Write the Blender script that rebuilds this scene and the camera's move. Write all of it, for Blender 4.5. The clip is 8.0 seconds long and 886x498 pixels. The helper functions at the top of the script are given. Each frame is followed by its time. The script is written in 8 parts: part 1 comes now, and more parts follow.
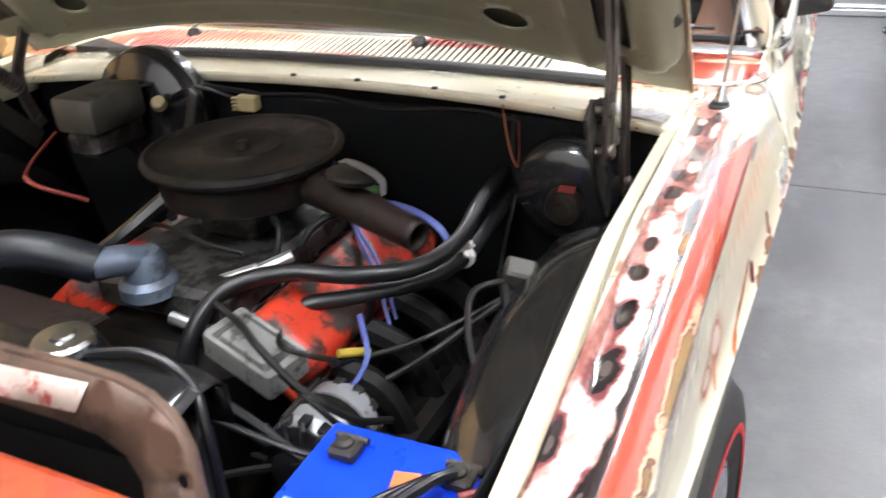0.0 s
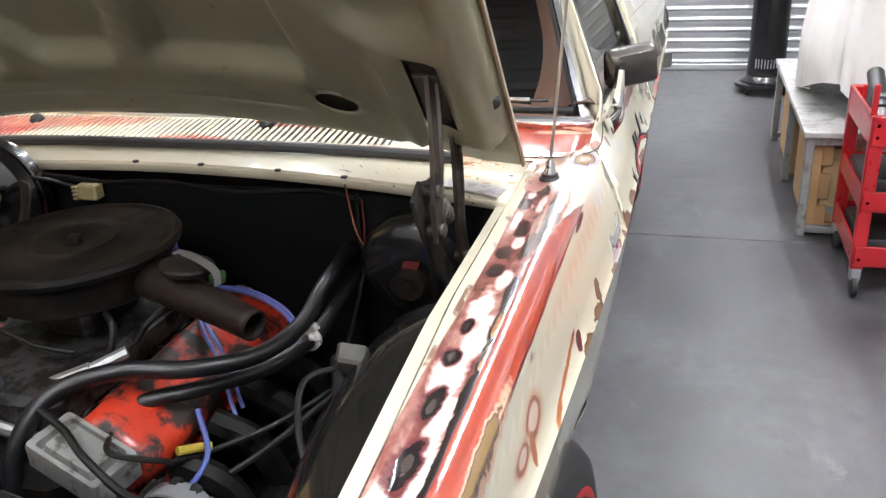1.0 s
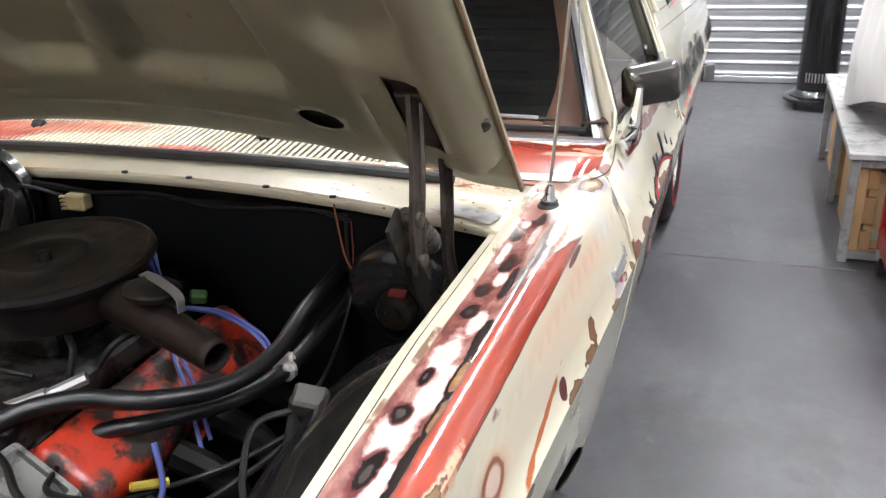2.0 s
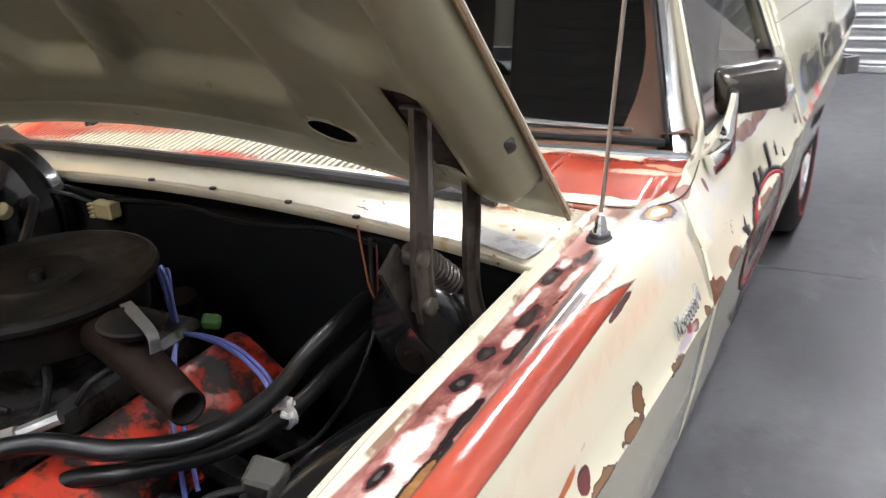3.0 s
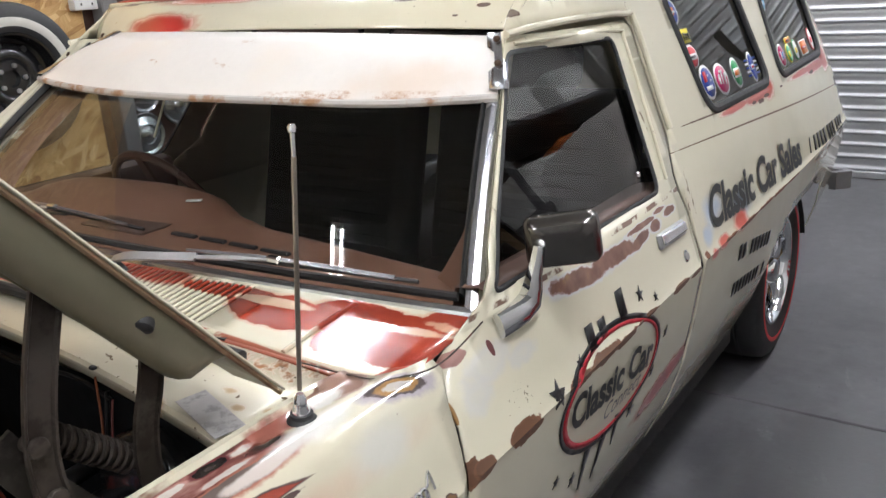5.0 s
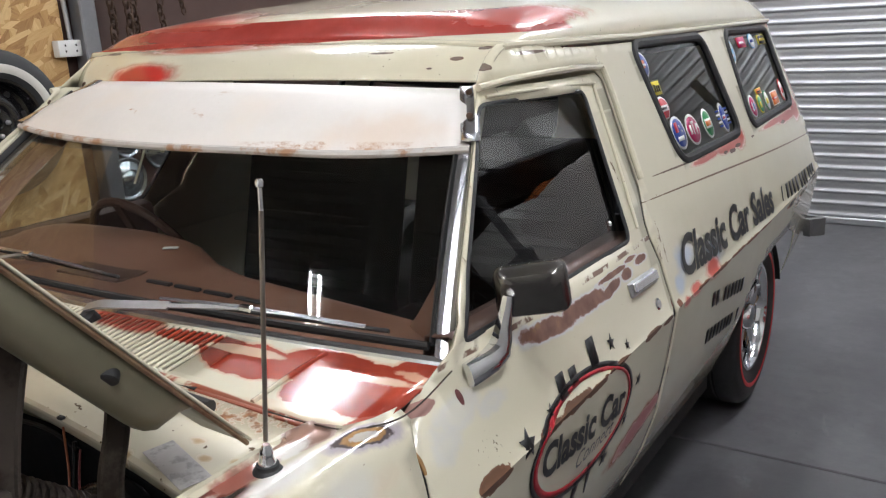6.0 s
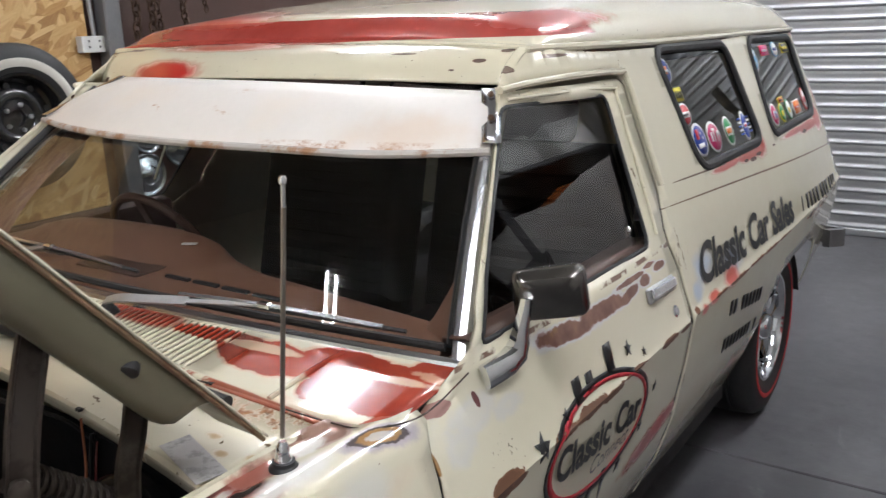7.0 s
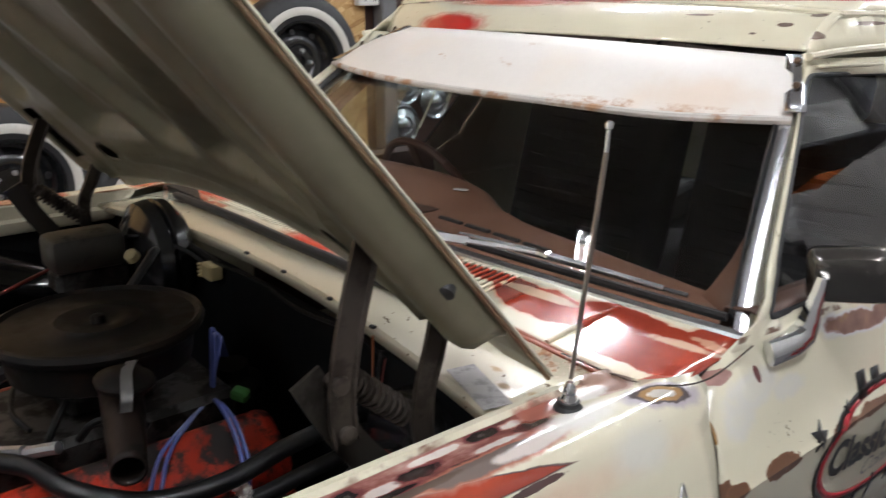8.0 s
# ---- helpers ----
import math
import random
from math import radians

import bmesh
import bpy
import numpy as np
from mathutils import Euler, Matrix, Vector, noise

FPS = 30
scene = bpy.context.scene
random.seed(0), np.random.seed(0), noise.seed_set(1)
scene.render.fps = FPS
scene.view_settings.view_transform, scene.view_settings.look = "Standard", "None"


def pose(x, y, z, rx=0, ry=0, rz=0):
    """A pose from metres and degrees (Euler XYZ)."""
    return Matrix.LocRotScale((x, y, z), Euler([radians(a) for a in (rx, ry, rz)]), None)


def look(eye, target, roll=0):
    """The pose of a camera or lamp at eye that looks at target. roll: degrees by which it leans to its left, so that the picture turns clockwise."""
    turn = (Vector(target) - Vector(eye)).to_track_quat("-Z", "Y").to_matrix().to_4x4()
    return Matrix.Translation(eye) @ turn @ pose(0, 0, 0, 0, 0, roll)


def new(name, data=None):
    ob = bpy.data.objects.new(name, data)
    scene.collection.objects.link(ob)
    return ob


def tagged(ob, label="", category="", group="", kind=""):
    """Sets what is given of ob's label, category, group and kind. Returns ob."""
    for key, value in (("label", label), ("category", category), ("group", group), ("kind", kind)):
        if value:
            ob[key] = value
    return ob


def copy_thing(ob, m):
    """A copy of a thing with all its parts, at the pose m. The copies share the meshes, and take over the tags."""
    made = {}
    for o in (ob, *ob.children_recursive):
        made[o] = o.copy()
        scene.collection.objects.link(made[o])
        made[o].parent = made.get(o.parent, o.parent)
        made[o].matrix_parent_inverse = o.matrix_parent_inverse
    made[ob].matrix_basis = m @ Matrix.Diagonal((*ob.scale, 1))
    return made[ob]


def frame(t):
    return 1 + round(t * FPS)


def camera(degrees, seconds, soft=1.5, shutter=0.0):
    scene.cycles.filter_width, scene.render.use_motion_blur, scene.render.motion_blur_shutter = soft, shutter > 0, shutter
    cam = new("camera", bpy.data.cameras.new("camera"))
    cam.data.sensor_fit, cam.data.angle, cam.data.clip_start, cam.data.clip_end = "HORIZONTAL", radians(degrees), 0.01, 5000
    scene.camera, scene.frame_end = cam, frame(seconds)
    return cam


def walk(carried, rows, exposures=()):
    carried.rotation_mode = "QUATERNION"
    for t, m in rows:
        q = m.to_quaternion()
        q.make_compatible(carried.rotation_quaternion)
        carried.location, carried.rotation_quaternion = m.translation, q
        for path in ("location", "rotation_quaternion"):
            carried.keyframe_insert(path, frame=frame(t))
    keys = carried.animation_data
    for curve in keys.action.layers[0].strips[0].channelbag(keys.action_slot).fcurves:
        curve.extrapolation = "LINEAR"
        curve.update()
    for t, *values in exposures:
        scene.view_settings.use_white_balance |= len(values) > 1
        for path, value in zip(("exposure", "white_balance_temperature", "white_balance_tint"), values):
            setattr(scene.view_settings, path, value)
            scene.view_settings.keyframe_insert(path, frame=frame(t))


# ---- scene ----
cam = camera(56.1, 8.0, 1.25, 0.35)
PATH = [
    (0, (0.95, -1.025, 1.39), (0.199, 0.593, 0.486), -3.4),
    (0.5, (1.005, -1.0, 1.417), (0.399, 0.706, 0.567), -4.3),
    (1, (1.045, -0.984, 1.428), (0.5, 0.767, 0.629), -3.5),
    (1.5, (1.088, -0.948, 1.431), (0.507, 0.796, 0.644), -2.5),
    (3, (1.161, -0.6, 1.401), (0.231, 0.98, 0.603), -4.7),
    (3.5, (1.299, -0.479, 1.395), (0.234, 1.002, 0.576), -3.5),
    (4, (1.357, -0.338, 1.392), (0.309, 1.152, 0.567), -3.9),
    (4.5, (1.426, -0.259, 1.413), (0.347, 1.262, 0.691), -3.4),
    (5, (1.494, -0.229, 1.447), (0.396, 1.324, 0.828), -3.7),
    (6.5, (1.524, -0.227, 1.462), (0.445, 1.378, 0.952), -3.1),
    (7, (1.516, -0.231, 1.459), (0.406, 1.351, 0.945), -2.2),
    (7.5, (1.475, -0.291, 1.45), (0.165, 1.122, 0.914), -0.3),
    (8, (1.446, -0.322, 1.437), (-0.028, 0.902, 0.862), 0.1),
]
walk(cam, [(t, look(eye, target, roll)) for t, eye, target, roll in PATH], [(0.0, 1.8), (0.5, 1.5), (1.0, 1.32), (1.7, 1.25), (3.0, 1.2), (3.5, 1.0), (4.0, 0.8), (4.5, 0.55), (5.0, 0.45), (6.3, 0.22), (7.0, 0.22), (8.0, 0.28)])

world = bpy.data.worlds.new("night")
world.use_nodes = True
world.node_tree.nodes["Background"].inputs[0].default_value = (0.02, 0.022, 0.028, 1)
world.node_tree.nodes["Background"].inputs[1].default_value = 0.1
scene.world = world


TUBE_POWER = 112.0

# ---- small building helpers ----
from mathutils.geometry import delaunay_2d_cdt


def part(name, bm, material, parent=None, label="", sharp=35, thick=0.0, kind="", smooth=True):
    """Links a bmesh as one mesh object under a thing or a part."""
    mesh = bpy.data.meshes.new(name)
    bm.to_mesh(mesh)
    bm.free()
    for m in (material if isinstance(material, (list, tuple)) else [material]):
        mesh.materials.append(m)
    if smooth:
        mesh.shade_smooth()
        mesh.set_sharp_from_angle(angle=radians(sharp))
    ob = new(name, mesh)
    if thick:
        mod = ob.modifiers.new("thickness", "SOLIDIFY")
        mod.thickness, mod.offset = abs(thick), -1 if thick > 0 else 1
    if parent is not None:
        ob.parent = parent
    return tagged(ob, label=label, kind=kind)


def thing(name, label, category, group="", kind=""):
    return tagged(new(name), label, category, group, kind)


def box(bm, c, s, rot=None, bevel=0.0, seg=1):
    """A box at centre c of size s, turned by a matrix, with bevelled edges."""
    made = bmesh.ops.create_cube(bm, size=1.0)["verts"]
    m = Matrix.Translation(c) @ (rot.to_4x4() if rot is not None else Matrix.Identity(4)) @ Matrix.Diagonal((*s, 1))
    bmesh.ops.transform(bm, matrix=m, verts=made)
    if bevel:
        edges = {e for v in made for e in v.link_edges}
        bmesh.ops.bevel(bm, geom=list(edges), offset=bevel, segments=seg, profile=0.5, affect="EDGES")
    return bm


def ring_pts(c, axis, r, seg, up=None):
    axis = Vector(axis).normalized()
    a = axis.orthogonal().normalized() if up is None else (Vector(up) - axis * axis.dot(Vector(up))).normalized()
    b = axis.cross(a)
    return [Vector(c) + r * (math.cos(2 * math.pi * k / seg) * a + math.sin(2 * math.pi * k / seg) * b) for k in range(seg)]


def skin(bm, rings, closed=True, cap0=False, cap1=False):
    """Joins rows of points with faces."""
    rows = [[bm.verts.new(p) for p in r] for r in rings]
    n = len(rows[0])
    for a, b in zip(rows, rows[1:]):
        for k in range(n if closed else n - 1):
            bm.faces.new((a[k], a[(k + 1) % n], b[(k + 1) % n], b[k]))
    if cap0:
        bm.faces.new(rows[0][::-1])
    if cap1:
        bm.faces.new(rows[-1])
    return bm


def lathe(bm, c, axis, profile, seg=32, caps=(True, True)):
    """A turned body: profile is rows of (distance along the axis, radius)."""
    axis = Vector(axis).normalized()
    a = axis.orthogonal()
    return skin(bm, [ring_pts(Vector(c) + axis * d, axis, max(r, 1e-4), seg, a) for d, r in profile], True, *caps)


def rod(bm, p, q, r, r2=None, seg=14):
    p, q = Vector(p), Vector(q)
    return lathe(bm, p, q - p, [(0, r), ((q - p).length, r if r2 is None else r2)], seg)


def curve_pts(pts, n=8):
    """A smooth line through points."""
    p = [Vector(q) for q in pts]
    p = [2 * p[0] - p[1]] + p + [2 * p[-1] - p[-2]]
    out = []
    for i in range(1, len(p) - 2):
        for k in range(n):
            t = k / n
            a, b, c, d = p[i - 1:i + 3]
            out.append(0.5 * (2 * b + (c - a) * t + (2 * a - 5 * b + 4 * c - d) * t * t + (3 * b - a - 3 * c + d) * t ** 3))
    return out + [p[-2]]


def tube(bm, pts, r, seg=10, n=8, caps=True, flat=1.0, up=None):
    """A hose, cable or bent bar through points; flat squeezes it across up."""
    line = curve_pts(pts, n)
    rings, a = [], None
    for i, c in enumerate(line):
        d = (line[min(i + 1, len(line) - 1)] - line[max(i - 1, 0)]).normalized()
        a = (Vector(up) if up is not None else d.orthogonal()) if a is None else a
        a = (a - d * d.dot(a)).normalized()
        b = d.cross(a)
        rr = r(i / (len(line) - 1)) if callable(r) else r
        rings.append([c + rr * (flat * math.cos(2 * math.pi * k / seg) * a + math.sin(2 * math.pi * k / seg) * b) for k in range(seg)])
    return skin(bm, rings, True, caps, caps)


def bar(bm, pts, width, depth, across, n=8):
    """A flat bar bent along points; across is the direction of its width."""
    line, rings = curve_pts(pts, n), []
    for i, c in enumerate(line):
        d = (line[min(i + 1, len(line) - 1)] - line[max(i - 1, 0)]).normalized()
        a = Vector(across)
        a = (a - d * d.dot(a)).normalized() * width / 2
        b = d.cross(a).normalized() * depth / 2
        rings.append([c + a + b, c - a + b, c - a - b, c + a - b])
    return skin(bm, rings, True, True, True)


def inside(p, poly):
    hit, n = False, len(poly)
    for i in range(n):
        (x1, y1), (x2, y2) = poly[i], poly[(i + 1) % n]
        if (y1 > p[1]) != (y2 > p[1]) and p[0] < (x2 - x1) * (p[1] - y1) / (y2 - y1) + x1:
            hit = not hit
    return hit


def dense(poly, step):
    out = []
    for i, a in enumerate(poly):
        b = poly[(i + 1) % len(poly)]
        n = max(1, int(math.dist(a, b) / step))
        out += [(a[0] + (b[0] - a[0]) * k / n, a[1] + (b[1] - a[1]) * k / n) for k in range(n)]
    return out


def rounded(poly, r, n=5):
    """The polygon with its corners rounded."""
    out = []
    for i, b in enumerate(poly):
        a, c = Vector(poly[i - 1]), Vector(poly[(i + 1) % len(poly)])
        b = Vector(b)
        rr = min(r, (a - b).length * 0.45, (c - b).length * 0.45)
        p, q = b + (a - b).normalized() * rr, b + (c - b).normalized() * rr
        out += [tuple((1 - t) ** 2 * p + 2 * t * (1 - t) * b + t * t * q) for t in (k / n for k in range(n + 1))]
    return out


def sheet(bm, outline, holes, place, step=0.05, lines=(), edge=None):
    """A sheet in two parameters, with real openings, laid onto a surface by place(u, v)."""
    loops = [dense(outline, edge or step)] + [dense(h, edge or step) for h in holes]
    verts, edges = [], []
    for loop in loops:
        k = len(verts)
        verts += loop
        edges += [(k + i, k + (i + 1) % len(loop)) for i in range(len(loop))]
    us, vs = [p[0] for p in loops[0]], [p[1] for p in loops[0]]
    rows = sorted({round(min(vs) + step * k, 4) for k in range(1, int((max(vs) - min(vs)) / step) + 1)} | {v for v in lines if min(vs) < v < max(vs)})
    for v in rows:
        for k in range(1, int((max(us) - min(us)) / step) + 1):
            p = (min(us) + step * k, v)
            if inside(p, loops[0]) and not any(inside(p, h) for h in loops[1:]):
                verts.append(p)
    out, _, faces, *_ = delaunay_2d_cdt([Vector(v) for v in verts], edges, [], 0, 1e-5)
    bv = [bm.verts.new(place(p[0], p[1])) for p in out]
    for f in faces:
        c = (sum(out[i][0] for i in f) / 3, sum(out[i][1] for i in f) / 3)
        if inside(c, loops[0]) and not any(inside(c, h) for h in loops[1:]):
            bm.faces.new([bv[i] for i in f])
    bmesh.ops.delete(bm, geom=[v for v in bm.verts if not v.link_faces], context="VERTS")
    return bm


def lerp(v, table):
    """Steps through rows of (key, value) along straight lines."""
    for (a, x), (b, y) in zip(table, table[1:]):
        if v <= b:
            return x if v <= a else x + (y - x) * (v - a) / (b - a)
    return table[-1][1]


# ---- materials ----
class Mat:
    """A node material under construction: colour and roughness are sockets that each layer covers."""

    def __init__(self, name, colour, rough=0.5, metal=0.0, coat=0.0):
        self.m = bpy.data.materials.new(name)
        self.m.use_nodes = True
        self.t = self.m.node_tree
        self.p = self.t.nodes["Principled BSDF"]
        self.p.inputs["Metallic"].default_value = metal
        self.p.inputs["Coat Weight"].default_value = coat
        self.p.inputs["Coat Roughness"].default_value = 0.06
        self.at = self.n("ShaderNodeTexCoord").outputs["Object"]
        self.colour, self.rough, self.height = self.rgb(colour), self.val(rough), None

    def n(self, kind, operation=None, interpolation_type=None, data_type=None, blend_type=None, vector_type=None):
        node = self.t.nodes.new(kind)
        if operation:
            node.operation = operation
        if interpolation_type:
            node.interpolation_type = interpolation_type
        if data_type:
            node.data_type = data_type
        if blend_type:
            node.blend_type = blend_type
        if vector_type:
            node.vector_type = vector_type
        return node

    def link(self, a, b):
        self.t.links.new(a, b)

    def rgb(self, c):
        node = self.n("ShaderNodeRGB")
        node.outputs[0].default_value = (*c, 1)
        return node.outputs[0]

    def val(self, v):
        node = self.n("ShaderNodeValue")
        node.outputs[0].default_value = v
        return node.outputs[0]

    def math(self, op, a, b=0.0, c=0.0):
        node = self.n("ShaderNodeMath", operation=op)
        for i, v in enumerate((a, b, c)):
            if isinstance(v, (int, float)):
                node.inputs[i].default_value = v
            else:
                self.link(v, node.inputs[i])
        return node.outputs[0]

    def noise(self, scale, detail=3.0, rough=0.55, stretch=(1, 1, 1), distort=0.0, at=None):
        mp = self.n("ShaderNodeMapping")
        mp.inputs["Scale"].default_value = stretch
        self.link(at or self.at, mp.inputs[0])
        node = self.n("ShaderNodeTexNoise")
        node.inputs["Scale"].default_value, node.inputs["Detail"].default_value = scale, detail
        node.inputs["Roughness"].default_value, node.inputs["Distortion"].default_value = rough, distort
        self.link(mp.outputs[0], node.inputs[0])
        return node.outputs["Fac"]

    def ramp(self, value, lo, hi):
        node = self.n("ShaderNodeMapRange", interpolation_type="SMOOTHSTEP")
        self.link(value, node.inputs[0])
        node.inputs[1].default_value, node.inputs[2].default_value = lo, hi
        return node.outputs[0]

    def stops(self, value, *rows):
        node = self.n("ShaderNodeValToRGB")
        els = node.color_ramp.elements
        while len(els) < len(rows):
            els.new(0.5)
        for el, (pos, c) in zip(els, rows):
            el.position, el.color = pos, (*c, 1)
        self.link(value, node.inputs[0])
        return node.outputs[0]

    def over(self, fac, colour, rough=None):
        """Covers what is there with a colour, where fac is 1."""
        mix = self.n("ShaderNodeMix", data_type="RGBA")
        for v, s in ((fac, mix.inputs[0]), (self.colour, mix.inputs[6])):
            self.link(v, s)
        if isinstance(colour, tuple):
            mix.inputs[7].default_value = (*colour, 1)
        else:
            self.link(colour, mix.inputs[7])
        self.colour = mix.outputs[2]
        if rough is not None:
            mr = self.n("ShaderNodeMix", data_type="FLOAT")
            self.link(fac, mr.inputs[0])
            self.link(self.rough, mr.inputs[2])
            mr.inputs[3].default_value = rough
            self.rough = mr.outputs[0]
        return self

    def vary(self, amount=0.15, scale=6.0, fine=60.0, rough=0.08):
        """Uneven tone at two scales."""
        for s, a in ((scale, amount), (fine, amount * 0.5)):
            f = self.math("MULTIPLY_ADD", self.noise(s), 2 * a, 1 - a)
            mix = self.n("ShaderNodeMix", data_type="RGBA", blend_type="MULTIPLY")
            mix.inputs[0].default_value = 1
            self.link(self.colour, mix.inputs[6])
            self.link(f, mix.inputs[7])
            self.colour = mix.outputs[2]
        self.rough = self.math("ADD", self.rough, self.math("MULTIPLY_ADD", self.noise(fine * 0.6), 2 * rough, -rough))
        return self

    def dist(self, c, r, turn=(0, 0, 0), ragged=0.35, scale=30.0, stretch=(1, 1, 1)):
        """Distance from a ragged ellipsoid's centre: 1 on its outline."""
        mp = self.n("ShaderNodeMapping", vector_type="TEXTURE")
        mp.inputs["Location"].default_value, mp.inputs["Scale"].default_value = c, r
        mp.inputs["Rotation"].default_value = [radians(a) for a in turn]
        self.link(self.at, mp.inputs[0])
        ln = self.n("ShaderNodeVectorMath", operation="LENGTH")
        self.link(mp.outputs[0], ln.inputs[0])
        key = (scale, stretch)
        if not hasattr(self, "shared"):
            self.shared = {}
        if key not in self.shared:
            self.shared[key] = self.noise(scale, 4.0, 0.6, stretch)
        return self.math("ADD", ln.outputs["Value"], self.math("MULTIPLY_ADD", self.shared[key], 2 * ragged, -ragged))

    def patch(self, c, r, colour, rough=None, turn=(0, 0, 0), ragged=0.35, soft=0.06, scale=30.0, rim=None, halo=None, core=None):
        """A stain, rust spot or sanded spot with a shape of its own: halo outside, then rim, colour and core."""
        d = self.dist(c, r, turn, ragged, scale)
        if halo:
            self.over(self.ramp(d, 1.55, 1.05), halo)
        if rim:
            self.over(self.ramp(d, 1.0 + soft, 1.0 - soft), rim, rough)
            self.over(self.ramp(d, 0.80 + soft, 0.80 - soft), colour, rough)
        else:
            self.over(self.ramp(d, 1.0 + soft, 1.0 - soft), colour, rough)
        if core:
            self.over(self.ramp(d, 0.5 + soft, 0.5 - soft), core)
        return self

    def band(self, axis, lo, hi, soft):
        """1 between lo and hi on an axis, with soft ends."""
        sep = self.n("ShaderNodeSeparateXYZ")
        self.link(self.at, sep.inputs[0])
        v = sep.outputs[axis]
        if axis == 0:
            v = self.math("ABSOLUTE", v)
        wob = self.math("MULTIPLY_ADD", self.noise(9.0, 3.0), 2 * soft, -soft)
        v = self.math("ADD", v, wob)
        return self.math("MULTIPLY", self.ramp(v, lo - soft * 0.4, lo + soft * 0.4), self.ramp(v, hi + soft * 0.4, hi - soft * 0.4))

    def bump(self, height, strength=0.3, distance=0.002):
        node = self.n("ShaderNodeBump")
        node.inputs["Strength"].default_value, node.inputs["Distance"].default_value = strength, distance
        self.link(height, node.inputs["Height"])
        self.link(node.outputs[0], self.p.inputs["Normal"])
        return self

    def done(self):
        self.link(self.colour, self.p.inputs["Base Color"])
        self.link(self.rough, self.p.inputs["Roughness"])
        return self.m


def simple(name, colour, rough=0.5, metal=0.0, amount=0.15, scale=8.0, fine=70.0, bump=0.0, coat=0.0):
    m = Mat(name, colour, rough, metal, coat).vary(amount, scale, fine)
    if bump:
        m.bump(m.noise(fine, 4.0), bump)
    return m.done()


def glowing(name, colour, strength):
    m = bpy.data.materials.new(name)
    m.use_nodes = True
    p = m.node_tree.nodes["Principled BSDF"]
    p.inputs["Base Color"].default_value = (*colour, 1)
    p.inputs["Emission Color"].default_value = (*colour, 1)
    p.inputs["Emission Strength"].default_value = strength
    return m


def pane(name, tint, ior=1.5):
    """Clear window glass: see-through with Fresnel gloss."""
    m = bpy.data.materials.new(name)
    m.use_nodes = True
    t = m.node_tree
    t.nodes.remove(t.nodes["Principled BSDF"])
    out = t.nodes["Material Output"]
    clear, gloss, fres, mix = (t.nodes.new("ShaderNode" + k) for k in ("BsdfTransparent", "BsdfGlossy", "Fresnel", "MixShader"))
    clear.inputs[0].default_value = (*tint, 1)
    gloss.inputs["Roughness"].default_value = 0.015
    fres.inputs[0].default_value = ior
    t.links.new(fres.outputs[0], mix.inputs[0])
    t.links.new(clear.outputs[0], mix.inputs[1])
    t.links.new(gloss.outputs[0], mix.inputs[2])
    t.links.new(mix.outputs[0], out.inputs[0])
    return m


CREAM, RED, RUST, MAROON, DARK = (0.685, 0.64, 0.49), (0.40, 0.055, 0.022), (0.17, 0.055, 0.018), (0.13, 0.03, 0.03), (0.03, 0.025, 0.024)
ORANGE, PINK, WHITE, PRIMER, OCHRE = (0.52, 0.16, 0.045), (0.62, 0.36, 0.29), (0.75, 0.73, 0.68), (0.30, 0.17, 0.13), (0.30, 0.15, 0.035)


def cream_paint(name):
    """Aged cream enamel."""
    m = Mat(name, CREAM, 0.20, 0.0, 0.7)
    m.vary(0.035, 2.5, 25.0, 0.05)
    m.over(m.math("MULTIPLY", m.ramp(m.noise(2.2, 5.0, 0.6), 0.50, 0.80), 0.35), (0.60, 0.49, 0.33))
    m.over(m.ramp(m.noise(110.0, 2.0), 0.765, 0.80), (0.20, 0.11, 0.05), 0.7)
    return m


paint_plain = cream_paint("cream_paint").done()


# ---- the room: slab, walls, ceiling, tubes ----
def concrete():
    m = Mat("concrete", (0.098, 0.096, 0.102), 0.48).vary(0.22, 1.6, 24.0, 0.1)
    m.over(m.ramp(m.noise(2.2, 5.0, 0.6, (1, 0.35, 1)), 0.48, 0.72), (0.050, 0.048, 0.054), 0.38)
    m.over(m.ramp(m.noise(7.0, 6.0, 0.7), 0.54, 0.70), (0.062, 0.060, 0.066), 0.42)
    m.over(m.ramp(m.noise(0.9, 4.0), 0.52, 0.70), (0.135, 0.134, 0.140))
    m.over(m.ramp(m.noise(0.7, 5.0, 0.6, (1, 0.6, 1), 0.6), 0.52, 0.66), (0.052, 0.050, 0.056), 0.34)
    m.over(m.ramp(m.noise(14.0, 3.0, 0.7, (3, 0.4, 1), 1.5), 0.68, 0.76), (0.045, 0.043, 0.048), 0.4)
    m.over(m.math("MULTIPLY", m.ramp(m.noise(5.0, 6.0, 0.75, (1, 0.5, 1), 0.8), 0.60, 0.70), 0.6), (0.165, 0.163, 0.168))
    m.over(m.ramp(m.noise(38.0, 2.0), 0.75, 0.80), (0.04, 0.04, 0.04))
    # broad dark pools beside the van: grime tone with shade painted in
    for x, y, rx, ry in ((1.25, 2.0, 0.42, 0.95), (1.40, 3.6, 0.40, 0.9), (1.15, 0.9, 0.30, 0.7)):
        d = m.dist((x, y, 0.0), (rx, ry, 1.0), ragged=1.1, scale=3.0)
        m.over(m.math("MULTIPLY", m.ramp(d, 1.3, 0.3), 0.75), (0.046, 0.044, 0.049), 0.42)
    m.bump(m.noise(60.0, 5.0), 0.25, 0.002)
    return m.done()


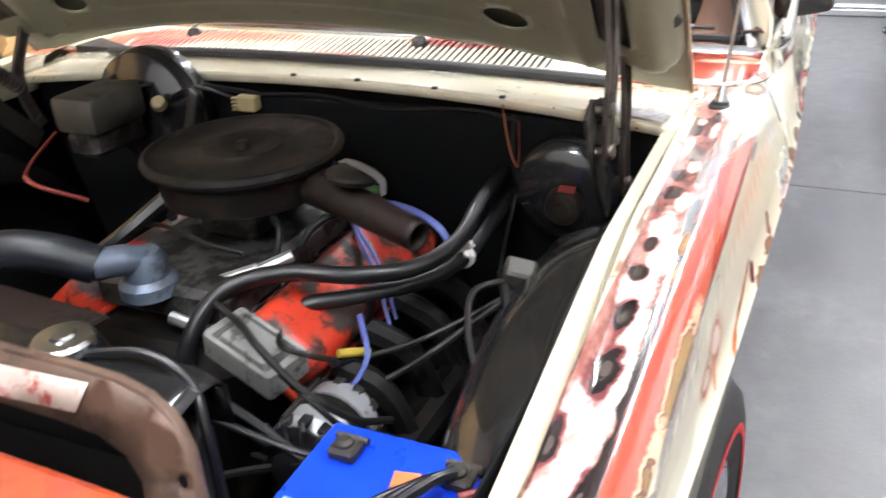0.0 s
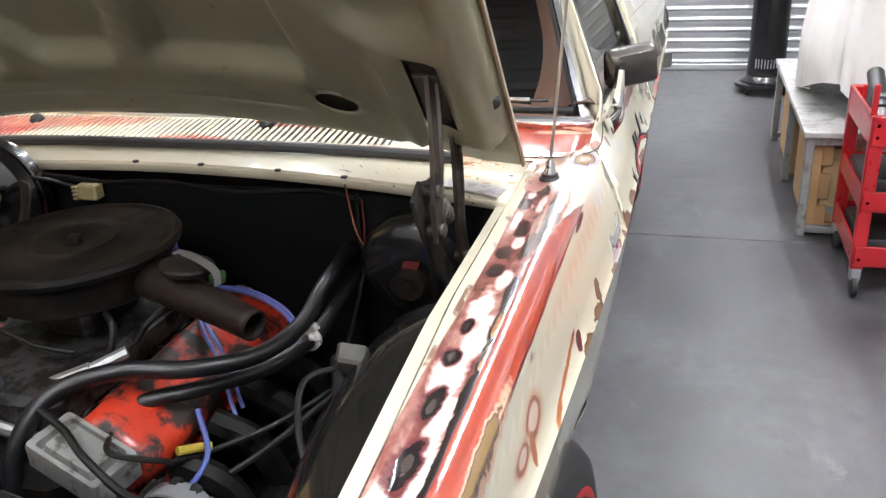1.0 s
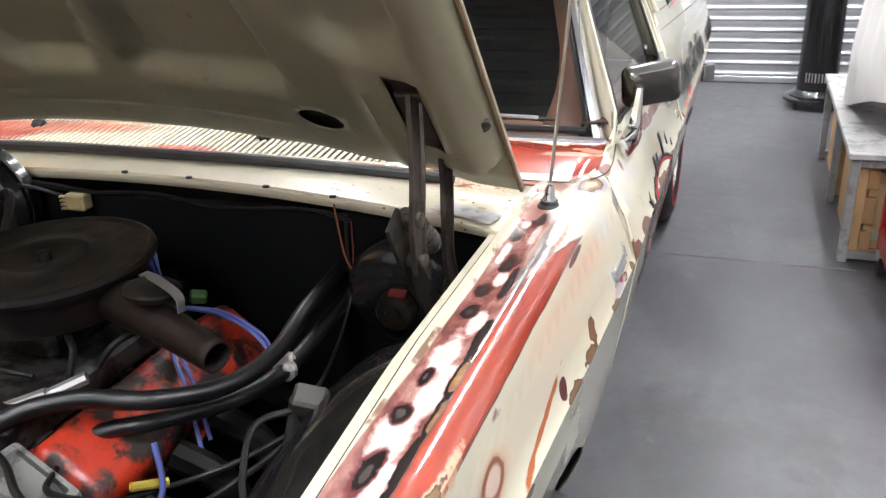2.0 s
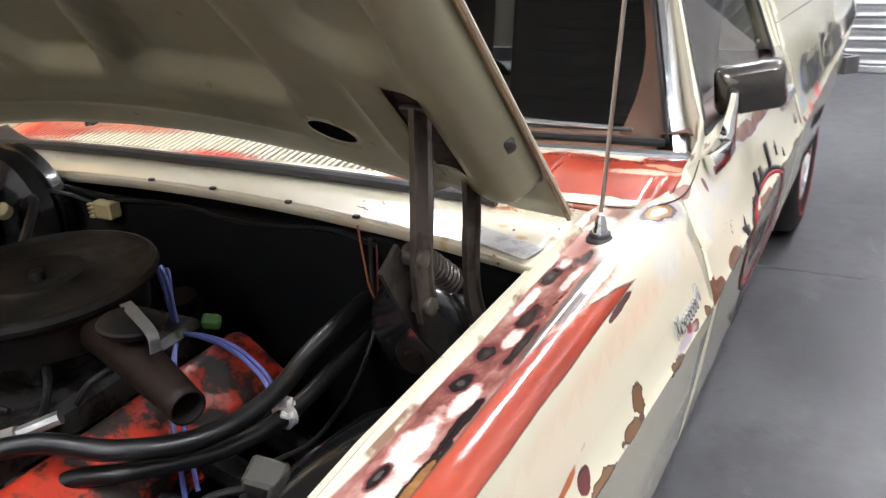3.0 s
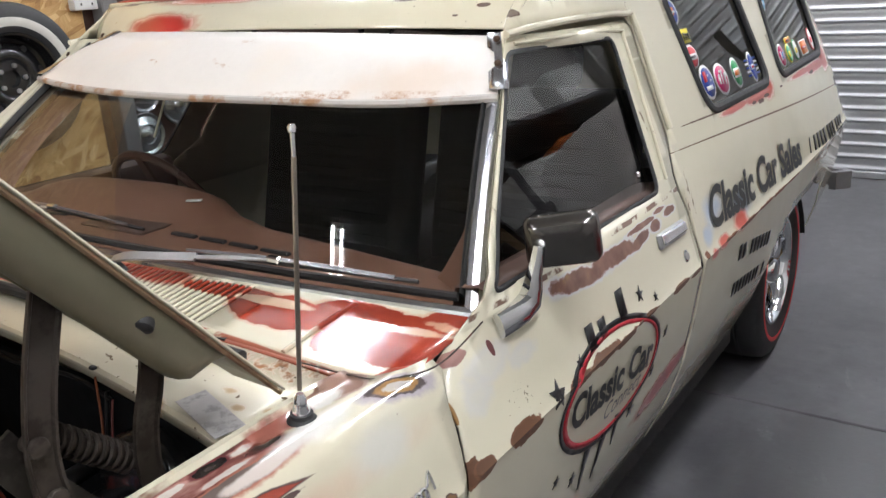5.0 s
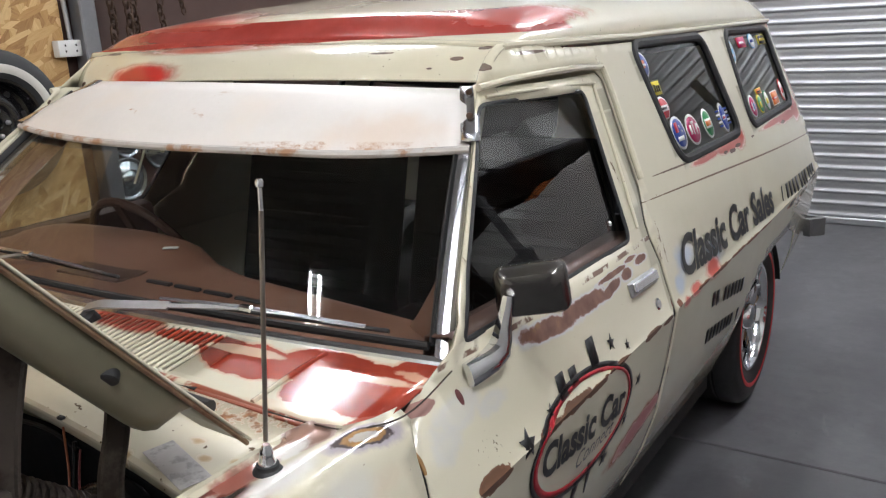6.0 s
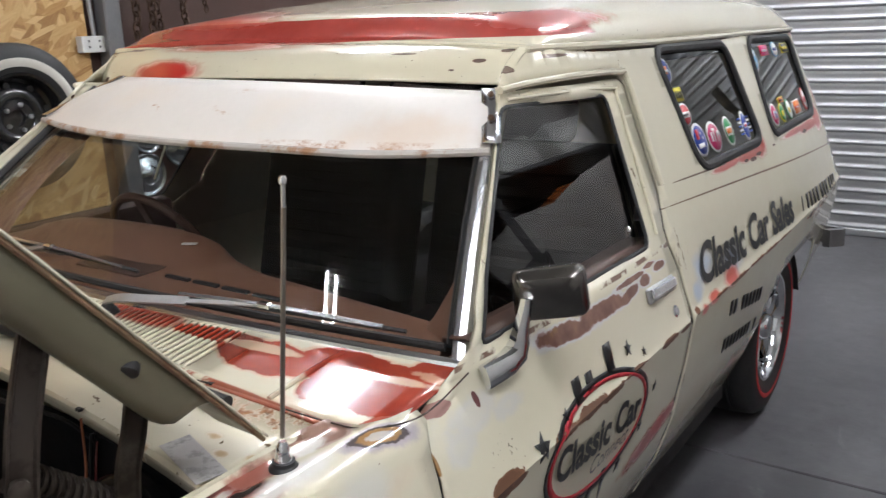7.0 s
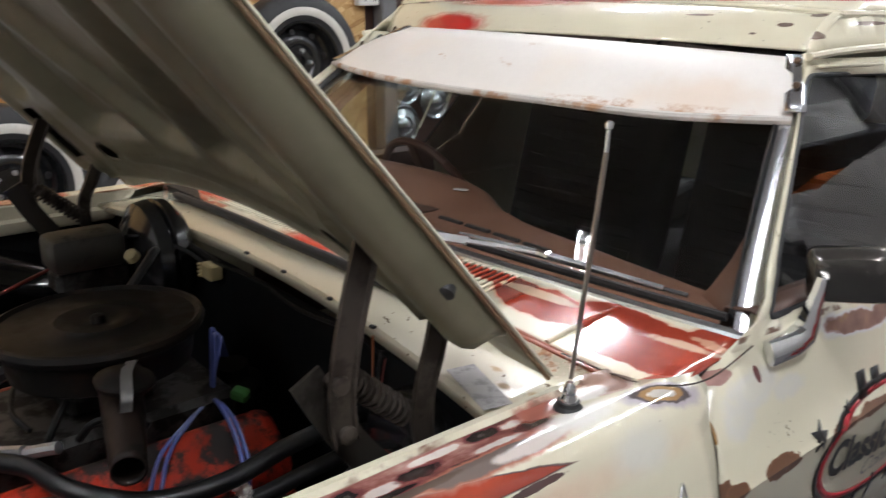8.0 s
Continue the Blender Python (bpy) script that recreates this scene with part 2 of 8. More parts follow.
def osb():
    """Strand board: overlapping wood flakes lying every way, each of its own tone."""
    m = Mat("strand_board", (0.50, 0.30, 0.12), 0.62)
    tone = None
    for k, (turn, scale) in enumerate(((0.35, 13.0), (1.25, 11.0), (2.1, 12.0), (2.75, 15.0))):
        mp = m.n("ShaderNodeMapping")
        mp.inputs["Rotation"].default_value = (turn, 0, 0)
        mp.inputs["Location"].default_value = (k * 3.7, k * 1.9, k * 0.7)
        m.link(m.at, mp.inputs[0])
        st = m.n("ShaderNodeMapping")
        st.inputs["Scale"].default_value = (1.0, 0.55, 2.1)
        m.link(mp.outputs[0], st.inputs[0])
        vo = m.n("ShaderNodeTexVoronoi")
        vo.inputs["Scale"].default_value = scale
        m.link(st.outputs[0], vo.inputs["Vector"])
        sep = m.n("ShaderNodeSeparateColor")
        m.link(vo.outputs["Color"], sep.inputs[0])
        grain = m.noise(60.0, 3.0, 0.6, (1.0, 0.25, 2.4), 0.3, mp.outputs[0])
        flake = m.math("MULTIPLY_ADD", grain, 0.45, m.math("MULTIPLY", sep.outputs[0], 0.62))
        if tone is None:
            tone = flake
        else:
            mix = m.n("ShaderNodeMix", data_type="FLOAT")
            m.link(m.ramp(sep.outputs[1], 0.50, 0.56), mix.inputs[0])
            m.link(tone, mix.inputs[2])
            m.link(flake, mix.inputs[3])
            tone = mix.outputs[0]
    m.colour = m.stops(tone, (0.16, (0.27, 0.125, 0.04)), (0.36, (0.44, 0.245, 0.085)), (0.58, (0.55, 0.34, 0.14)), (0.85, (0.68, 0.47, 0.23)))
    m.bump(tone, 0.35, 0.002)
    m.vary(0.10, 5.0, 120.0)
    return m.done()


mat_floor, mat_osb = concrete(), osb()
mat_wall = simple("painted_wall", (0.42, 0.42, 0.41), 0.7, 0, 0.1, 2.0, 40.0)
mat_wall_bounce = simple("bounce_wall_paint", (0.72, 0.72, 0.70), 0.7, 0, 0.08, 2.0, 40.0)
mat_wall_east = simple("east_wall_paint", (0.34, 0.33, 0.32), 0.7, 0, 0.15, 2.0, 40.0)
mat_ceiling = simple("ceiling_sheet", (0.30, 0.30, 0.30), 0.6, 0, 0.1, 2.0, 40.0)
mat_brown = simple("brown_door_paint", (0.055, 0.025, 0.018), 0.5, 0, 0.2, 4.0, 50.0)
mat_under = simple("black_underbody", (0.006, 0.006, 0.006), 0.6, 0, 0.3, 12.0, 90.0, 0.2)
mat_zinc = simple("galvanised_steel", (0.44, 0.45, 0.47), 0.40, 0.6, 0.12, 5.0, 80.0, 0.05)
mat_steel = simple("grey_steel", (0.20, 0.20, 0.21), 0.45, 0.5, 0.2, 8.0, 80.0)
mat_black = simple("black_enamel", (0.012, 0.012, 0.013), 0.2, 0, 0.2, 9.0, 80.0, 0, 0.4)
mat_rubber = simple("black_rubber", (0.018, 0.018, 0.019), 0.6, 0, 0.25, 14.0, 120.0, 0.1)
mat_tyre_white = simple("whitewall_rubber", (0.55, 0.53, 0.48), 0.6, 0, 0.12, 12.0, 90.0)
mat_redline = simple("redline_rubber", (0.55, 0.02, 0.025), 0.5, 0, 0.1)
mat_chrome = simple("chrome", (0.78, 0.79, 0.81), 0.07, 1.0, 0.05, 6.0, 60.0)
mat_alloy = simple("dull_alloy", (0.42, 0.42, 0.42), 0.42, 0.85, 0.25, 14.0, 110.0, 0.1)
mat_wood = simple("pine_board", (0.46, 0.28, 0.13), 0.6, 0, 0.2, 5.0, 50.0, 0.1)
mat_card = simple("cardboard", (0.36, 0.24, 0.13), 0.8, 0, 0.12, 6.0, 60.0)
mat_tool_red = simple("red_enamel", (0.42, 0.012, 0.018), 0.3, 0, 0.1, 6.0, 50.0, 0, 0.3)
mat_plastic = simple("black_plastic", (0.02, 0.02, 0.022), 0.4, 0, 0.2, 9.0, 90.0)
mat_crate_orange = simple("orange_plastic", (0.62, 0.16, 0.03), 0.45, 0, 0.08)
mat_cloth = simple("white_sheet", (0.74, 0.72, 0.71), 0.85, 0, 0.06, 5.0, 120.0, 0.15)
mat_chain = simple("rusty_chain_iron", (0.07, 0.04, 0.025), 0.6, 0.6, 0.35, 30.0, 150.0, 0.2)
mat_white = simple("white_plastic", (0.72, 0.72, 0.70), 0.45, 0, 0.06)
mat_tube = glowing("tube_glow", (0.94, 0.96, 1.01), TUBE_POWER)

Y_JOINT = 2.43
floor = None
for k, (y0, y1) in enumerate(((-4.0, Y_JOINT - 0.004), (Y_JOINT + 0.004, 6.0))):
    bm = box(bmesh.new(), (0.5, (y0 + y1) / 2, -0.06), (6.4, y1 - y0, 0.12))
    bmesh.ops.bevel(bm, geom=[e for e in bm.edges if all(v.co.z > -0.01 for v in e.verts)], offset=0.004, segments=1, affect="EDGES")
    if floor is None:
        floor = tagged(part("floor", bm, mat_floor, sharp=20), "grey sealed concrete workshop floor slab with stains and painted shade", "floor", kind="structure")
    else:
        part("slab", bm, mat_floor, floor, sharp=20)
part("joint", box(bmesh.new(), (0.5, Y_JOINT, -0.09), (6.4, 0.02, 0.16)), mat_rubber, floor, "dark filled expansion joint")

WALL_L, WALL_R, Y_BACK = -2.14, 3.4, 5.82


def wall(name, c, s, mat, label):
    return tagged(part(name, box(bmesh.new(), c, s), mat), label, "wall", kind="structure")


wall("wall_west", (WALL_L - 0.11, 1.0, 1.96), (0.2, 10.0, 3.9), mat_brown, "dark brown painted sheet wall behind the boards")
wall("wall_east", (WALL_R + 0.1, 1.0, 1.96), (0.2, 10.0, 3.9), mat_wall_east, "plain grey painted workshop wall")
# unseen south wall, kept pale to bounce fill light under the bonnet
wall("wall_south", (0.5, -3.9, 1.96), (6.2, 0.2, 3.9), mat_wall_bounce, "plain pale grey unseen wall, closing the room and bouncing fill light")
wall("wall_north", (0.5, Y_BACK + 0.2, 1.96), (6.2, 0.2, 3.9), mat_wall, "plain grey wall behind the roller shutter")
tagged(part("ceiling", box(bmesh.new(), (0.5, 1.0, 3.96), (6.2, 10.0, 0.12)), mat_ceiling), "grey sheet metal workshop ceiling", "ceiling", kind="structure")

mat_pine_rail = simple("planed_pine", (0.50, 0.27, 0.10), 0.5, 0, 0.18, 5.0, 60.0, 0.1)
mat_sheet_white = simple("off_white_sheet", (0.62, 0.61, 0.60), 0.5, 0, 0.08, 4.0, 60.0)
# strand board lining of the west wall, in sheets with open joints
boards = tagged(new("wall_lining"), "raw strand board sheets lining the wall", "wall", kind="structure")
for y0, y1, z0, z1 in ((-2.3, -0.62, 0.0, 1.22), (-2.3, -0.62, 1.226, 2.44), (-0.61, 0.63, 1.13, 2.44), (0.636, 2.14, 0.0, 1.22), (0.636, 2.14, 1.226, 2.44)):
    part("board", box(bmesh.new(), (WALL_L - 0.002, (y0 + y1) / 2, (z0 + z1) / 2 + 0.002), (0.018, y1 - y0, z1 - z0), bevel=0.002), mat_osb, boards)


part("rail", box(bmesh.new(), (WALL_L + 0.004, 0.01, 1.085), (0.03, 1.24, 0.080), bevel=0.003), mat_pine_rail, boards, "pale planed pine rail")
part("panel", box(bmesh.new(), (WALL_L - 0.002, 0.01, 0.522), (0.012, 1.24, 1.036), bevel=0.002), mat_sheet_white, boards, "off-white lining sheet")


def shutter(x0, x1, y, z1):
    """A roller shutter: pressed slats one above the other between guides."""
    root = tagged(new("roller_shutter"), "closed galvanised steel roller shutter with ribbed slats", "shutter", kind="structure")
    pitch = 0.080
    prof = [(0.0, 0.0), (0.011, 0.006), (0.0135, 0.013), (0.011, 0.021), (0.003, 0.028), (0.0, 0.040), (0.002, 0.054), (0.003, 0.068), (0.0, 0.077), (0.0, pitch)]
    bm = skin(bmesh.new(), [[(x, y - d, z) for x in (x0, x1)] for d, z in prof], False)
    first = part("slat", bm, mat_zinc, root, sharp=50)
    for k in range(1, int(z1 / pitch)):
        ob = new("slat", first.data)
        ob.parent, ob.location = root, (0, 0, 0.05 + k * pitch)
    first.location = (0, 0, 0.05)
    part("bottom_rail", box(bmesh.new(), ((x0 + x1) / 2, y, 0.026), (x1 - x0, 0.05, 0.048), bevel=0.006), mat_zinc, root, "plain flat bottom rail")
    for x in (x0 - 0.03, x1 + 0.03):
        part("guide", box(bmesh.new(), (x, y, z1 / 2), (0.07, 0.09, z1), bevel=0.005), mat_steel, root)
    return root


shutter(-2.0, 3.2, Y_BACK, 3.6)

lamp = thing("tube_light", "twin fluorescent tube batten fixed to the ceiling", "light", "ceiling tube lights")
part("batten", box(bmesh.new(), (0, 0, 0.10), (0.16, 1.26, 0.20), bevel=0.008), mat_white, lamp)
for x in (-0.045, 0.045):
    part("tube", rod(bmesh.new(), (x, -0.59, -0.015), (x, 0.59, -0.015), 0.015, seg=10), mat_tube, lamp, "lit fluorescent tube")
    for y in (-0.6, 0.6):
        part("holder", box(bmesh.new(), (x, y, -0.01), (0.03, 0.02, 0.045), bevel=0.004), mat_white, lamp)
LAMP_Z = 3.7
# battens hang just under the ceiling sheet
lamp.location = (-0.62, -0.92, LAMP_Z)
for x, y in ((1.9, 0.6), (2.1, -0.8), (-1.70, 3.2), (-1.75, 4.55), (0.2, 4.4), (1.76, 3.35), (1.76, 5.1), (0.6, -3.0)):
    copy_thing(lamp, pose(x, y, LAMP_Z))


# ---- the panel van ----
van = thing("panel_van", "weathered cream panel van with red primer patches and open bonnet", "van")
SIDE = [(0.25, 0.79), (0.32, 0.82), (0.40, 0.86), (0.52, 0.90), (0.65, 0.925), (0.775, 0.944), (0.79, 0.946), (0.80, 0.938), (0.87, 0.916), (0.90, 0.908), (0.95, 0.895), (0.985, 0.883), (1.405, 0.709)]
CREASE = (0.79, 0.80, 0.985)


def side_x(y, z):
    """Half-width of the body at a length and height."""
    x = lerp(z, SIDE)
    if y < 0.6:
        x -= 0.038 * ((0.6 - y) / 0.8) ** 1.3
    if y > 2.5:
        x -= 0.05 * ((y - 2.5) / 1.3) ** 2
    if z > 1.0 and y < 1.42:
        t = min(1.0, (1.42 - y) / 0.27)
        x -= 0.05 * min(1.15, (z - 1.0) / 0.345) * t * t * (3 - 2 * t)
    if z > 0.87 and y < 0.95:
        x -= 0.042 * min(1.0, (z - 0.87) / 0.062) * min(1.0, (0.95 - y) / 0.33) * max(0.0, min(1.0, (1.02 - z) / 0.07))
    return x


def on_side(s, off=0.0):
    return lambda y, z: Vector((s * (side_x(y, z) + off), y, z))


# fender: a profile carried along the car, from the gutter inside to the sill
FEN = [(0.728, 0.885), (0.735, 0.912), (0.764, 0.915), (0.769, 0.945), (0.774, 0.9505), (0.783, 0.950), (0.788, 0.944), (0.800, 0.9420), (0.825, 0.9440), (0.846, 0.9475), (0.851, 0.9462), (0.857, 0.9439), (0.863, 0.9410), (0.869, 0.9374), (0.875, 0.9329), (0.881, 0.9271), (0.887, 0.9191), (0.898, 0.900), (0.910, 0.877), (0.926, 0.840), (0.938, 0.801), (0.946, 0.790), (0.944, 0.775), (0.925, 0.65), (0.90, 0.52), (0.86, 0.40), (0.82, 0.32), (0.79, 0.25)]
FEN_S = [0.0]
for (xa, za), (xb, zb) in zip(FEN, FEN[1:]):
    FEN_S.append(FEN_S[-1] + math.hypot(xb - xa, zb - za))


def fender_place(s):
    xs = [(k, p[0]) for k, p in zip(FEN_S, FEN)]
    zs = [(k, p[1]) for k, p in zip(FEN_S, FEN)]

    def place(y, v):
        x, z = lerp(v, xs), lerp(v, zs)
        x += min(0.03, 0.055 * max(0.0, -0.08 - y)) * min(1.0, max(0.0, (0.82 - x) / 0.03))
        w = min(1.0, max(0.0, (x - 0.88) / 0.055)) if v > FEN_S[9] else 0.0
        x -= w * 0.038 * ((0.6 - y) / 0.8) ** 1.3 if y < 0.6 else 0.0
        return Vector((s * x, y, z))
    return place


def fen_v(z, outer=True):
    rows = [(-p[1], k) for k, p in list(zip(FEN_S, FEN))[11:]]
    return lerp(-z, rows)


def build_fender(s, mat, label):
    arch = [(0.42 * math.cos(a), fen_v(0.30 + 0.365 * math.sin(a))) for a in [math.pi * k / 16 for k in range(17)]]
    low = FEN_S[-1]
    outline = [(-0.88, 0.0), (0.36, 0.0), (0.44, FEN_S[3]), (0.525, FEN_S[5]), (0.53, FEN_S[6]), (0.54, FEN_S[8]), (0.575, FEN_S[10]), (0.622, FEN_S[11]), (0.622, fen_v(0.93)), (0.597, fen_v(0.89)), (0.578, fen_v(0.80)), (0.570, fen_v(0.775)), (0.555, fen_v(0.69)), (0.55, fen_v(0.5)), (0.55, low), (0.44, low)] + arch + [(-0.44, low), (-0.88, low)]
    bm = sheet(bmesh.new(), outline, [], fender_place(s), 0.045, FEN_S, 0.03)
    if s > 0:
        bmesh.ops.reverse_faces(bm, faces=bm.faces)
    if isinstance(mat, tuple):
        for f in bm.faces:
            f.material_index = 1 if sum(v.co.z for v in f.verts) / len(f.verts) < 0.888 and f.verts[0].co.x > 0.8 else 0
    return part("front_fender", bm, mat, van, label, sharp=28, thick=0.003)


DOOR = [(0.556, 0.30), (0.556, 0.5), (0.561, 0.69), (0.576, 0.775), (0.584, 0.80), (0.603, 0.89), (0.628, 0.93), (0.69, 0.955), (0.752, 0.988), (0.806, 1.050), (0.882, 1.110), (0.965, 1.176), (1.055, 1.247), (1.130, 1.315), (1.155, 1.335), (1.595, 1.333), (1.617, 1.315), (1.588, 1.075), (1.55, 1.0), (1.548, 0.96), (1.572, 0.90), (1.580, 0.80), (1.577, 0.67), (1.572, 0.55), (1.565, 0.30)]
DOOR_WIN = [(0.774, 0.986), (0.848, 1.065), (0.937, 1.138), (1.032, 1.217), (1.132, 1.308), (1.506, 1.302), (1.452, 0.984)]
WIN_2 = [(2.735, 1.382), (3.425, 1.372), (3.385, 1.076), (2.655, 1.074)]
WIN_1 = [(1.872, 1.386), (2.475, 1.380), (2.510, 1.076), (1.915, 1.078)]
ARCH = [(2.36, 0.25), (2.39, 0.45), (2.45, 0.57), (2.56, 0.645), (2.72, 0.66), (2.98, 0.655), (3.14, 0.60), (3.24, 0.47), (3.28, 0.25)]
QUARTER = [(1.574, 0.25), (1.581, 0.55), (1.586, 0.67), (1.589, 0.80), (1.581, 0.90), (1.558, 0.965), (1.562, 1.0), (1.600, 1.075), (1.628, 1.315), (1.60, 1.345), (1.16, 1.345), (1.195, 1.372), (1.262, 1.416), (1.33, 1.416), (3.50, 1.406), (3.515, 1.2), (3.525, 0.95), (3.58, 0.8), (3.60, 0.60), (3.45, 0.47), (3.29, 0.36)] + ARCH[-2::-1]


def build_side(s, mats, labels, rear=0.0):
    """Door and cargo side; rear metres set the door's upper rear edge further back."""
    back = lambda poly: [(y + rear * (0.85 + 0.6 * (z - 0.96)) if 1.54 < y < 1.65 and z > 0.94 else y, z) for y, z in poly]
    win = [(0.774 + rear * 0.15, 0.986 - rear * 0.27)] + DOOR_WIN[1:5] + [(1.506 + rear * 1.45, 1.302), (1.452 + rear * 0.5, 0.984 - rear * 0.27)]
    flip = (lambda b: bmesh.ops.reverse_faces(b, faces=b.faces)) if s < 0 else (lambda b: None)
    hole = rounded(win, 0.028)
    bm = sheet(bmesh.new(), back(DOOR), [hole], on_side(s), 0.05, CREASE, 0.03)
    flip(bm)
    door = part("door", bm, mats[0], van, labels[0], sharp=24, thick=0.003)
    bm = sheet(bmesh.new(), back(QUARTER), [rounded(WIN_1, 0.06), rounded(WIN_2, 0.06)], on_side(s), 0.04, CREASE, 0.02)
    flip(bm)
    side = part("cargo_side", bm, mats[1], van, labels[1], sharp=24, thick=0.003)
    # glass and rubber of the three side windows
    for poly, owner, r in ((win, door, 0.028), (WIN_1, side, 0.06), (WIN_2, side, 0.06)):
        loop = rounded(poly, r)
        flat = lambda y, z: Vector((s * (0.865 + 0.075 * (y - 1.452) - 0.413 * (z - 0.984)), y, z))
        g = sheet(bmesh.new(), loop, [], flat if poly is win else on_side(s, -0.008), 0.12, (), 0.06)
        ob = part("side_glass", g, mat_glass_side, owner, "clear side window glass")
        ob.visible_shadow = False
        pts = [on_side(s, -0.002)(*p) for p in loop]
        bm = bmesh.new()
        n = len(pts)
        rings = []
        cen = sum(pts, Vector()) / n
        for k, p in enumerate(pts):
            d = (pts[(k + 1) % n] - pts[k - 1]).normalized()
            a = Vector((s * 0.92, 0, 0.39))
            b = d.cross(a).normalized()
            rings.append([p + (0.004 if poly is win else 0.011) * (math.cos(q) * a + math.sin(q) * 1.3 * b) for q in [2 * math.pi * j / 8 for j in range(8)]])
        skin(bm, rings + [rings[0]], True)
        part("window_rubber", bm, mat_rubber, owner, "black rubber window seal")
    # drip rail over the door
    bm = tube(bmesh.new(), [on_side(s, 0.010)(y, z) for y, z in ((1.145, 1.340), (1.25, 1.347), (1.4, 1.352), (1.59, 1.346), (1.632, 1.32), (1.605, 1.09))], 0.0075, 8, 8)
    part("drip_rail", bm, mats[1], side)
    # door frame bead
    bm = tube(bmesh.new(), [on_side(s, 0.004)(y, z) for y, z in ((1.165, 1.322), (1.3, 1.322), (1.54, 1.314), (1.555, 1.29), (1.522, 1.1), (1.50, 1.0))], 0.004, 8, 6)
    part("frame_bead", bm, mats[0], door)
    # sill under the door and the inner dark floor side
    bm = bmesh.new()
    box(bm, (s * 0.74, 1.46, 0.28), (0.14, 1.8, 0.10), bevel=0.02)
    part("sill", bm, mat_under, van, "dark sill under the door")
    return door, side


mat_glass_side = pane("side_glass", (0.70, 0.74, 0.74), 1.85)
mat_glass_front = pane("windscreen_glass", (0.80, 0.84, 0.83))
mat_strip = simple("polished_trim", (0.62, 0.635, 0.67), 0.24, 1.0, 0.10, 8.0, 90.0)
# ---- paint of the van, panel by panel ----
def cells(m, rows, ragged=0.3, scale=26.0):
    """Distance to the nearest of a few ragged cells on the fender's top: 1 on their outlines."""
    total = None
    for x, y, rx, ry in rows:
        d = m.dist((x, y, 0.943), (rx, ry, 0.08), ragged=ragged, scale=scale)
        total = d if total is None else m.math("MINIMUM", total, d)
    return total


def burst(m):
    """Paint sanded through in layers along the fender's top: pale islands, pink and maroon rims, dark hollows."""
    zone = m.math("MULTIPLY", m.band(0, 0.7885, 0.852, 0.003), m.band(1, -0.95, 0.372, 0.03))
    lay = lambda f: m.math("MULTIPLY", zone, f)
    ground = m.stops(m.noise(24.0, 4.0, 0.6, (1.6, 0.6, 1)), (0.30, (0.10, 0.035, 0.034)), (0.48, (0.24, 0.085, 0.072)), (0.60, (0.36, 0.17, 0.145)), (0.74, (0.50, 0.33, 0.28)))
    m.over(zone, ground, 0.2)
    pale = cells(m, ((0.818, 0.118, 0.008, 0.024), (0.798, 0.205, 0.006, 0.040), (0.826, 0.275, 0.007, 0.035), (0.802, 0.325, 0.008, 0.03), (0.824, -0.015, 0.010, 0.032), (0.814, -0.085, 0.014, 0.050), (0.826, -0.165, 0.014, 0.055), (0.820, -0.255, 0.015, 0.060), (0.803, -0.250, 0.008, 0.035), (0.829, -0.335, 0.013, 0.050), (0.832, -0.415, 0.014, 0.055), (0.808, -0.47, 0.012, 0.04), (0.826, -0.52, 0.015, 0.060), (0.811, -0.61, 0.014, 0.050), (0.832, -0.69, 0.014, 0.050), (0.814, -0.79, 0.016, 0.060)), 1.0, 24.0)
    m.over(lay(m.ramp(pale, 1.25, 0.98)), (0.50, 0.27, 0.235))
    m.over(lay(m.ramp(pale, 1.0, 0.78)), m.stops(m.noise(30.0, 3.0), (0.35, (0.66, 0.56, 0.52)), (0.6, (0.74, 0.70, 0.64))))
    dark = cells(m, ((0.805, 0.080, 0.0095, 0.018), (0.806, 0.018, 0.011, 0.018), (0.815, 0.168, 0.009, 0.026), (0.834, 0.105, 0.006, 0.045), (0.838, 0.215, 0.006, 0.045), (0.799, 0.275, 0.008, 0.022), (0.818, 0.345, 0.010, 0.025), (0.806, -0.140, 0.0065, 0.017), (0.807, -0.211, 0.0095, 0.018), (0.812, -0.307, 0.0095, 0.034), (0.817, -0.407, 0.012, 0.042), (0.800, -0.52, 0.008, 0.030), (0.838, -0.58, 0.008, 0.035), (0.806, -0.68, 0.009, 0.030), (0.832, -0.77, 0.009, 0.030)), 0.75, 36.0)
    m.over(lay(m.ramp(dark, 1.45, 1.02)), (0.155, 0.042, 0.045))
    m.over(lay(m.ramp(dark, 1.0, 0.78)), (0.017, 0.014, 0.016))
    m.over(lay(m.ramp(dark, 0.55, 0.30)), (0.075, 0.062, 0.055))
    edge = cells(m, ((0.840, -0.050, 0.006, 0.040), (0.844, -0.130, 0.007, 0.052), (0.847, -0.215, 0.0075, 0.052), (0.843, -0.285, 0.006, 0.042), (0.848, -0.345, 0.008, 0.050), (0.849, -0.44, 0.008, 0.060), (0.848, -0.56, 0.008, 0.07), (0.849, -0.70, 0.008, 0.08)), 0.7, 36.0)
    m.over(lay(m.ramp(edge, 1.25, 0.98)), (0.022, 0.015, 0.016))
    m.over(lay(m.math("MULTIPLY", m.ramp(edge, 0.72, 0.50), m.band(1, -0.26, -0.08, 0.02))), m.stops(m.noise(90.0), (0.3, RUST), (0.7, OCHRE)), 0.5)


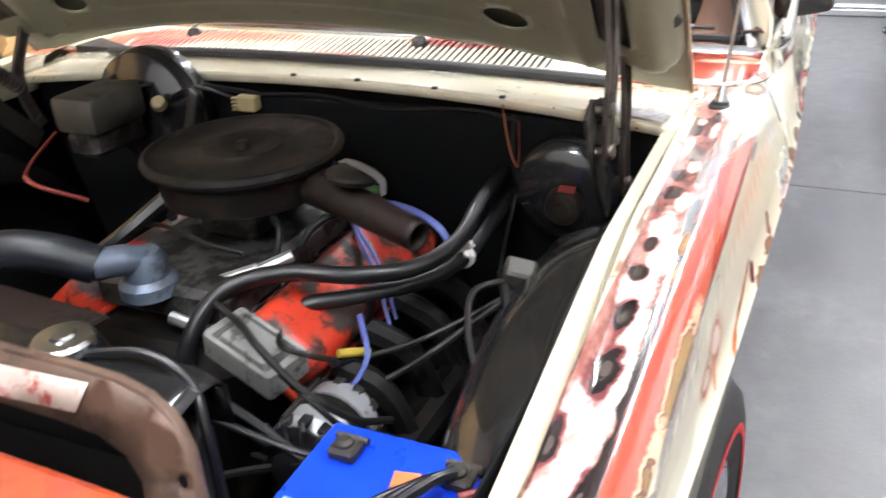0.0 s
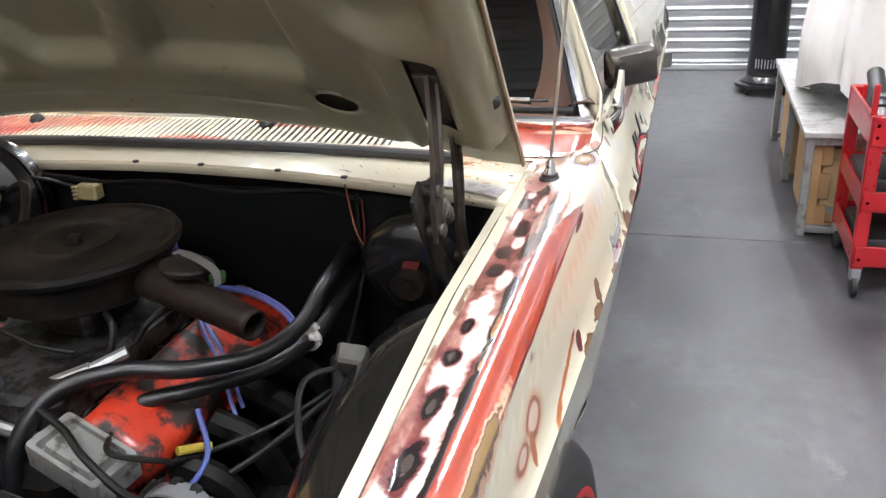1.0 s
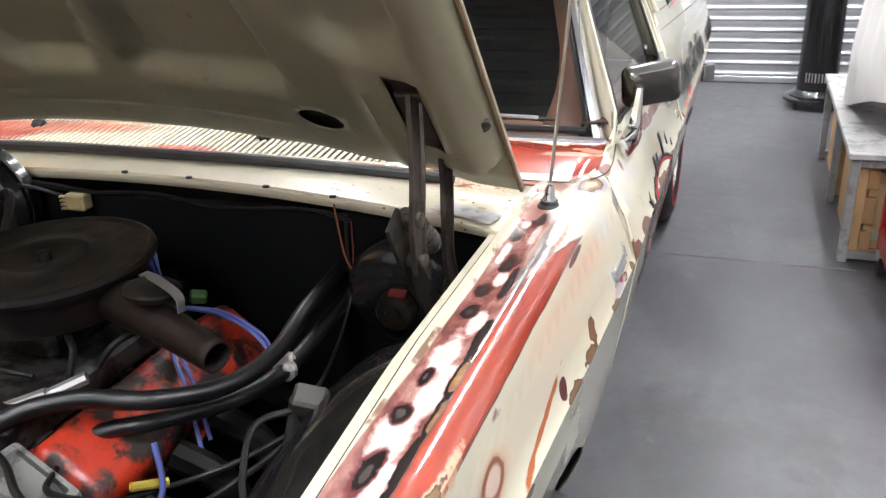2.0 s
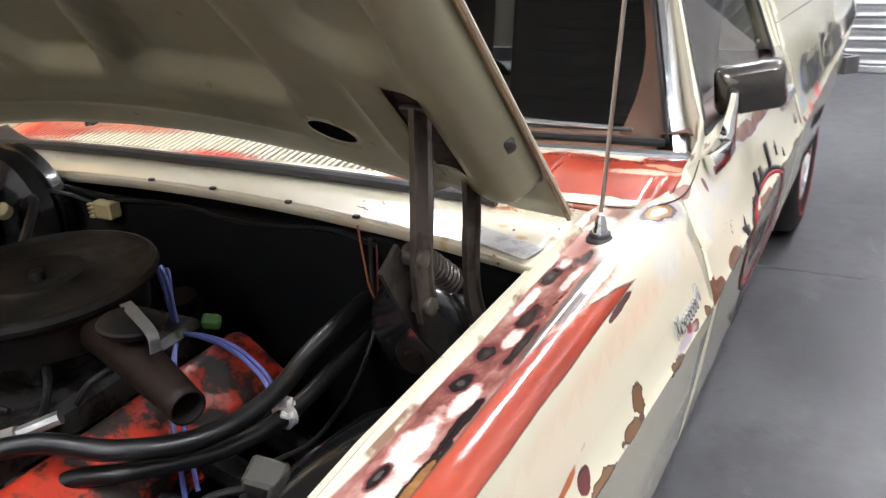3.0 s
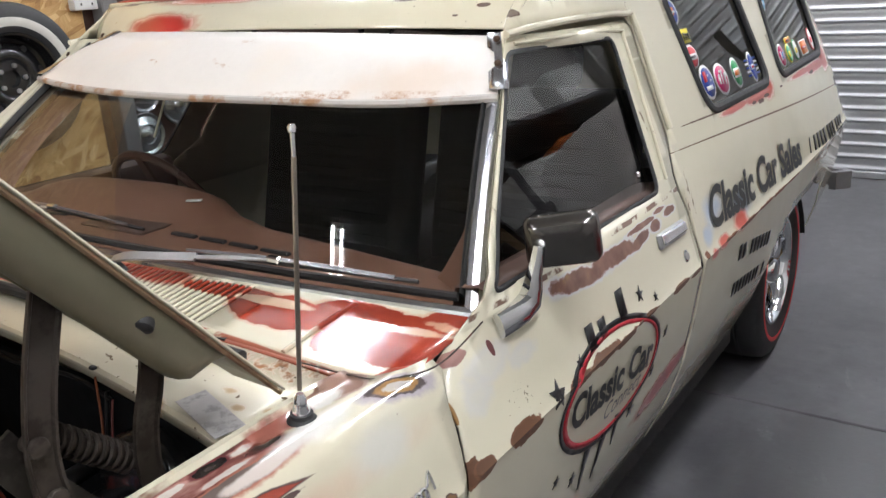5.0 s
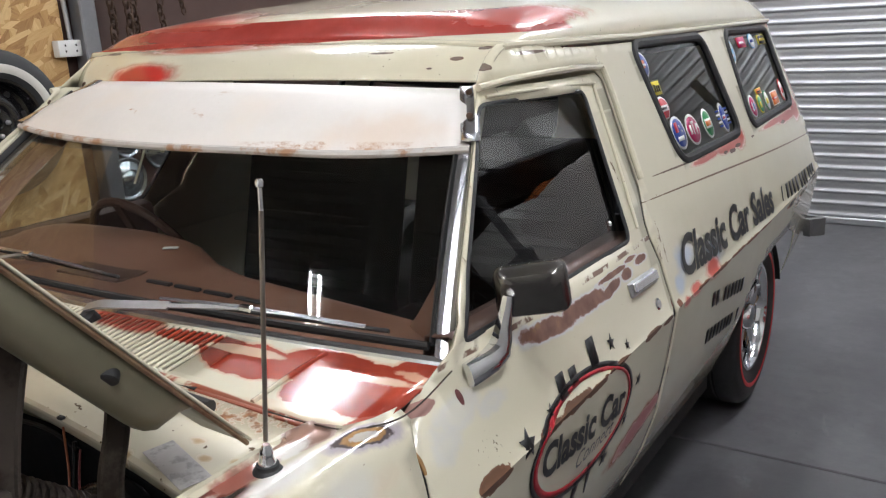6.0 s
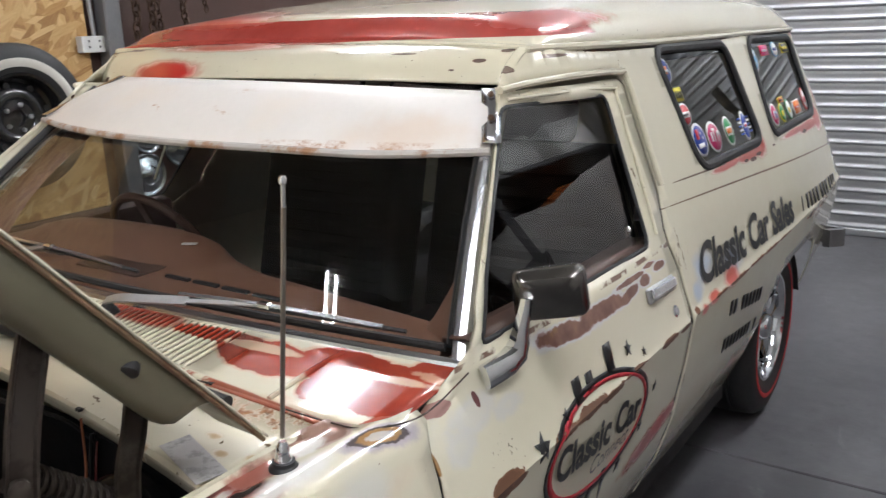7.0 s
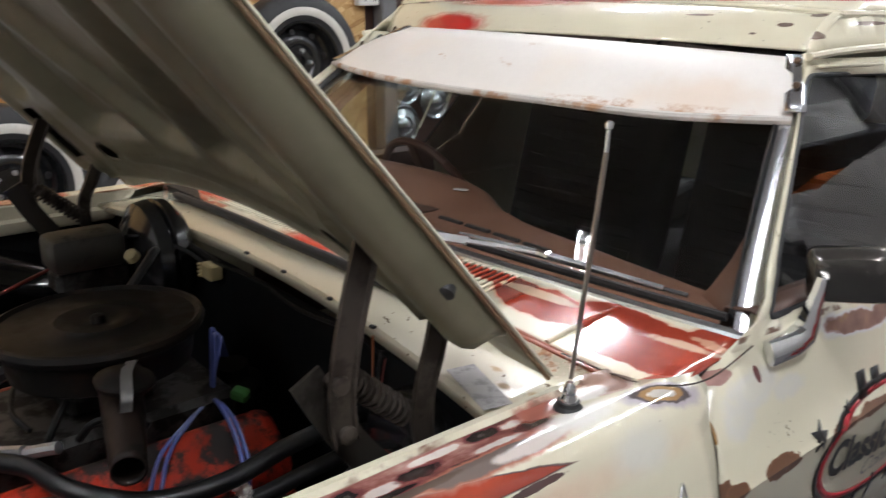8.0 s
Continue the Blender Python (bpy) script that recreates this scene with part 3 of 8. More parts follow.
def fender_base(name):
    m = cream_paint(name)
    m.patch((0.90, 0.22, 0.890), (0.2, 0.26, 0.018), (0.68, 0.54, 0.40), soft=0.6, ragged=0.5, scale=12)
    m.patch((0.90, -0.1, 0.86), (0.2, 0.30, 0.03), (0.69, 0.60, 0.46), soft=0.7, ragged=0.5, scale=10)
    m.patch((0.88, 0.46, 0.90), (0.2, 0.05, 0.025), (0.66, 0.64, 0.56), soft=0.6)
    return m


def fender_top_paint():
    m = fender_base("fender_top_paint")
    m.p.inputs["Coat Weight"].default_value = 1.0
    m.p.inputs["Coat Roughness"].default_value = 0.035
    burst(m)
    # red stripe along the ridge, tapering out behind
    rows = m.stops(m.noise(20.0, 4.0, 0.6, (1, 0.2, 1)), (0.3, (0.29, 0.038, 0.022)), (0.6, (0.37, 0.055, 0.026)), (0.75, (0.43, 0.085, 0.045)))
    for grow, ink, rough in ((0.0016, (0.075, 0.030, 0.025), 0.3), (0.0, rows, 0.13)):
        sep = m.n("ShaderNodeSeparateXYZ")
        m.link(m.at, sep.inputs[0])
        lean = m.math("MULTIPLY", m.math("MAXIMUM", m.math("SUBTRACT", sep.outputs[1], 0.10), 0.0), -0.15)
        inner = m.math("ADD", m.math("ADD", sep.outputs[0], lean), m.math("MULTIPLY_ADD", m.noise(16.0, 3.0), 0.006, -0.003))
        f = m.math("MULTIPLY", m.ramp(inner, 0.8488 - grow, 0.8502 - grow), m.math("MULTIPLY", m.band(2, 0.9215 - grow, 1.0, 0.0025), m.band(1, -0.95, 0.36 + 4 * grow, 0.012)))
        m.over(f, ink, rough)
    m.patch((0.850, 0.26, 0.945), (0.013, 0.11, 0.03), (0.17, 0.13, 0.115), 0.2, ragged=0.7, soft=0.15, scale=22, halo=(0.42, 0.16, 0.11))
    m.patch((0.855, 0.30, 0.945), (0.007, 0.06, 0.03), (0.62, 0.55, 0.50), 0.2, ragged=0.8, soft=0.3, scale=26)
    m.patch((0.846, 0.14, 0.945), (0.006, 0.06, 0.03), (0.12, 0.085, 0.07), 0.2, ragged=0.8, soft=0.2, scale=24)
    # bare patches outside the stripe
    m.patch((0.8770, -0.365, 0.928), (0.0050, 0.095, 0.03), (0.19, 0.105, 0.028), 0.55, ragged=0.9, scale=40, rim=(0.10, 0.035, 0.02), halo=(0.66, 0.40, 0.26))
    m.patch((0.8770, -0.62, 0.928), (0.0050, 0.12, 0.03), (0.19, 0.105, 0.028), 0.55, ragged=0.9, scale=40, rim=(0.10, 0.035, 0.02), halo=(0.66, 0.40, 0.26))
    m.patch((0.8885, -0.145, 0.922), (0.005, 0.036, 0.02), (0.055, 0.030, 0.030), 0.4, ragged=0.4, rim=(0.16, 0.07, 0.06))
    m.patch((0.8875, 0.28, 0.918), (0.0022, 0.045, 0.02), (0.07, 0.03, 0.028), 0.4, ragged=0.6)
    # rear end of the fender's top: primer, a white run and a bare rimmed spot
    m.patch((0.802, 0.495, 0.94), (0.034, 0.040, 0.05), (0.27, 0.145, 0.10), 0.35, ragged=0.45, scale=20, rim=(0.42, 0.30, 0.25))
    m.patch((0.806, 0.452, 0.94), (0.016, 0.034, 0.05), WHITE, 0.2, ragged=0.5, soft=0.2, scale=22)
    m.patch((0.862, 0.530, 0.93), (0.014, 0.055, 0.03), OCHRE, 0.5, turn=(0, 0, -14), ragged=0.45, rim=(0.05, 0.03, 0.03), halo=(0.45, 0.40, 0.42), core=(0.46, 0.42, 0.36))
    m.patch((0.845, 0.40, 0.94), (0.018, 0.06, 0.03), WHITE, 0.2, soft=0.5, ragged=0.4)
    m.patch((0.800, 0.385, 0.94), (0.018, 0.05, 0.03), (0.34, 0.11, 0.08), 0.3, soft=0.3, ragged=0.6)
    # worn gutter edge
    m.over(m.math("MULTIPLY", m.band(0, 0.783, 0.7895, 0.002), m.ramp(m.noise(14.0, 4.0, 0.6, (1, 0.6, 1)), 0.47, 0.56)), (0.20, 0.10, 0.06), 0.6)
    return m.done()


def fender_side_paint():
    m = fender_base("fender_side_paint")
    # rings and drips
    for y, z, ry, rz in ((-0.182, 0.852, 0.036, 0.025), (-0.243, 0.838, 0.026, 0.017)):
        m.patch((0.885, y, z), (0.2, ry * 1.25, rz * 1.25), (0.66, 0.47, 0.31), ragged=0.25, soft=0.3)
        m.patch((0.885, y, z), (0.2, ry, rz), (0.27, 0.062, 0.016), 0.4, ragged=0.25, soft=0.10)
        m.patch((0.885, y + 0.001, z + 0.001), (0.2, ry * 0.64, rz * 0.60), (0.68, 0.52, 0.42), ragged=0.25, soft=0.2)
    m.patch((0.885, -0.200, 0.822), (0.2, 0.010, 0.024), (0.38, 0.10, 0.03), 0.4, ragged=0.35)
    m.patch((0.90, -0.02, 0.815), (0.2, 0.095, 0.006), (0.46, 0.13, 0.045), ragged=0.7, turn=(14, 0, 0), soft=0.2)
    m.patch((0.91, 0.075, 0.812), (0.2, 0.016, 0.016), MAROON, ragged=0.4)
    # rust bites along the crease
    for y, z, ry, rz in ((0.245, 0.812, 0.024, 0.021), (0.205, 0.793, 0.040, 0.010), (0.375, 0.787, 0.035, 0.012), (0.475, 0.797, 0.018, 0.007), (0.11, 0.790, 0.04, 0.009), (-0.11, 0.775, 0.05, 0.014), (0.534, 0.792, 0.018, 0.010), (-0.4, 0.785, 0.05, 0.012), (0.575, 0.90, 0.006, 0.024)):
        m.patch((0.92, y, z), (0.2, ry * 0.8, rz * 0.8), (0.15, 0.068, 0.022), 0.7, ragged=0.9, rim=(0.07, 0.030, 0.018), scale=40.0)
    m.patch((0.93, 0.565, 0.70), (0.2, 0.008, 0.05), RUST, 0.7, ragged=0.7)
    m.patch((0.92, 0.43, 0.797), (0.2, 0.04, 0.005), (0.46, 0.40, 0.44), soft=0.4, ragged=0.8)
    m.patch((0.91, 0.455, 0.802), (0.2, 0.012, 0.006), (0.30, 0.09, 0.10), ragged=0.5, soft=0.3)
    return m.done()


def fender_right_paint():
    m = cream_paint("fender_right_paint")
    m.over(m.math("MULTIPLY", m.band(0, 0.772, 0.800, 0.004), m.ramp(m.noise(6.0, 4.0), 0.36, 0.5)), (0.24, 0.10, 0.05), 0.55)
    m.over(m.math("MULTIPLY", m.band(0, 0.80, 0.89, 0.012), m.ramp(m.noise(5.0, 4.0), 0.5, 0.6)), RED, 0.3)
    return m.done()


def door_paint():
    m = cream_paint("door_paint")
    for y, z, ry, rz in ((0.72, 0.90, 0.05, 0.018), (0.80, 0.885, 0.035, 0.014), (0.66, 0.875, 0.03, 0.02), (0.95, 0.93, 0.03, 0.01)):
        m.patch((0.9, y, z), (0.3, ry, rz), (0.65, 0.625, 0.54), soft=0.5, ragged=0.9, scale=22, rim=(0.60, 0.59, 0.58))
    # the long flaking strip under the window
    brown = m.stops(m.noise(26.0, 4.0), (0.35, (0.15, 0.062, 0.042)), (0.65, (0.24, 0.115, 0.08)), (0.78, (0.34, 0.19, 0.08)))
    strip = None
    for y, z, ry, rz, a in ((1.02, 0.932, 0.10, 0.017, -8), (1.17, 0.928, 0.11, 0.017, -3), (1.29, 0.922, 0.05, 0.012, 6), (1.385, 0.928, 0.028, 0.012, 0), (1.31, 0.946, 0.07, 0.006, 0), (1.47, 0.938, 0.035, 0.009, 0), (1.42, 0.952, 0.03, 0.005, 0)):
        d = m.dist((0.9, y, z), (0.3, ry, rz), (a, 0, 0), 0.55, 34.0)
        strip = d if strip is None else m.math("MINIMUM", strip, d)
    m.over(m.ramp(strip, 1.42, 1.10), (0.66, 0.65, 0.64))
    m.over(m.ramp(strip, 1.10, 1.0), (0.34, 0.22, 0.21), 0.6)
    m.over(m.ramp(strip, 0.98, 0.90), brown, 0.6)
    m.over(m.math("MULTIPLY", m.band(2, 0.962, 0.972, 0.003), m.ramp(m.noise(11.0, 4.0, 0.6, (1, 1, 1)), 0.50, 0.56)), (0.15, 0.08, 0.05), 0.6)
    # rust along the crease
    for y, z, ry, rz in ((0.588, 0.796, 0.026, 0.018), (0.620, 0.792, 0.024, 0.012), (0.735, 0.790, 0.050, 0.016), (0.770, 0.783, 0.025, 0.008), (0.925, 0.787, 0.040, 0.012), (1.03, 0.790, 0.06, 0.012), (1.12, 0.783, 0.05, 0.008), (1.23, 0.789, 0.06, 0.005), (1.43, 0.785, 0.045, 0.008), (1.53, 0.781, 0.04, 0.006)):
        m.patch((0.94, y, z), (0.3, ry, rz), (0.115, 0.045, 0.018), 0.75, ragged=0.75, rim=(0.15, 0.06, 0.025), scale=26.0)
    m.patch((0.92, 1.44, 0.55), (0.3, 0.15, 0.030), (0.40, 0.045, 0.035), 0.3, turn=(8, 0, 0), soft=0.4, ragged=0.5)
    m.patch((0.9, 0.655, 0.928), (0.3, 0.03, 0.010), (0.33, 0.17, 0.14), 0.5, ragged=0.5)
    m.patch((0.9, 0.738, 0.915), (0.3, 0.006, 0.011), MAROON, 0.4, ragged=0.5)
    m.patch((0.9, 0.60, 0.88), (0.3, 0.008, 0.02), OCHRE, 0.6, ragged=0.5)
    m.patch((0.94, 1.576, 0.70), (0.3, 0.004, 0.12), RUST, 0.7, ragged=0.8)
    # specks
    m.over(m.math("MULTIPLY", m.ramp(m.noise(130.0, 2.0), 0.63, 0.67), m.ramp(m.dist((0.91, 0.755, 0.835), (0.3, 0.05, 0.03)), 1.0, 0.4)), (0.08, 0.05, 0.03))
    # worn frame edges
    m.over(m.math("MULTIPLY", m.band(2, 0.99, 1.34, 0.004), m.ramp(m.noise(9.0, 5.0, 0.7, (1, 3.0, 1.0)), 0.62, 0.66)), (0.14, 0.09, 0.05), 0.6)
    return m.done()


def quarter_paint():
    m = cream_paint("quarter_paint")
    for y, z, ry, rz in ((1.73, 0.875, 0.06, 0.03), (1.66, 0.83, 0.03, 0.02), (1.95, 0.84, 0.08, 0.03)):
        m.patch((0.9, y, z), (0.3, ry, rz), (0.50, 0.56, 0.66), soft=0.6, ragged=0.7, scale=18)
    m.patch((0.93, 1.905, 0.803), (0.3, 0.055, 0.024), (0.55, 0.07, 0.04), 0.35, soft=0.45, ragged=0.4)
    m.patch((0.93, 1.75, 0.79), (0.3, 0.04, 0.016), (0.55, 0.07, 0.035), 0.35, soft=0.3, ragged=0.5)
    m.patch((0.93, 1.67, 0.783), (0.3, 0.025, 0.012), (0.50, 0.06, 0.03), 0.35, soft=0.3, ragged=0.5)
    for y, z, ry, rz in ((1.62, 0.795, 0.012, 0.008), (1.80, 0.788, 0.05, 0.005), (1.97, 0.785, 0.09, 0.007), (2.15, 0.787, 0.10, 0.005), (2.30, 0.786, 0.10, 0.006), (2.47, 0.786, 0.08, 0.005), (2.9, 0.77, 0.09, 0.012), (3.15, 0.765, 0.09, 0.013), (3.42, 0.76, 0.07, 0.011), (3.05, 0.74, 0.06, 0.008)):
        m.patch((0.93, y, z), (0.3, ry, rz), RUST, 0.7, ragged=0.7, scale=44.0, rim=(0.25, 0.13, 0.07))
    # red primer round the windows
    for y, z, ry, rz in ((2.46, 1.072, 0.07, 0.04), (2.34, 1.056, 0.12, 0.016), (2.12, 1.058, 0.13, 0.010), (3.40, 1.06, 0.08, 0.05), (3.2, 1.045, 0.2, 0.018), (2.95, 1.052, 0.2, 0.010), (3.52, 1.15, 0.035, 0.06), (3.56, 1.39, 0.12, 0.03)):
        m.patch((0.85, y, z), (0.3, ry, rz), (0.40, 0.06, 0.035), 0.4, soft=0.25, ragged=0.45)
    for y, z, ry, rz in ((2.36, 1.040, 0.035, 0.006), (2.43, 1.046, 0.03, 0.005), (2.29, 1.045, 0.02, 0.004), (3.1, 1.035, 0.04, 0.006), (2.62, 1.048, 0.02, 0.004)):
        m.patch((0.85, y, z), (0.3, ry, rz), (0.10, 0.05, 0.03), 0.6, ragged=0.6)
    for y, z, ry, rz in ((1.75, 1.398, 0.05, 0.006), (1.14, 1.40, 0.03, 0.012), (1.21, 1.375, 0.025, 0.008), (1.35, 1.395, 0.05, 0.004), (2.1, 1.40, 0.1, 0.003)):
        m.patch((0.75, y, z), (0.3, ry, rz), (0.16, 0.11, 0.08), 0.5, ragged=0.6, rim=(0.10, 0.05, 0.03))
    # thin dirty swage lines
    m.patch((0.86, 1.90, 1.071), (0.3, 0.21, 0.0022), (0.12, 0.07, 0.04), 0.6, turn=(-2.2, 0, 0), ragged=0.3)
    m.patch((0.88, 2.66, 0.982), (0.3, 1.12, 0.0028), (0.14, 0.08, 0.04), 0.6, turn=(-3.0, 0, 0), ragged=0.15)
    m.over(m.math("MULTIPLY", m.band(1, 1.56, 1.65, 0.01), m.ramp(m.noise(9.0, 5.0, 0.7, (1, 3.0, 1.0)), 0.60, 0.64)), (0.14, 0.09, 0.05), 0.6)
    return m.done()


def cowl_paint():
    m = cream_paint("cowl_paint")
    red = m.stops(m.noise(14.0, 4.0), (0.3, (0.27, 0.032, 0.018)), (0.7, (0.38, 0.055, 0.028)))
    peach = (0.66, 0.47, 0.33)
    zone = None
    for x, y, rx, ry, a in ((0.44, 0.640, 0.10, 0.020, 6), (0.565, 0.622, 0.105, 0.046, 0), (0.72, 0.66, 0.12, 0.055, 6), (0.80, 0.625, 0.085, 0.075, 0), (0.85, 0.70, 0.07, 0.055, 0), (0.715, 0.585, 0.04, 0.05, 30)):
        d = m.dist((x, y, 0.96), (rx, ry, 0.3), (0, 0, a), 0.45, 15.0)
        zone = d if zone is None else m.math("MINIMUM", zone, d)
    m.over(m.ramp(zone, 1.18, 1.02), peach)
    m.over(m.ramp(zone, 1.03, 0.97), red, 0.13)
    m.patch((0.535, 0.640, 0.96), (0.075, 0.013, 0.3), peach, 0.2, turn=(0, 0, 6), ragged=0.45, scale=18, soft=0.12)
    m.patch((0.835, 0.700, 0.96), (0.035, 0.012, 0.3), (0.55, 0.28, 0.18), 0.25, ragged=0.9, scale=60, soft=0.3)
    m.patch((0.745, 0.550, 0.96), (0.095, 0.017, 0.3), (0.68, 0.58, 0.43), 0.2, turn=(0, 0, 8), ragged=0.6, scale=24, soft=0.1)
    m.patch((0.80, 0.665, 0.96), (0.055, 0.010, 0.3), (0.62, 0.40, 0.28), 0.2, turn=(0, 0, 14), ragged=0.9, scale=30, soft=0.3)
    # worn red front lip
    lip = m.math("MULTIPLY", m.band(1, 0.50, 0.5335, 0.005), m.band(0, 0.40, 0.86, 0.02))
    m.over(m.math("MULTIPLY", lip, m.ramp(m.noise(18.0, 4.0), 0.36, 0.44)), (0.30, 0.075, 0.035), 0.35)
    m.patch((0.84, 0.56, 0.95), (0.02, 0.035, 0.3), (0.33, 0.06, 0.03), 0.3, turn=(0, 0, -35), ragged=0.4)
    m.patch((0.24, 0.635, 0.96), (0.12, 0.030, 0.3), red, 0.3, ragged=0.5, soft=0.25, scale=14)
    m.patch((0.02, 0.515, 0.97), (0.10, 0.030, 0.3), (0.55, 0.05, 0.03), 0.3, soft=0.5, ragged=0.4)
    m.patch((-0.55, 0.60, 0.97), (0.16, 0.06, 0.3), (0.48, 0.06, 0.03), 0.3, soft=0.3, ragged=0.5, scale=14)
    m.patch((-0.62, 0.52, 0.97), (0.14, 0.03, 0.3), (0.40, 0.06, 0.03), 0.3, soft=0.2, ragged=0.5)
    m.patch((-0.35, 0.62, 0.98), (0.2, 0.03, 0.3), (0.60, 0.20, 0.12), 0.3, soft=0.5, ragged=0.6)
    return m.done()


def shelf_paint():
    m = cream_paint("shelf_paint")
    rust = m.math("MULTIPLY", m.ramp(m.noise(34.0, 5.0, 0.65), 0.44, 0.60), m.ramp(m.dist((0.62, 0.515, 0.95), (0.30, 0.055, 0.2), ragged=0.3), 1.0, 0.5))
    m.over(rust, m.stops(m.noise(60.0), (0.3, RUST), (0.7, (0.42, 0.19, 0.06))), 0.75)
    m.over(m.math("MULTIPLY", m.ramp(m.noise(45.0, 3.0), 0.66, 0.70), m.band(0, 0.35, 0.78, 0.05)), (0.10, 0.06, 0.02), 0.7)
    for x, y in ((0.745, 0.42), (0.60, 0.36), (0.70, 0.405), (0.66, 0.43)):
        m.patch((x, y, 0.94), (0.010, 0.007, 0.2), (0.46, 0.32, 0.16), 0.6, soft=0.7, ragged=0.8, scale=60)
    m.over(m.ramp(m.noise(8.0, 5.0), 0.58, 0.75), (0.52, 0.47, 0.33))
    return m.done()


def roof_paint():
    m = cream_paint("roof_paint")
    # red band round the foot of the raised roof, sprayed thin at its ends
    red = m.stops(m.noise(12.0, 4.0), (0.3, (0.33, 0.04, 0.03)), (0.7, (0.42, 0.06, 0.045)))
    m.over(m.math("MULTIPLY", m.band(2, 1.436, 1.489, 0.002), m.math("MULTIPLY", m.band(1, 1.0, 1.56, 0.05), m.ramp(m.noise(3.0, 3.0), 0.12, 0.24))), red, 0.25)
    m.patch((-0.30, 1.21, 1.373), (0.15, 0.3, 0.030), (0.46, 0.016, 0.014), 0.35, soft=0.32, ragged=0.25)
    m.patch((-0.30, 1.45, 1.50), (0.22, 0.3, 0.020), (0.50, 0.08, 0.045), 0.35, soft=0.7, ragged=0.3)
    m.patch((-0.15, 1.27, 1.43), (0.20, 0.3, 0.007), (0.50, 0.12, 0.07), 0.35, soft=0.7, ragged=0.4)
    m.patch((0.62, 1.50, 1.47), (0.10, 0.20, 0.02), (0.45, 0.06, 0.04), 0.35, soft=0.5, ragged=0.6)
    for x, z, rx, rz in ((0.42, 1.408, 0.03, 0.002), (0.60, 1.392, 0.014, 0.004), (0.55, 1.375, 0.006, 0.002), (0.645, 1.41, 0.014, 0.003), (-0.55, 1.428, 0.04, 0.003)):
        m.patch((x, 1.26, z), (rx, 0.4, rz), (0.12, 0.08, 0.06), 0.5, scale=60.0, ragged=0.5, rim=(0.12, 0.05, 0.03))
    m.over(m.math("MULTIPLY", m.ramp(m.noise(95.0, 2.0), 0.735, 0.76), m.band(2, 1.34, 1.44, 0.01)), (0.09, 0.05, 0.03))
    return m.done()


def visor_paint():
    m = Mat("visor_paint", (0.77, 0.73, 0.69), 0.42).vary(0.06, 5.0, 60.0)
    m.over(m.ramp(m.noise(3.5, 4.0), 0.5, 0.72), (0.79, 0.72, 0.65))
    low = m.math("MULTIPLY", m.band(2, 1.20, 1.253, 0.006), m.ramp(m.noise(22.0, 6.0, 0.75, (0.6, 1, 1)), 0.46, 0.66))
    m.over(m.math("MULTIPLY", low, m.ramp(m.dist((0.50, 1.00, 1.245), (0.32, 0.2, 0.08)), 1.1, 0.5)), (0.42, 0.21, 0.10), 0.7)
    m.over(m.math("MULTIPLY", m.ramp(m.dist((0.55, 1.05, 1.27), (0.16, 0.2, 0.04), ragged=0.6, scale=12), 1.2, 0.2), 0.5), (0.70, 0.53, 0.40))
    for x, y, rx in ((0.10, 1.03, 0.07), (-0.15, 1.0, 0.06)):
        m.over(m.math("MULTIPLY", m.ramp(m.dist((x, y, 1.31), (rx, 0.06, 0.06)), 1.0, 0.3), m.ramp(m.noise(38.0, 6.0, 0.75, (0.35, 1, 1)), 0.58, 0.64)), (0.48, 0.27, 0.15), 0.7)
    return m.done()


def shaded_cream_paint():
    # cream turned olive: the underside's shade is put into the colour
    m = Mat("bonnet_shaded_cream", (0.186, 0.171, 0.114), 0.36, 0.0, 0.0).vary(0.10, 4.0, 50.0)
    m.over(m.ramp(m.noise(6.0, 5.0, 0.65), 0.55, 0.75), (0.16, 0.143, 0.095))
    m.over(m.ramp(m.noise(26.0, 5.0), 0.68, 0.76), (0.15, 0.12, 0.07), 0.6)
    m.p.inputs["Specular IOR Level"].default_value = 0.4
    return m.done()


def grimy(name, colour, dirt, rough=0.5, metal=0.0, at=0.5, scale=14.0, coat=0.0, spec=0.5):
    """A painted or bare part under oil and dust."""
    m = Mat(name, colour, rough, metal, coat).vary(0.15, 9.0, 70.0)
    m.over(m.ramp(m.noise(scale, 6.0, 0.65), at, at + 0.14), dirt, 0.65)
    m.bump(m.noise(80.0, 4.0), 0.2, 0.001)
    m.p.inputs["Specular IOR Level"].default_value = spec
    return m.done()


mat_fender, mat_fender_right, mat_door, mat_quarter = (fender_top_paint(), fender_side_paint()), fender_right_paint(), door_paint(), quarter_paint()
mat_cowl, mat_shelf, mat_roof, mat_visor, mat_bonnet_shaded = cowl_paint(), shelf_paint(), roof_paint(), visor_paint(), shaded_cream_paint()
mat_bay = grimy("bay_black", (0.0045, 0.005, 0.0055), (0.007, 0.006, 0.006), 0.6, 0, 0.52, spec=0.08)
mat_housing = Mat("housing_black", (0.008, 0.008, 0.0085), 0.13, 0.0, 0.7).vary(0.2, 6.0, 60.0, 0.04)
mat_housing.over(mat_housing.math("MULTIPLY", mat_housing.ramp(mat_housing.noise(9.0, 6.0, 0.65), 0.50, 0.72), 0.5), (0.018, 0.015, 0.012), 0.4)
mat_housing = mat_housing.done()
mat_rustpanel = grimy("rust_panel", (0.085, 0.050, 0.034), (0.045, 0.024, 0.016), 0.5)
mat_decal = grimy("worn_decal", (0.62, 0.54, 0.48), (0.45, 0.06, 0.04), 0.5, 0, 0.50, 34.0)
mat_header = grimy("header_red", (0.42, 0.055, 0.02), (0.33, 0.045, 0.02), 0.35)
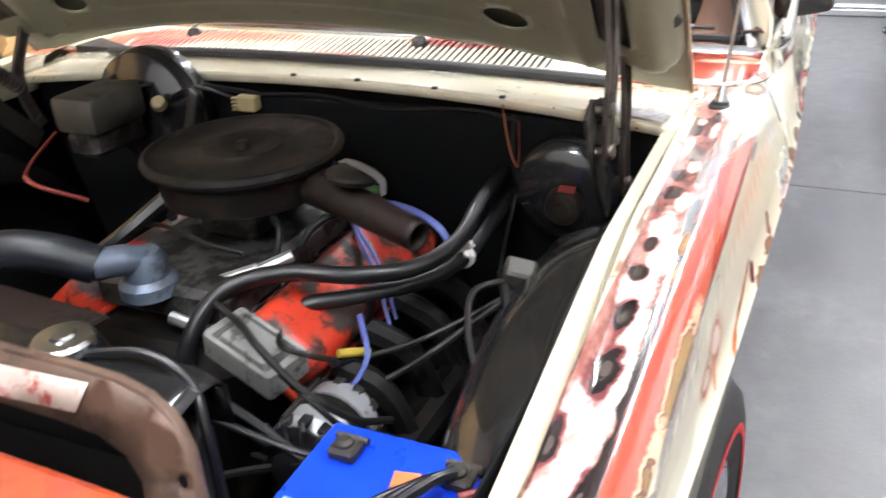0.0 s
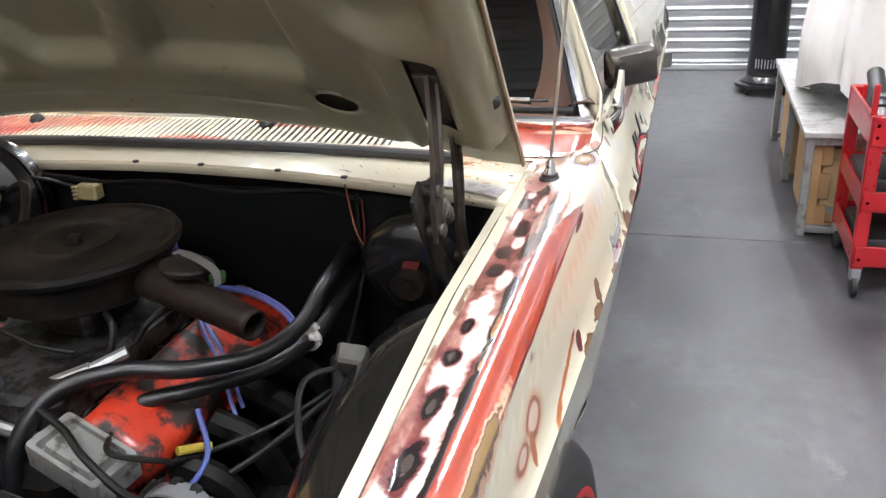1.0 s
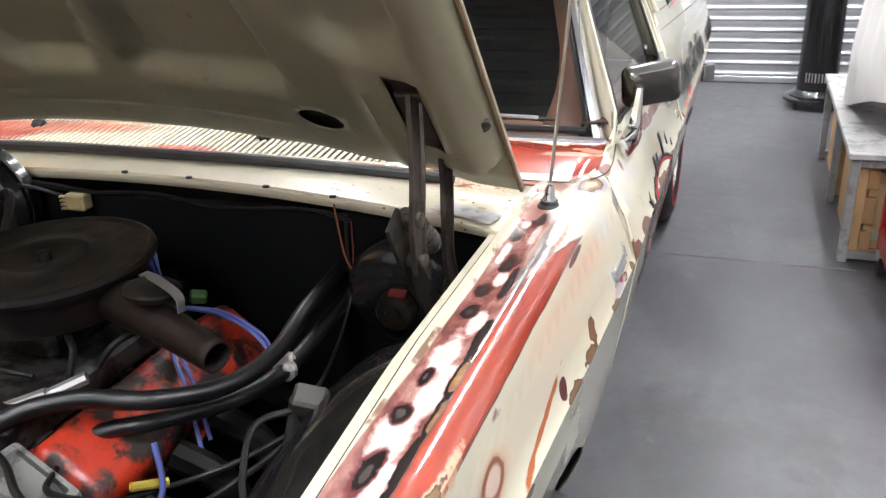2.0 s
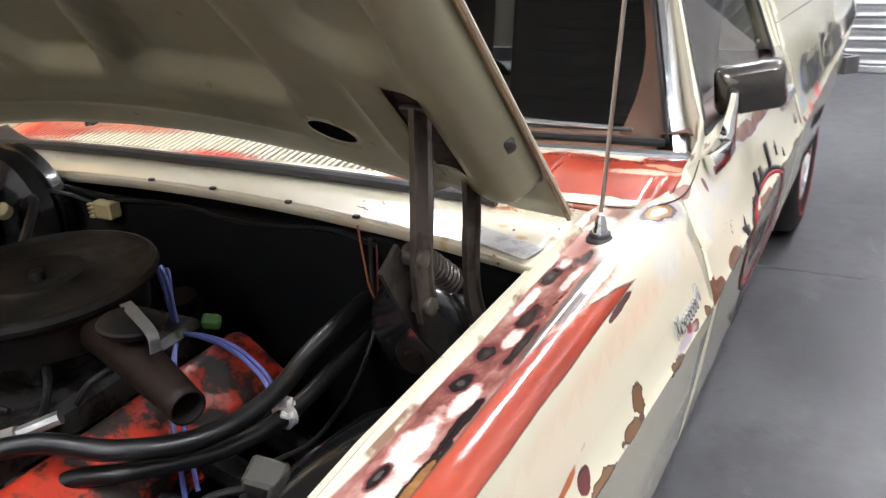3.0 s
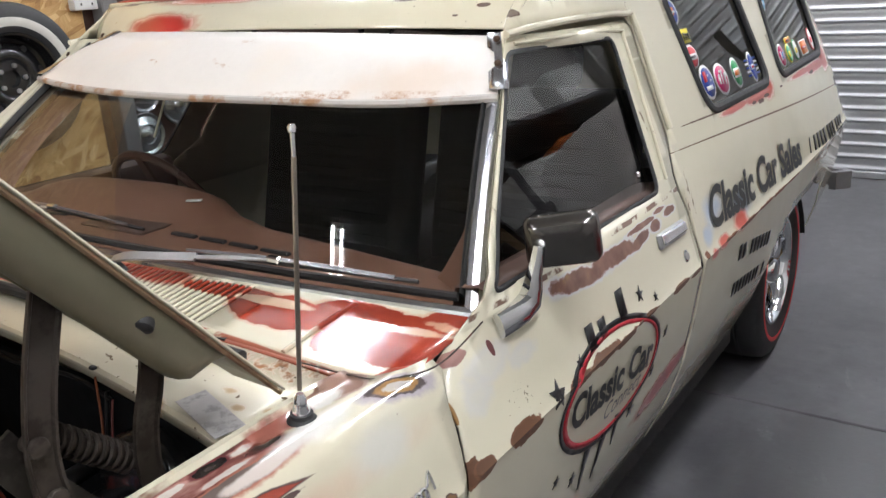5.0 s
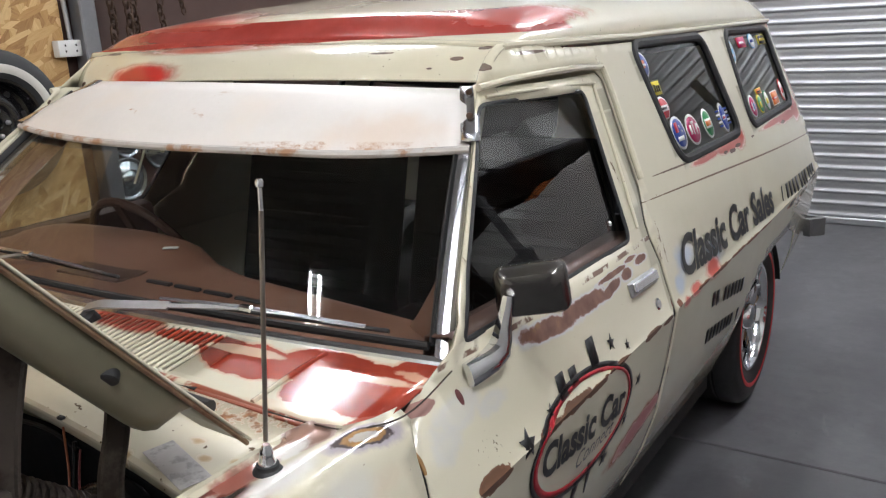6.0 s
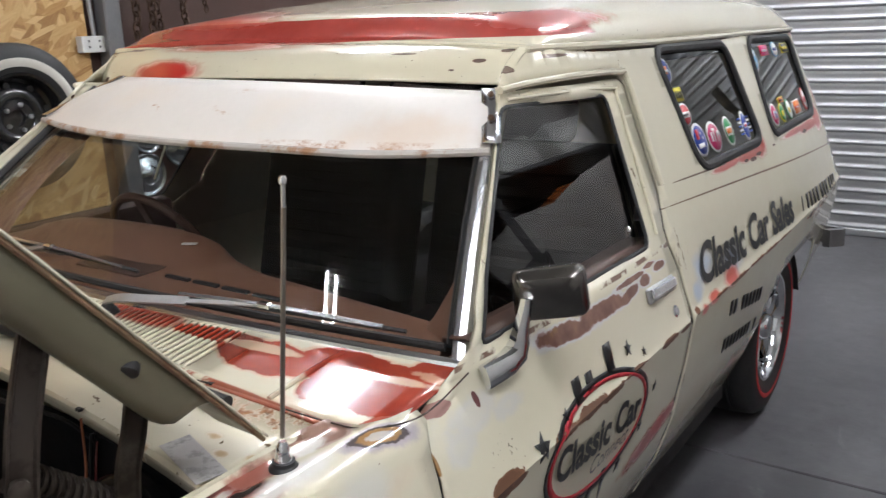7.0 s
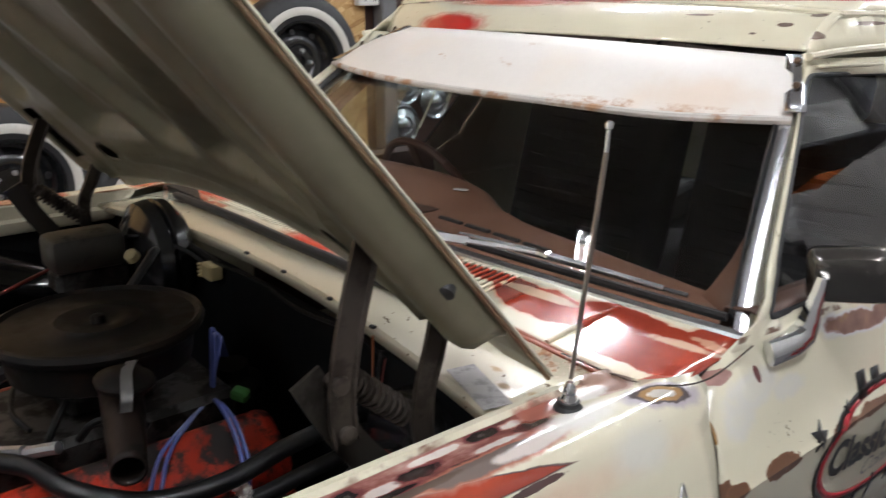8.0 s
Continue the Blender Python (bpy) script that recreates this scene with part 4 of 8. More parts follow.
mat_visor_edge = grimy("visor_edge", (0.50, 0.47, 0.44), (0.36, 0.20, 0.11), 0.5)
mat_hinge = grimy("hinge_iron", (0.060, 0.048, 0.040), (0.028, 0.020, 0.015), 0.5, 0.4)
mat_hinge_light = grimy("hinge_zinc", (0.040, 0.035, 0.030), (0.020, 0.016, 0.013), 0.5, 0.5)
mat_mast = simple("bronzed_mast", (0.34, 0.30, 0.26), 0.32, 0.9, 0.15, 20.0, 90.0)
mat_mirror_back = simple("worn_chrome", (0.17, 0.16, 0.15), 0.24, 1.0, 0.12, 7.0, 60.0)
mat_bench = grimy("bench_steel", (0.30, 0.30, 0.30), (0.20, 0.18, 0.16), 0.5, 0.3)
mat_bench_top = grimy("bench_top", (0.46, 0.46, 0.45), (0.33, 0.32, 0.30), 0.45, 0.2)
mat_wood_pale = simple("pale_ply", (0.50, 0.36, 0.19), 0.65, 0, 0.15, 6.0, 60.0, 0.1)
mat_gap_and_shadow = grimy("panel_gap", (0.030, 0.018, 0.012), (0.16, 0.055, 0.025), 0.7, 0, 0.52, 20.0)
mat_plate = grimy("maker_plate", (0.46, 0.44, 0.43), (0.30, 0.29, 0.28), 0.62, 0.25, 0.5, 40.0)
mat_hem = grimy("hem_edge", (0.20, 0.13, 0.07), (0.13, 0.06, 0.03), 0.55)

left_fender = build_fender(1, mat_fender, "cream fender sanded through to red and dark spots")
build_fender(-1, mat_fender_right, "cream fender with brown worn edge")
left_door, left_side = build_side(1, (mat_door, mat_quarter), ("cream door with rust and painted oval emblem", "cream cargo side with red primer round windows"))
right_door, right_side = build_side(-1, (paint_plain, paint_plain), ("cream door", "cream cargo side"), 0.17)


PILLAR = [(0.985, 0.746), (1.05, 0.800), (1.11, 0.876), (1.176, 0.959), (1.247, 1.049), (1.312, 1.124), (1.345, 1.150)]


# windscreen: a curved sheet between cowl and roof
def ws_low(x):
    return Vector((x, 0.662 + 0.115 * (x / 0.849) ** 2, 0.985 - 0.030 * (x / 0.849) ** 2))


def ws_top(x):
    return Vector((x, 1.115 + 0.10 * (x / 0.66) ** 2, 1.362 - 0.018 * (x / 0.66) ** 2))


def ws_at(u, v):
    """A point of the windscreen: u from -1 to 1 across, v from 0 (cowl) to 1 (roof)."""
    p = ws_low(0.849 * u).lerp(ws_top(0.672 * u), v)
    return p + Vector((0, -0.020, 0.018)) * math.sin(math.pi * v) * (1 - 0.5 * u * u)


bm = skin(bmesh.new(), [[ws_at(-0.985 + 1.97 * i / 30, 0.01 + 0.98 * j / 14) for i in range(31)] for j in range(15)], False)
windscreen = part("windscreen", bm, mat_glass_front, van, "clear curved windscreen glass reflecting tube lights")
windscreen.visible_shadow = False


def trim(u0, v0, u1, v1, w, n=24):
    """A bright strip along an edge of the windscreen, w metres wide, with rounded back."""
    rows = []
    for k in range(n + 1):
        t = k / n
        u, v = u0 + (u1 - u0) * t, v0 + (v1 - v0) * t
        p = ws_at(u, v)
        du, dv = ws_at(u + 0.01, v) - ws_at(u - 0.01, v), ws_at(u, v + 0.01) - ws_at(u, v - 0.01)
        nn = du.cross(dv).normalized()
        a = (dv if abs(u1 - u0) > abs(v1 - v0) else du).normalized() * w / 2
        rows.append([p - a, p - a * 0.8 + nn * 0.010, p - a * 0.1 + nn * 0.014, p + a * 0.6 + nn * 0.011, p + a, p - nn * 0.004])
    return skin(bmesh.new(), rows, True, True, True)


part("trim", trim(-1.0, -0.02, 1.0, -0.02, 0.028), mat_strip, windscreen, "polished metal lower trim strip")
for s in (1, -1):
    part("trim", trim(s * 0.984, -0.01, s * 0.978, 0.95, 0.030), mat_strip, windscreen, "polished metal pillar trim strip")
part("rubber", trim(-0.955, 0.026, 0.955, 0.026, 0.014), mat_rubber, windscreen, "black rubber windscreen seal")
for s in (1, -1):
    part("rubber", trim(s * 0.961, 0.03, s * 0.953, 0.95, 0.008), mat_rubber, windscreen, "black rubber windscreen seal")
    # pillar between the windscreen and the door
    rows = []
    for k in range(13):
        t = k / 12
        a = ws_at(s * (1.002 - 0.016 * t), t) + Vector((0, 0.0, -0.002))
        z = 0.985 + 0.36 * t
        b = on_side(s, -0.002)(lerp(z, PILLAR), z)
        rows.append([a + Vector((-s * 0.005, 0.03, -0.004)), a, a.lerp(b, 0.5) + Vector((s * 0.003, -0.003, 0.003)), b, b + Vector((-s * 0.004, 0.014, 0.0))])
    bm = skin(bmesh.new(), rows, False)
    if s < 0:
        bmesh.ops.reverse_faces(bm, faces=bm.faces)
    part("windscreen_pillar", bm, paint_plain, van, thick=0.004)


# cowl panel: from the windscreen to the step behind the bonnet
def cowl_front(x):
    """Length at which the cowl's front lip lies."""
    a = abs(x)
    return lerp(a, [(0.0, 0.505), (0.4, 0.517), (0.65, 0.527), (0.79, 0.530), (0.825, 0.540), (0.852, 0.567), (0.868, 0.612), (0.874, 0.66)])


def cowl_z(x, y):
    return 0.985 - 0.030 * (x / 0.849) ** 2 - 0.022 * (1 - min(1, max(0, (y - 0.50) / 0.17))) - 0.004


def cowl_place(x, v):
    y0, y1 = cowl_front(x), ws_low(x).y - 0.004
    y = y0 + (y1 - y0) * v
    return Vector((x, y, cowl_z(x, y)))


slots = []
for k in range(71):
    x = -0.60 + k * 0.0152
    slots.append([(x, 0.12), (x + 0.0075, 0.12), (x + 0.0075, 0.86), (x, 0.86)])
bm = sheet(bmesh.new(), [(-0.862, 0.0), (0.862, 0.0), (0.862, 1.0), (-0.862, 1.0)], slots, cowl_place, 0.07, (), 0.035)
cowl = part("cowl_panel", bm, mat_cowl, van, "cream scuttle panel with red primer and louvre slots", sharp=40, thick=0.005)
bm = skin(bmesh.new(), [[cowl_place(-0.86 + 1.72 * k / 40, 0) + Vector((0, dy, dz)) for k in range(41)] for dy, dz in ((0, 0), (-0.004, -0.003), (-0.004, -0.022), (-0.02, -0.024))], False)
bmesh.ops.reverse_faces(bm, faces=bm.faces)
part("lip", bm, mat_cowl, cowl, thick=0.002)
part("pressed_rib", tube(bmesh.new(), [cowl_place(0.660, 0.03) + Vector((0, 0, 0.001)), cowl_place(0.662, 0.4) + Vector((0, 0, 0.002)), cowl_place(0.665, 0.82) + Vector((0, 0, 0.001))], 0.0045, 8, 6), mat_cowl, cowl)
for s in (1, -1):
    bm = tube(bmesh.new(), [(s * x, y, z) for x, y, z in ((0.70, 0.521, 0.946), (0.79, 0.525, 0.944), (0.835, 0.533, 0.944), (0.866, 0.565, 0.943), (0.882, 0.60, 0.944), (0.884, 0.65, 0.948), (0.876, 0.735, 0.957))], 0.0013, 6, 6)
    part("panel_gap", bm, mat_gap_and_shadow, cowl, "dark rusty gap round the scuttle")
part("plenum", box(bmesh.new(), (-0.10, 0.585, 0.90), (1.3, 0.13, 0.10)), mat_under, cowl, "dark air chamber under the slots")

# shelf between the cowl and the firewall
def shelf_z(x, y):
    return 0.952 - 0.018 * (x / 0.78) ** 2 + 0.012 * (1 - (x / 0.78) ** 2)


rows = []
for y_off, dz in ((0.0, -0.020), (0.0, -0.005), (0.006, 0.0), (0.05, 0.002), (0.10, 0.004), (0.165, 0.010)):
    row = []
    for k in range(41):
        x = -0.765 + 1.53 * k / 40
        y0 = 0.335 + 0.055 * (1 - (abs(x) / 0.765) ** 2.0)
        y = y0 + y_off * (cowl_front(x) - 0.006 - y0) / 0.165
        row.append((x, y, shelf_z(x, y) + dz - 0.012))
    rows.append(row)
bm = skin(bmesh.new(), rows, False)
shelf = part("cowl_shelf", bm, mat_shelf, van, "cream scuttle shelf with rusty step", thick=0.003)
bm = tube(bmesh.new(), [(x, cowl_front(x) - 0.040, shelf_z(x, 0.5) + 0.006) for x in (-0.60, -0.4, -0.2, 0, 0.2, 0.4, 0.55, 0.625)], 0.011, 10, 6)
part("seal_strip", bm, mat_rubber, shelf, "black rubber bonnet seal")
part("build_plate", box(bmesh.new(), (0.686, 0.372, shelf_z(0.686, 0.37) - 0.0065), (0.118, 0.043, 0.0012), Euler((0.03, 0.055, -0.28)).to_matrix(), 0.0004), mat_plate, shelf, "worn bare metal maker's plate")

# firewall and engine bay box
bay = part("firewall", box(bmesh.new(), (0, 0.385, 0.60), (1.5, 0.02, 0.62), bevel=0.004), mat_bay, van, "black painted firewall")
for s in (1, -1):
    rows = [[(s * x, y, z) for x, z in ((0.745, 0.895), (0.735, 0.83), (0.70, 0.72), (0.64, 0.5), (0.60, 0.3))] for y in (-0.62, -0.2, 0.2, 0.38)]
    bm = skin(bmesh.new(), rows, False)
    part("inner_guard", bm, mat_bay, van, "black inner guard", thick=0.003)
    # wheel housing dome that bulges into the bay
    bm = bmesh.new()
    rows = []
    for i in range(13):
        a = math.pi * i / 12
        y = -0.09 - 0.50 * math.cos(a)
        rows.append([(s * (0.738 - 0.135 * math.sin(b) * (0.35 + 0.65 * math.sin(a))), y, 0.36 + (0.53 * math.sin(a) ** 0.8) * (0.80 + 0.19 * math.cos(b))) for b in [math.pi / 2 * j / 8 for j in range(9)]])
    bm = skin(bm, rows, False)
    part("wheel_housing", bm, mat_housing, van, "glossy black wheel housing", thick=-0.004 if s > 0 else 0.004)
part("bay_floor", box(bmesh.new(), (0, -0.12, 0.27), (1.3, 1.0, 0.04)), mat_under, van, "dark oily bottom of the bay")

# radiator support: an arched plate with a wide opening, and the red header panel
def support_at(x, z):
    return Vector((x, -0.565 + (z - 0.86) * 0.30, z))


half = [(0.30, 0.921), (0.36, 0.919), (0.40, 0.911), (0.432, 0.893), (0.452, 0.866), (0.466, 0.82), (0.475, 0.74), (0.475, 0.45)]
inner_half = [(0.0, 0.868), (0.28, 0.865), (0.34, 0.861), (0.376, 0.848), (0.397, 0.826), (0.405, 0.78), (0.405, 0.50)]
outline = half + [(-x, z) for x, z in half[::-1]]
hole = inner_half + [(-x, z) for x, z in inner_half[:0:-1]]
bolts = [[(s * 0.447 + 0.007 * math.cos(q), 0.838 + 0.007 * math.sin(q)) for q in [math.pi * k / 5 for k in range(10)]] for s in (1, -1)]
bm = sheet(bmesh.new(), outline, [hole] + bolts, support_at, 0.04, (), 0.012)
support = part("radiator_support", bm, mat_rustpanel, van, "rusty brown arched radiator support", sharp=50, thick=0.004)
rim = [support_at(x, z) for x, z in [(-x, z) for x, z in half[::-1]] + half]
rows = [[p + Vector((0, dy, dz)) for p in rim] for dy, dz in ((0.0, -0.002), (0.004, 0.003), (0.012, 0.003), (0.016, -0.002), (0.016, -0.012))]
part("flange", skin(bmesh.new(), rows, False), mat_rustpanel, support, thick=0.002)
bm = sheet(bmesh.new(), [(0.17, 0.874), (0.315, 0.880), (0.333, 0.914), (0.17, 0.908)], [], lambda x, z: support_at(x, z) + Vector((0, -0.0045, 0.0015)), 0.03)
part("decal", bm, mat_decal, support, "worn red and white warning decal", thick=0.0006)
bm = skin(bmesh.new(), [[(x, y, z - 0.03 * (x / 0.8) ** 2) for x in [-0.80 + 1.6 * k / 24 for k in range(25)]] for y, z in ((-0.625, 0.83), (-0.63, 0.872), (-0.64, 0.88), (-0.75, 0.885), (-0.86, 0.865), (-0.90, 0.80), (-0.90, 0.70))], False)
part("header_panel", bm, mat_header, van, "faded orange red front header panel", thick=0.004)
part("front_panel", box(bmesh.new(), (0, -0.87, 0.52), (1.62, 0.06, 0.40), bevel=0.02), mat_under, van, "dark front panel below the header")


# roof: header over the windscreen, then the raised load roof
def header(x, v):
    a, b = ws_top(x), Vector((x * 1.010, 1.262 + 0.026 * (x / 0.66) ** 2, 1.436 - 0.018 * (abs(x) / 0.66) ** 2.5 - 0.008 * x / 0.66))
    return a.lerp(b, v) + Vector((0, -0.006, 0.012)) * math.sin(math.pi * v)


rows = [[header(-0.675 + 1.35 * k / 36, v) for k in range(37)] for v in (0.0, 0.04, 0.2, 0.4, 0.6, 0.8, 1.0)]
roof = part("roof", skin(bmesh.new(), rows, False), mat_roof, van, "cream roof with red primer band", thick=-0.004)


def roof_at(y, u):
    """The load roof: y along, u from -1 to 1 across."""
    w = lerp(y, [(1.27, 0.678), (1.32, 0.690), (1.42, 0.707), (1.6, 0.709), (2.6, 0.708), (3.49, 0.690)])
    h = lerp(y, [(1.27, 0.0), (1.30, 0.020), (1.335, 0.052), (1.345, 0.058), (1.42, 0.072), (1.6, 0.102), (1.9, 0.135), (2.4, 0.155), (3.2, 0.145), (3.38, 0.12), (3.46, 0.05), (3.49, 0.0)])
    side = lerp(abs(u), [(0.0, 1.0), (0.5, 0.93), (0.72, 0.84), (0.86, 0.72), (0.95, 0.50), (0.985, 0.26), (1.0, 0.0)])
    front = max(0.0, 1 - (y - 1.27) / 0.6)
    fwd = 0.020 * u * u * front
    z0 = 1.432 + 0.007 * front - (0.026 - 0.010 * front) * abs(u) ** 2.5 - 0.008 * u * front
    hh = h * side
    return Vector((u * w * 1.0, y + fwd, z0 + hh))


ys = [1.27, 1.285, 1.30, 1.318, 1.335, 1.345, 1.38, 1.42, 1.5, 1.6, 1.75, 1.9, 2.1, 2.4, 2.7, 3.0, 3.2, 3.30, 3.38, 3.42, 3.46, 3.49]
us = [-1, -0.992, -0.985, -0.97, -0.95, -0.9, -0.86, -0.79, -0.72, -0.6, -0.5, -0.37, -0.25, -0.12, 0]
us = us + [-u for u in us[-2::-1]]
part("raised_roof", skin(bmesh.new(), [[roof_at(y, u) for u in us] for y in ys], False), mat_roof, roof, "cream raised roof with red primer band", sharp=45, thick=-0.004)
# lip round the foot of the raised roof
loop = [roof_at(1.27, u) + Vector((0, -0.006, -0.004)) for u in us]
loop = [roof_at(y, -1) + Vector((-0.006, 0, -0.003)) for y in (3.46, 3.0, 2.4, 1.9, 1.6, 1.4)] + loop + [roof_at(y, 1) + Vector((0.006, 0, -0.003)) for y in (1.4, 1.6, 1.9, 2.4, 3.0, 3.46)]
part("roof_lip", tube(bmesh.new(), loop, 0.009, 8, 1), mat_roof, roof)
# dark tube draws the seam together with the shadow the lip throws
part("lip_seam_shadow", tube(bmesh.new(), [p + Vector((0, 0.003, -0.011)) for p in loop], 0.0035, 6, 1), mat_gap_and_shadow, roof, "dark strip drawing the seam and shadow under the roof lip")
# tail
rows = []
for z in (0.57, 0.64, 0.72, 0.80, 0.88, 0.95, 1.05, 1.15, 1.25, 1.35, 1.405):
    y = lerp(z, [(0.57, 3.585), (0.72, 3.585), (0.80, 3.57), (0.95, 3.52), (1.2, 3.508), (1.405, 3.492)])
    w = side_x(y, z) - 0.002
    rows.append([(w * t, y + 0.05 * (1 - t * t), z) for t in [-1 + k / 8 for k in range(17)]])
part("tailgate", skin(bmesh.new(), rows, False), paint_plain, van, "cream tailgate", thick=0.004)
bm = bar(bmesh.new(), [(-0.885, 3.53, 0.525), (-0.865, 3.62, 0.525), (0, 3.68, 0.525), (0.865, 3.62, 0.525), (0.885, 3.53, 0.525)], 0.075, 0.03, (0, 0, 1))
bmesh.ops.bevel(bm, geom=[e for e in bm.edges if not e.is_boundary and e.calc_face_angle(0) > 1.0], offset=0.008, segments=2, affect="EDGES")
part("rear_bumper", bm, mat_steel, van, "dull grey steel rear bumper")
# floor of the cab and load bay
part("underbody", box(bmesh.new(), (0, 2.0, 0.33), (1.46, 3.4, 0.06)), mat_under, van, "dark underbody")


# ---- external sun visor ----
def visor_at(u, v):
    dip = 0.008 * math.exp(-((u - 0.70) / 0.25) ** 2) * (1 - v) ** 2
    low = Vector((0.727 * u, 0.9225 + 0.135 * u * u, 1.245 + 0.0055 * u * u - 0.0066 * u - dip))
    top = Vector((0.0775 + 0.5775 * u, 1.095 + 0.080 * u * u, 1.360 - 0.011 * u * u - 0.013 * u))
    return low.lerp(top, v) + Vector((0, -0.008, 0.010)) * math.sin(math.pi * v)


rows = [[visor_at(-1 + 2 * k / 32, v) for k in range(33)] for v in (0, 0.03, 0.2, 0.4, 0.6, 0.8, 1.0)]
visor = part("sun_visor", skin(bmesh.new(), rows, False), mat_visor, van, "faded white metal sun visor with rusty edge", thick=0.006)
part("rolled_edge", tube(bmesh.new(), [visor_at(-1 + 2 * k / 16, 0) + Vector((0, -0.002, -0.004)) for k in range(17)], 0.008, 8, 2), mat_visor_edge, visor)
for s in (1, -1):
    a, b = visor_at(s, 0.05), visor_at(s, 1.0)
    rows = [[a + Vector((s * dx, dy, 0.004)), b + Vector((s * dx, dy, 0.004))] for dx, dy in ((-0.012, -0.009), (0.004, -0.008), (0.017, -0.007), (0.021, 0.002))]
    bm = skin(bmesh.new(), [[p.lerp(q, k / 6) for k in range(7)] for p, q in rows], False)
    br = part("end_bracket", bm, mat_strip, visor, "bare metal end bracket", thick=0.003)
    for t in (0.42, 0.86):
        p = a.lerp(b, t) + Vector((s * 0.010, -0.012, 0.008))
        part("screw", lathe(bmesh.new(), p, (s * 0.3, -0.7, 0.6), [(0, 0.007), (0.003, 0.007), (0.005, 0.004)], 10), mat_chain, br)


# ---- bonnet, propped open on its hinges ----
HOOD_A = radians(50)


def hood_at(x, u, c=0.0):
    """x across, u forward from the hinge edge, c out of the top skin."""
    k = 1 - (x / 0.77) ** 2
    u = u + 0.075 * k * max(0.0, 1 - u / 0.5)
    k = 1 - (min(abs(x), 0.69) / 0.77) ** 2
    c = c + 0.085 * k * (0.35 + 0.65 * max(0.0, 1 - u / 0.9)) - 0.085 * 0.197 * 0.5
    return Vector((x, 0.418 - math.cos(HOOD_A) * u + math.sin(HOOD_A) * c, 0.958 + math.sin(HOOD_A) * u + math.cos(HOOD_A) * c))


HOOD_L = 1.25
rows = [[hood_at(-0.772 + 1.544 * k / 40, HOOD_L * j / 26) for k in range(41)] for j in range(27)]
bonnet = part("bonnet", skin(bmesh.new(), rows, False), paint_plain, van, "cream bonnet propped wide open", thick=0.003)
# thin underside sheet that carries the shade-darkened cream
rows = [[hood_at(-0.771 + 1.542 * k / 40, 0.001 + (HOOD_L - 0.002) * j / 26, -0.0040) for k in range(41)] for j in range(27)]
part("inner_skin", skin(bmesh.new(), rows, False), mat_bonnet_shaded, bonnet, thick=0.0005)


def frame_start(a):
    """Where the pressed inner panel begins behind the hinge edge: a bare tongue of skin is left at the corners."""
    return lerp(a, [(0.0, 0.012), (0.35, 0.016), (0.56, 0.030), (0.66, 0.062), (0.72, 0.076), (0.745, 0.086), (0.758, 0.102), (0.766, 0.130)])


def frame_depth(x, u):
    """How far the pressed inner panel stands below the skin."""
    a, b = abs(x), u
    def ramp(v, lo, hi):
        t = min(1.0, max(0.0, (v - lo) / (hi - lo)))
        return t * t * (3 - 2 * t)
    edge = ramp(a, 0.767, 0.750) * ramp(b, frame_start(a), frame_start(a) + 0.035)
    central = ramp(a, 0.462, 0.428) * ramp(b, 0.215, 0.258) * (1 - ramp(b, 1.06, 1.12))
    pocket = ramp(a, 0.535, 0.565) * ramp(a, 0.700, 0.675) * ramp(b, 0.345 + 9.0 * (a - 0.615) ** 2, 0.39 + 9.0 * (a - 0.615) ** 2) * (1 - ramp(b, 1.04, 1.10))
    recess = max(central, 0.8 * pocket)
    d = 0.004 + 0.038 * edge * (1 - recess)
    d += 0.013 * math.sqrt(max(0.0, 1 - ((a - 0.722) / 0.034) ** 2)) * ramp(b, frame_start(0.722) + 0.01, frame_start(0.722) + 0.045)
    spine = 1 - ramp(abs(a - (0.05 + 0.30 * b)), 0.020 + 0.10 * max(0.0, 0.34 - b), 0.050 + 0.10 * max(0.0, 0.34 - b))
    d += 0.032 * spine * ramp(b, 0.215, 0.26) * central
    d += 0.008 * (1 - ramp(abs(b - 0.242), 0.004, 0.016)) * ramp(a, 0.47, 0.43) * edge
    d += 0.010 * (1 - ramp(abs(a - 0.598 - 0.05 * (0.2 - b)), 0.004, 0.014)) * ramp(b, 0.05, 0.08) * (1 - ramp(b, 0.30, 0.335)) * edge
    d += 0.007 * (1 - ramp(abs(b - 0.137), 0.002, 0.013)) * ramp(a, 0.42, 0.38) * edge
    return d


holes = []
for s in (1, -1):
    holes.append([(s * 0.478 + 0.040 * math.cos(q), 0.165 + 0.028 * math.sin(q)) for q in [2 * math.pi * k / 18 for k in range(18)]])
    holes.append([(s * 0.635, 0.16), (s * 0.69, 0.16), (s * 0.69, 0.33), (s * 0.635, 0.33)])
REAR = (0.15, 0.35, 0.56, 0.66, 0.72, 0.745, 0.758, 0.766)
bm = sheet(bmesh.new(), [(-x, frame_start(x)) for x in REAR[::-1]] + [(x, frame_start(x)) for x in REAR] + [(0.766, 1.24), (-0.766, 1.24)], holes, lambda x, u: hood_at(x, u, -frame_depth(x, u)), 0.016, (), 0.016)
inner = part("inner_panel", bm, mat_bonnet_shaded, bonnet, "cream pressed inner panel, colour darkened for its shade", sharp=60, thick=0.002)
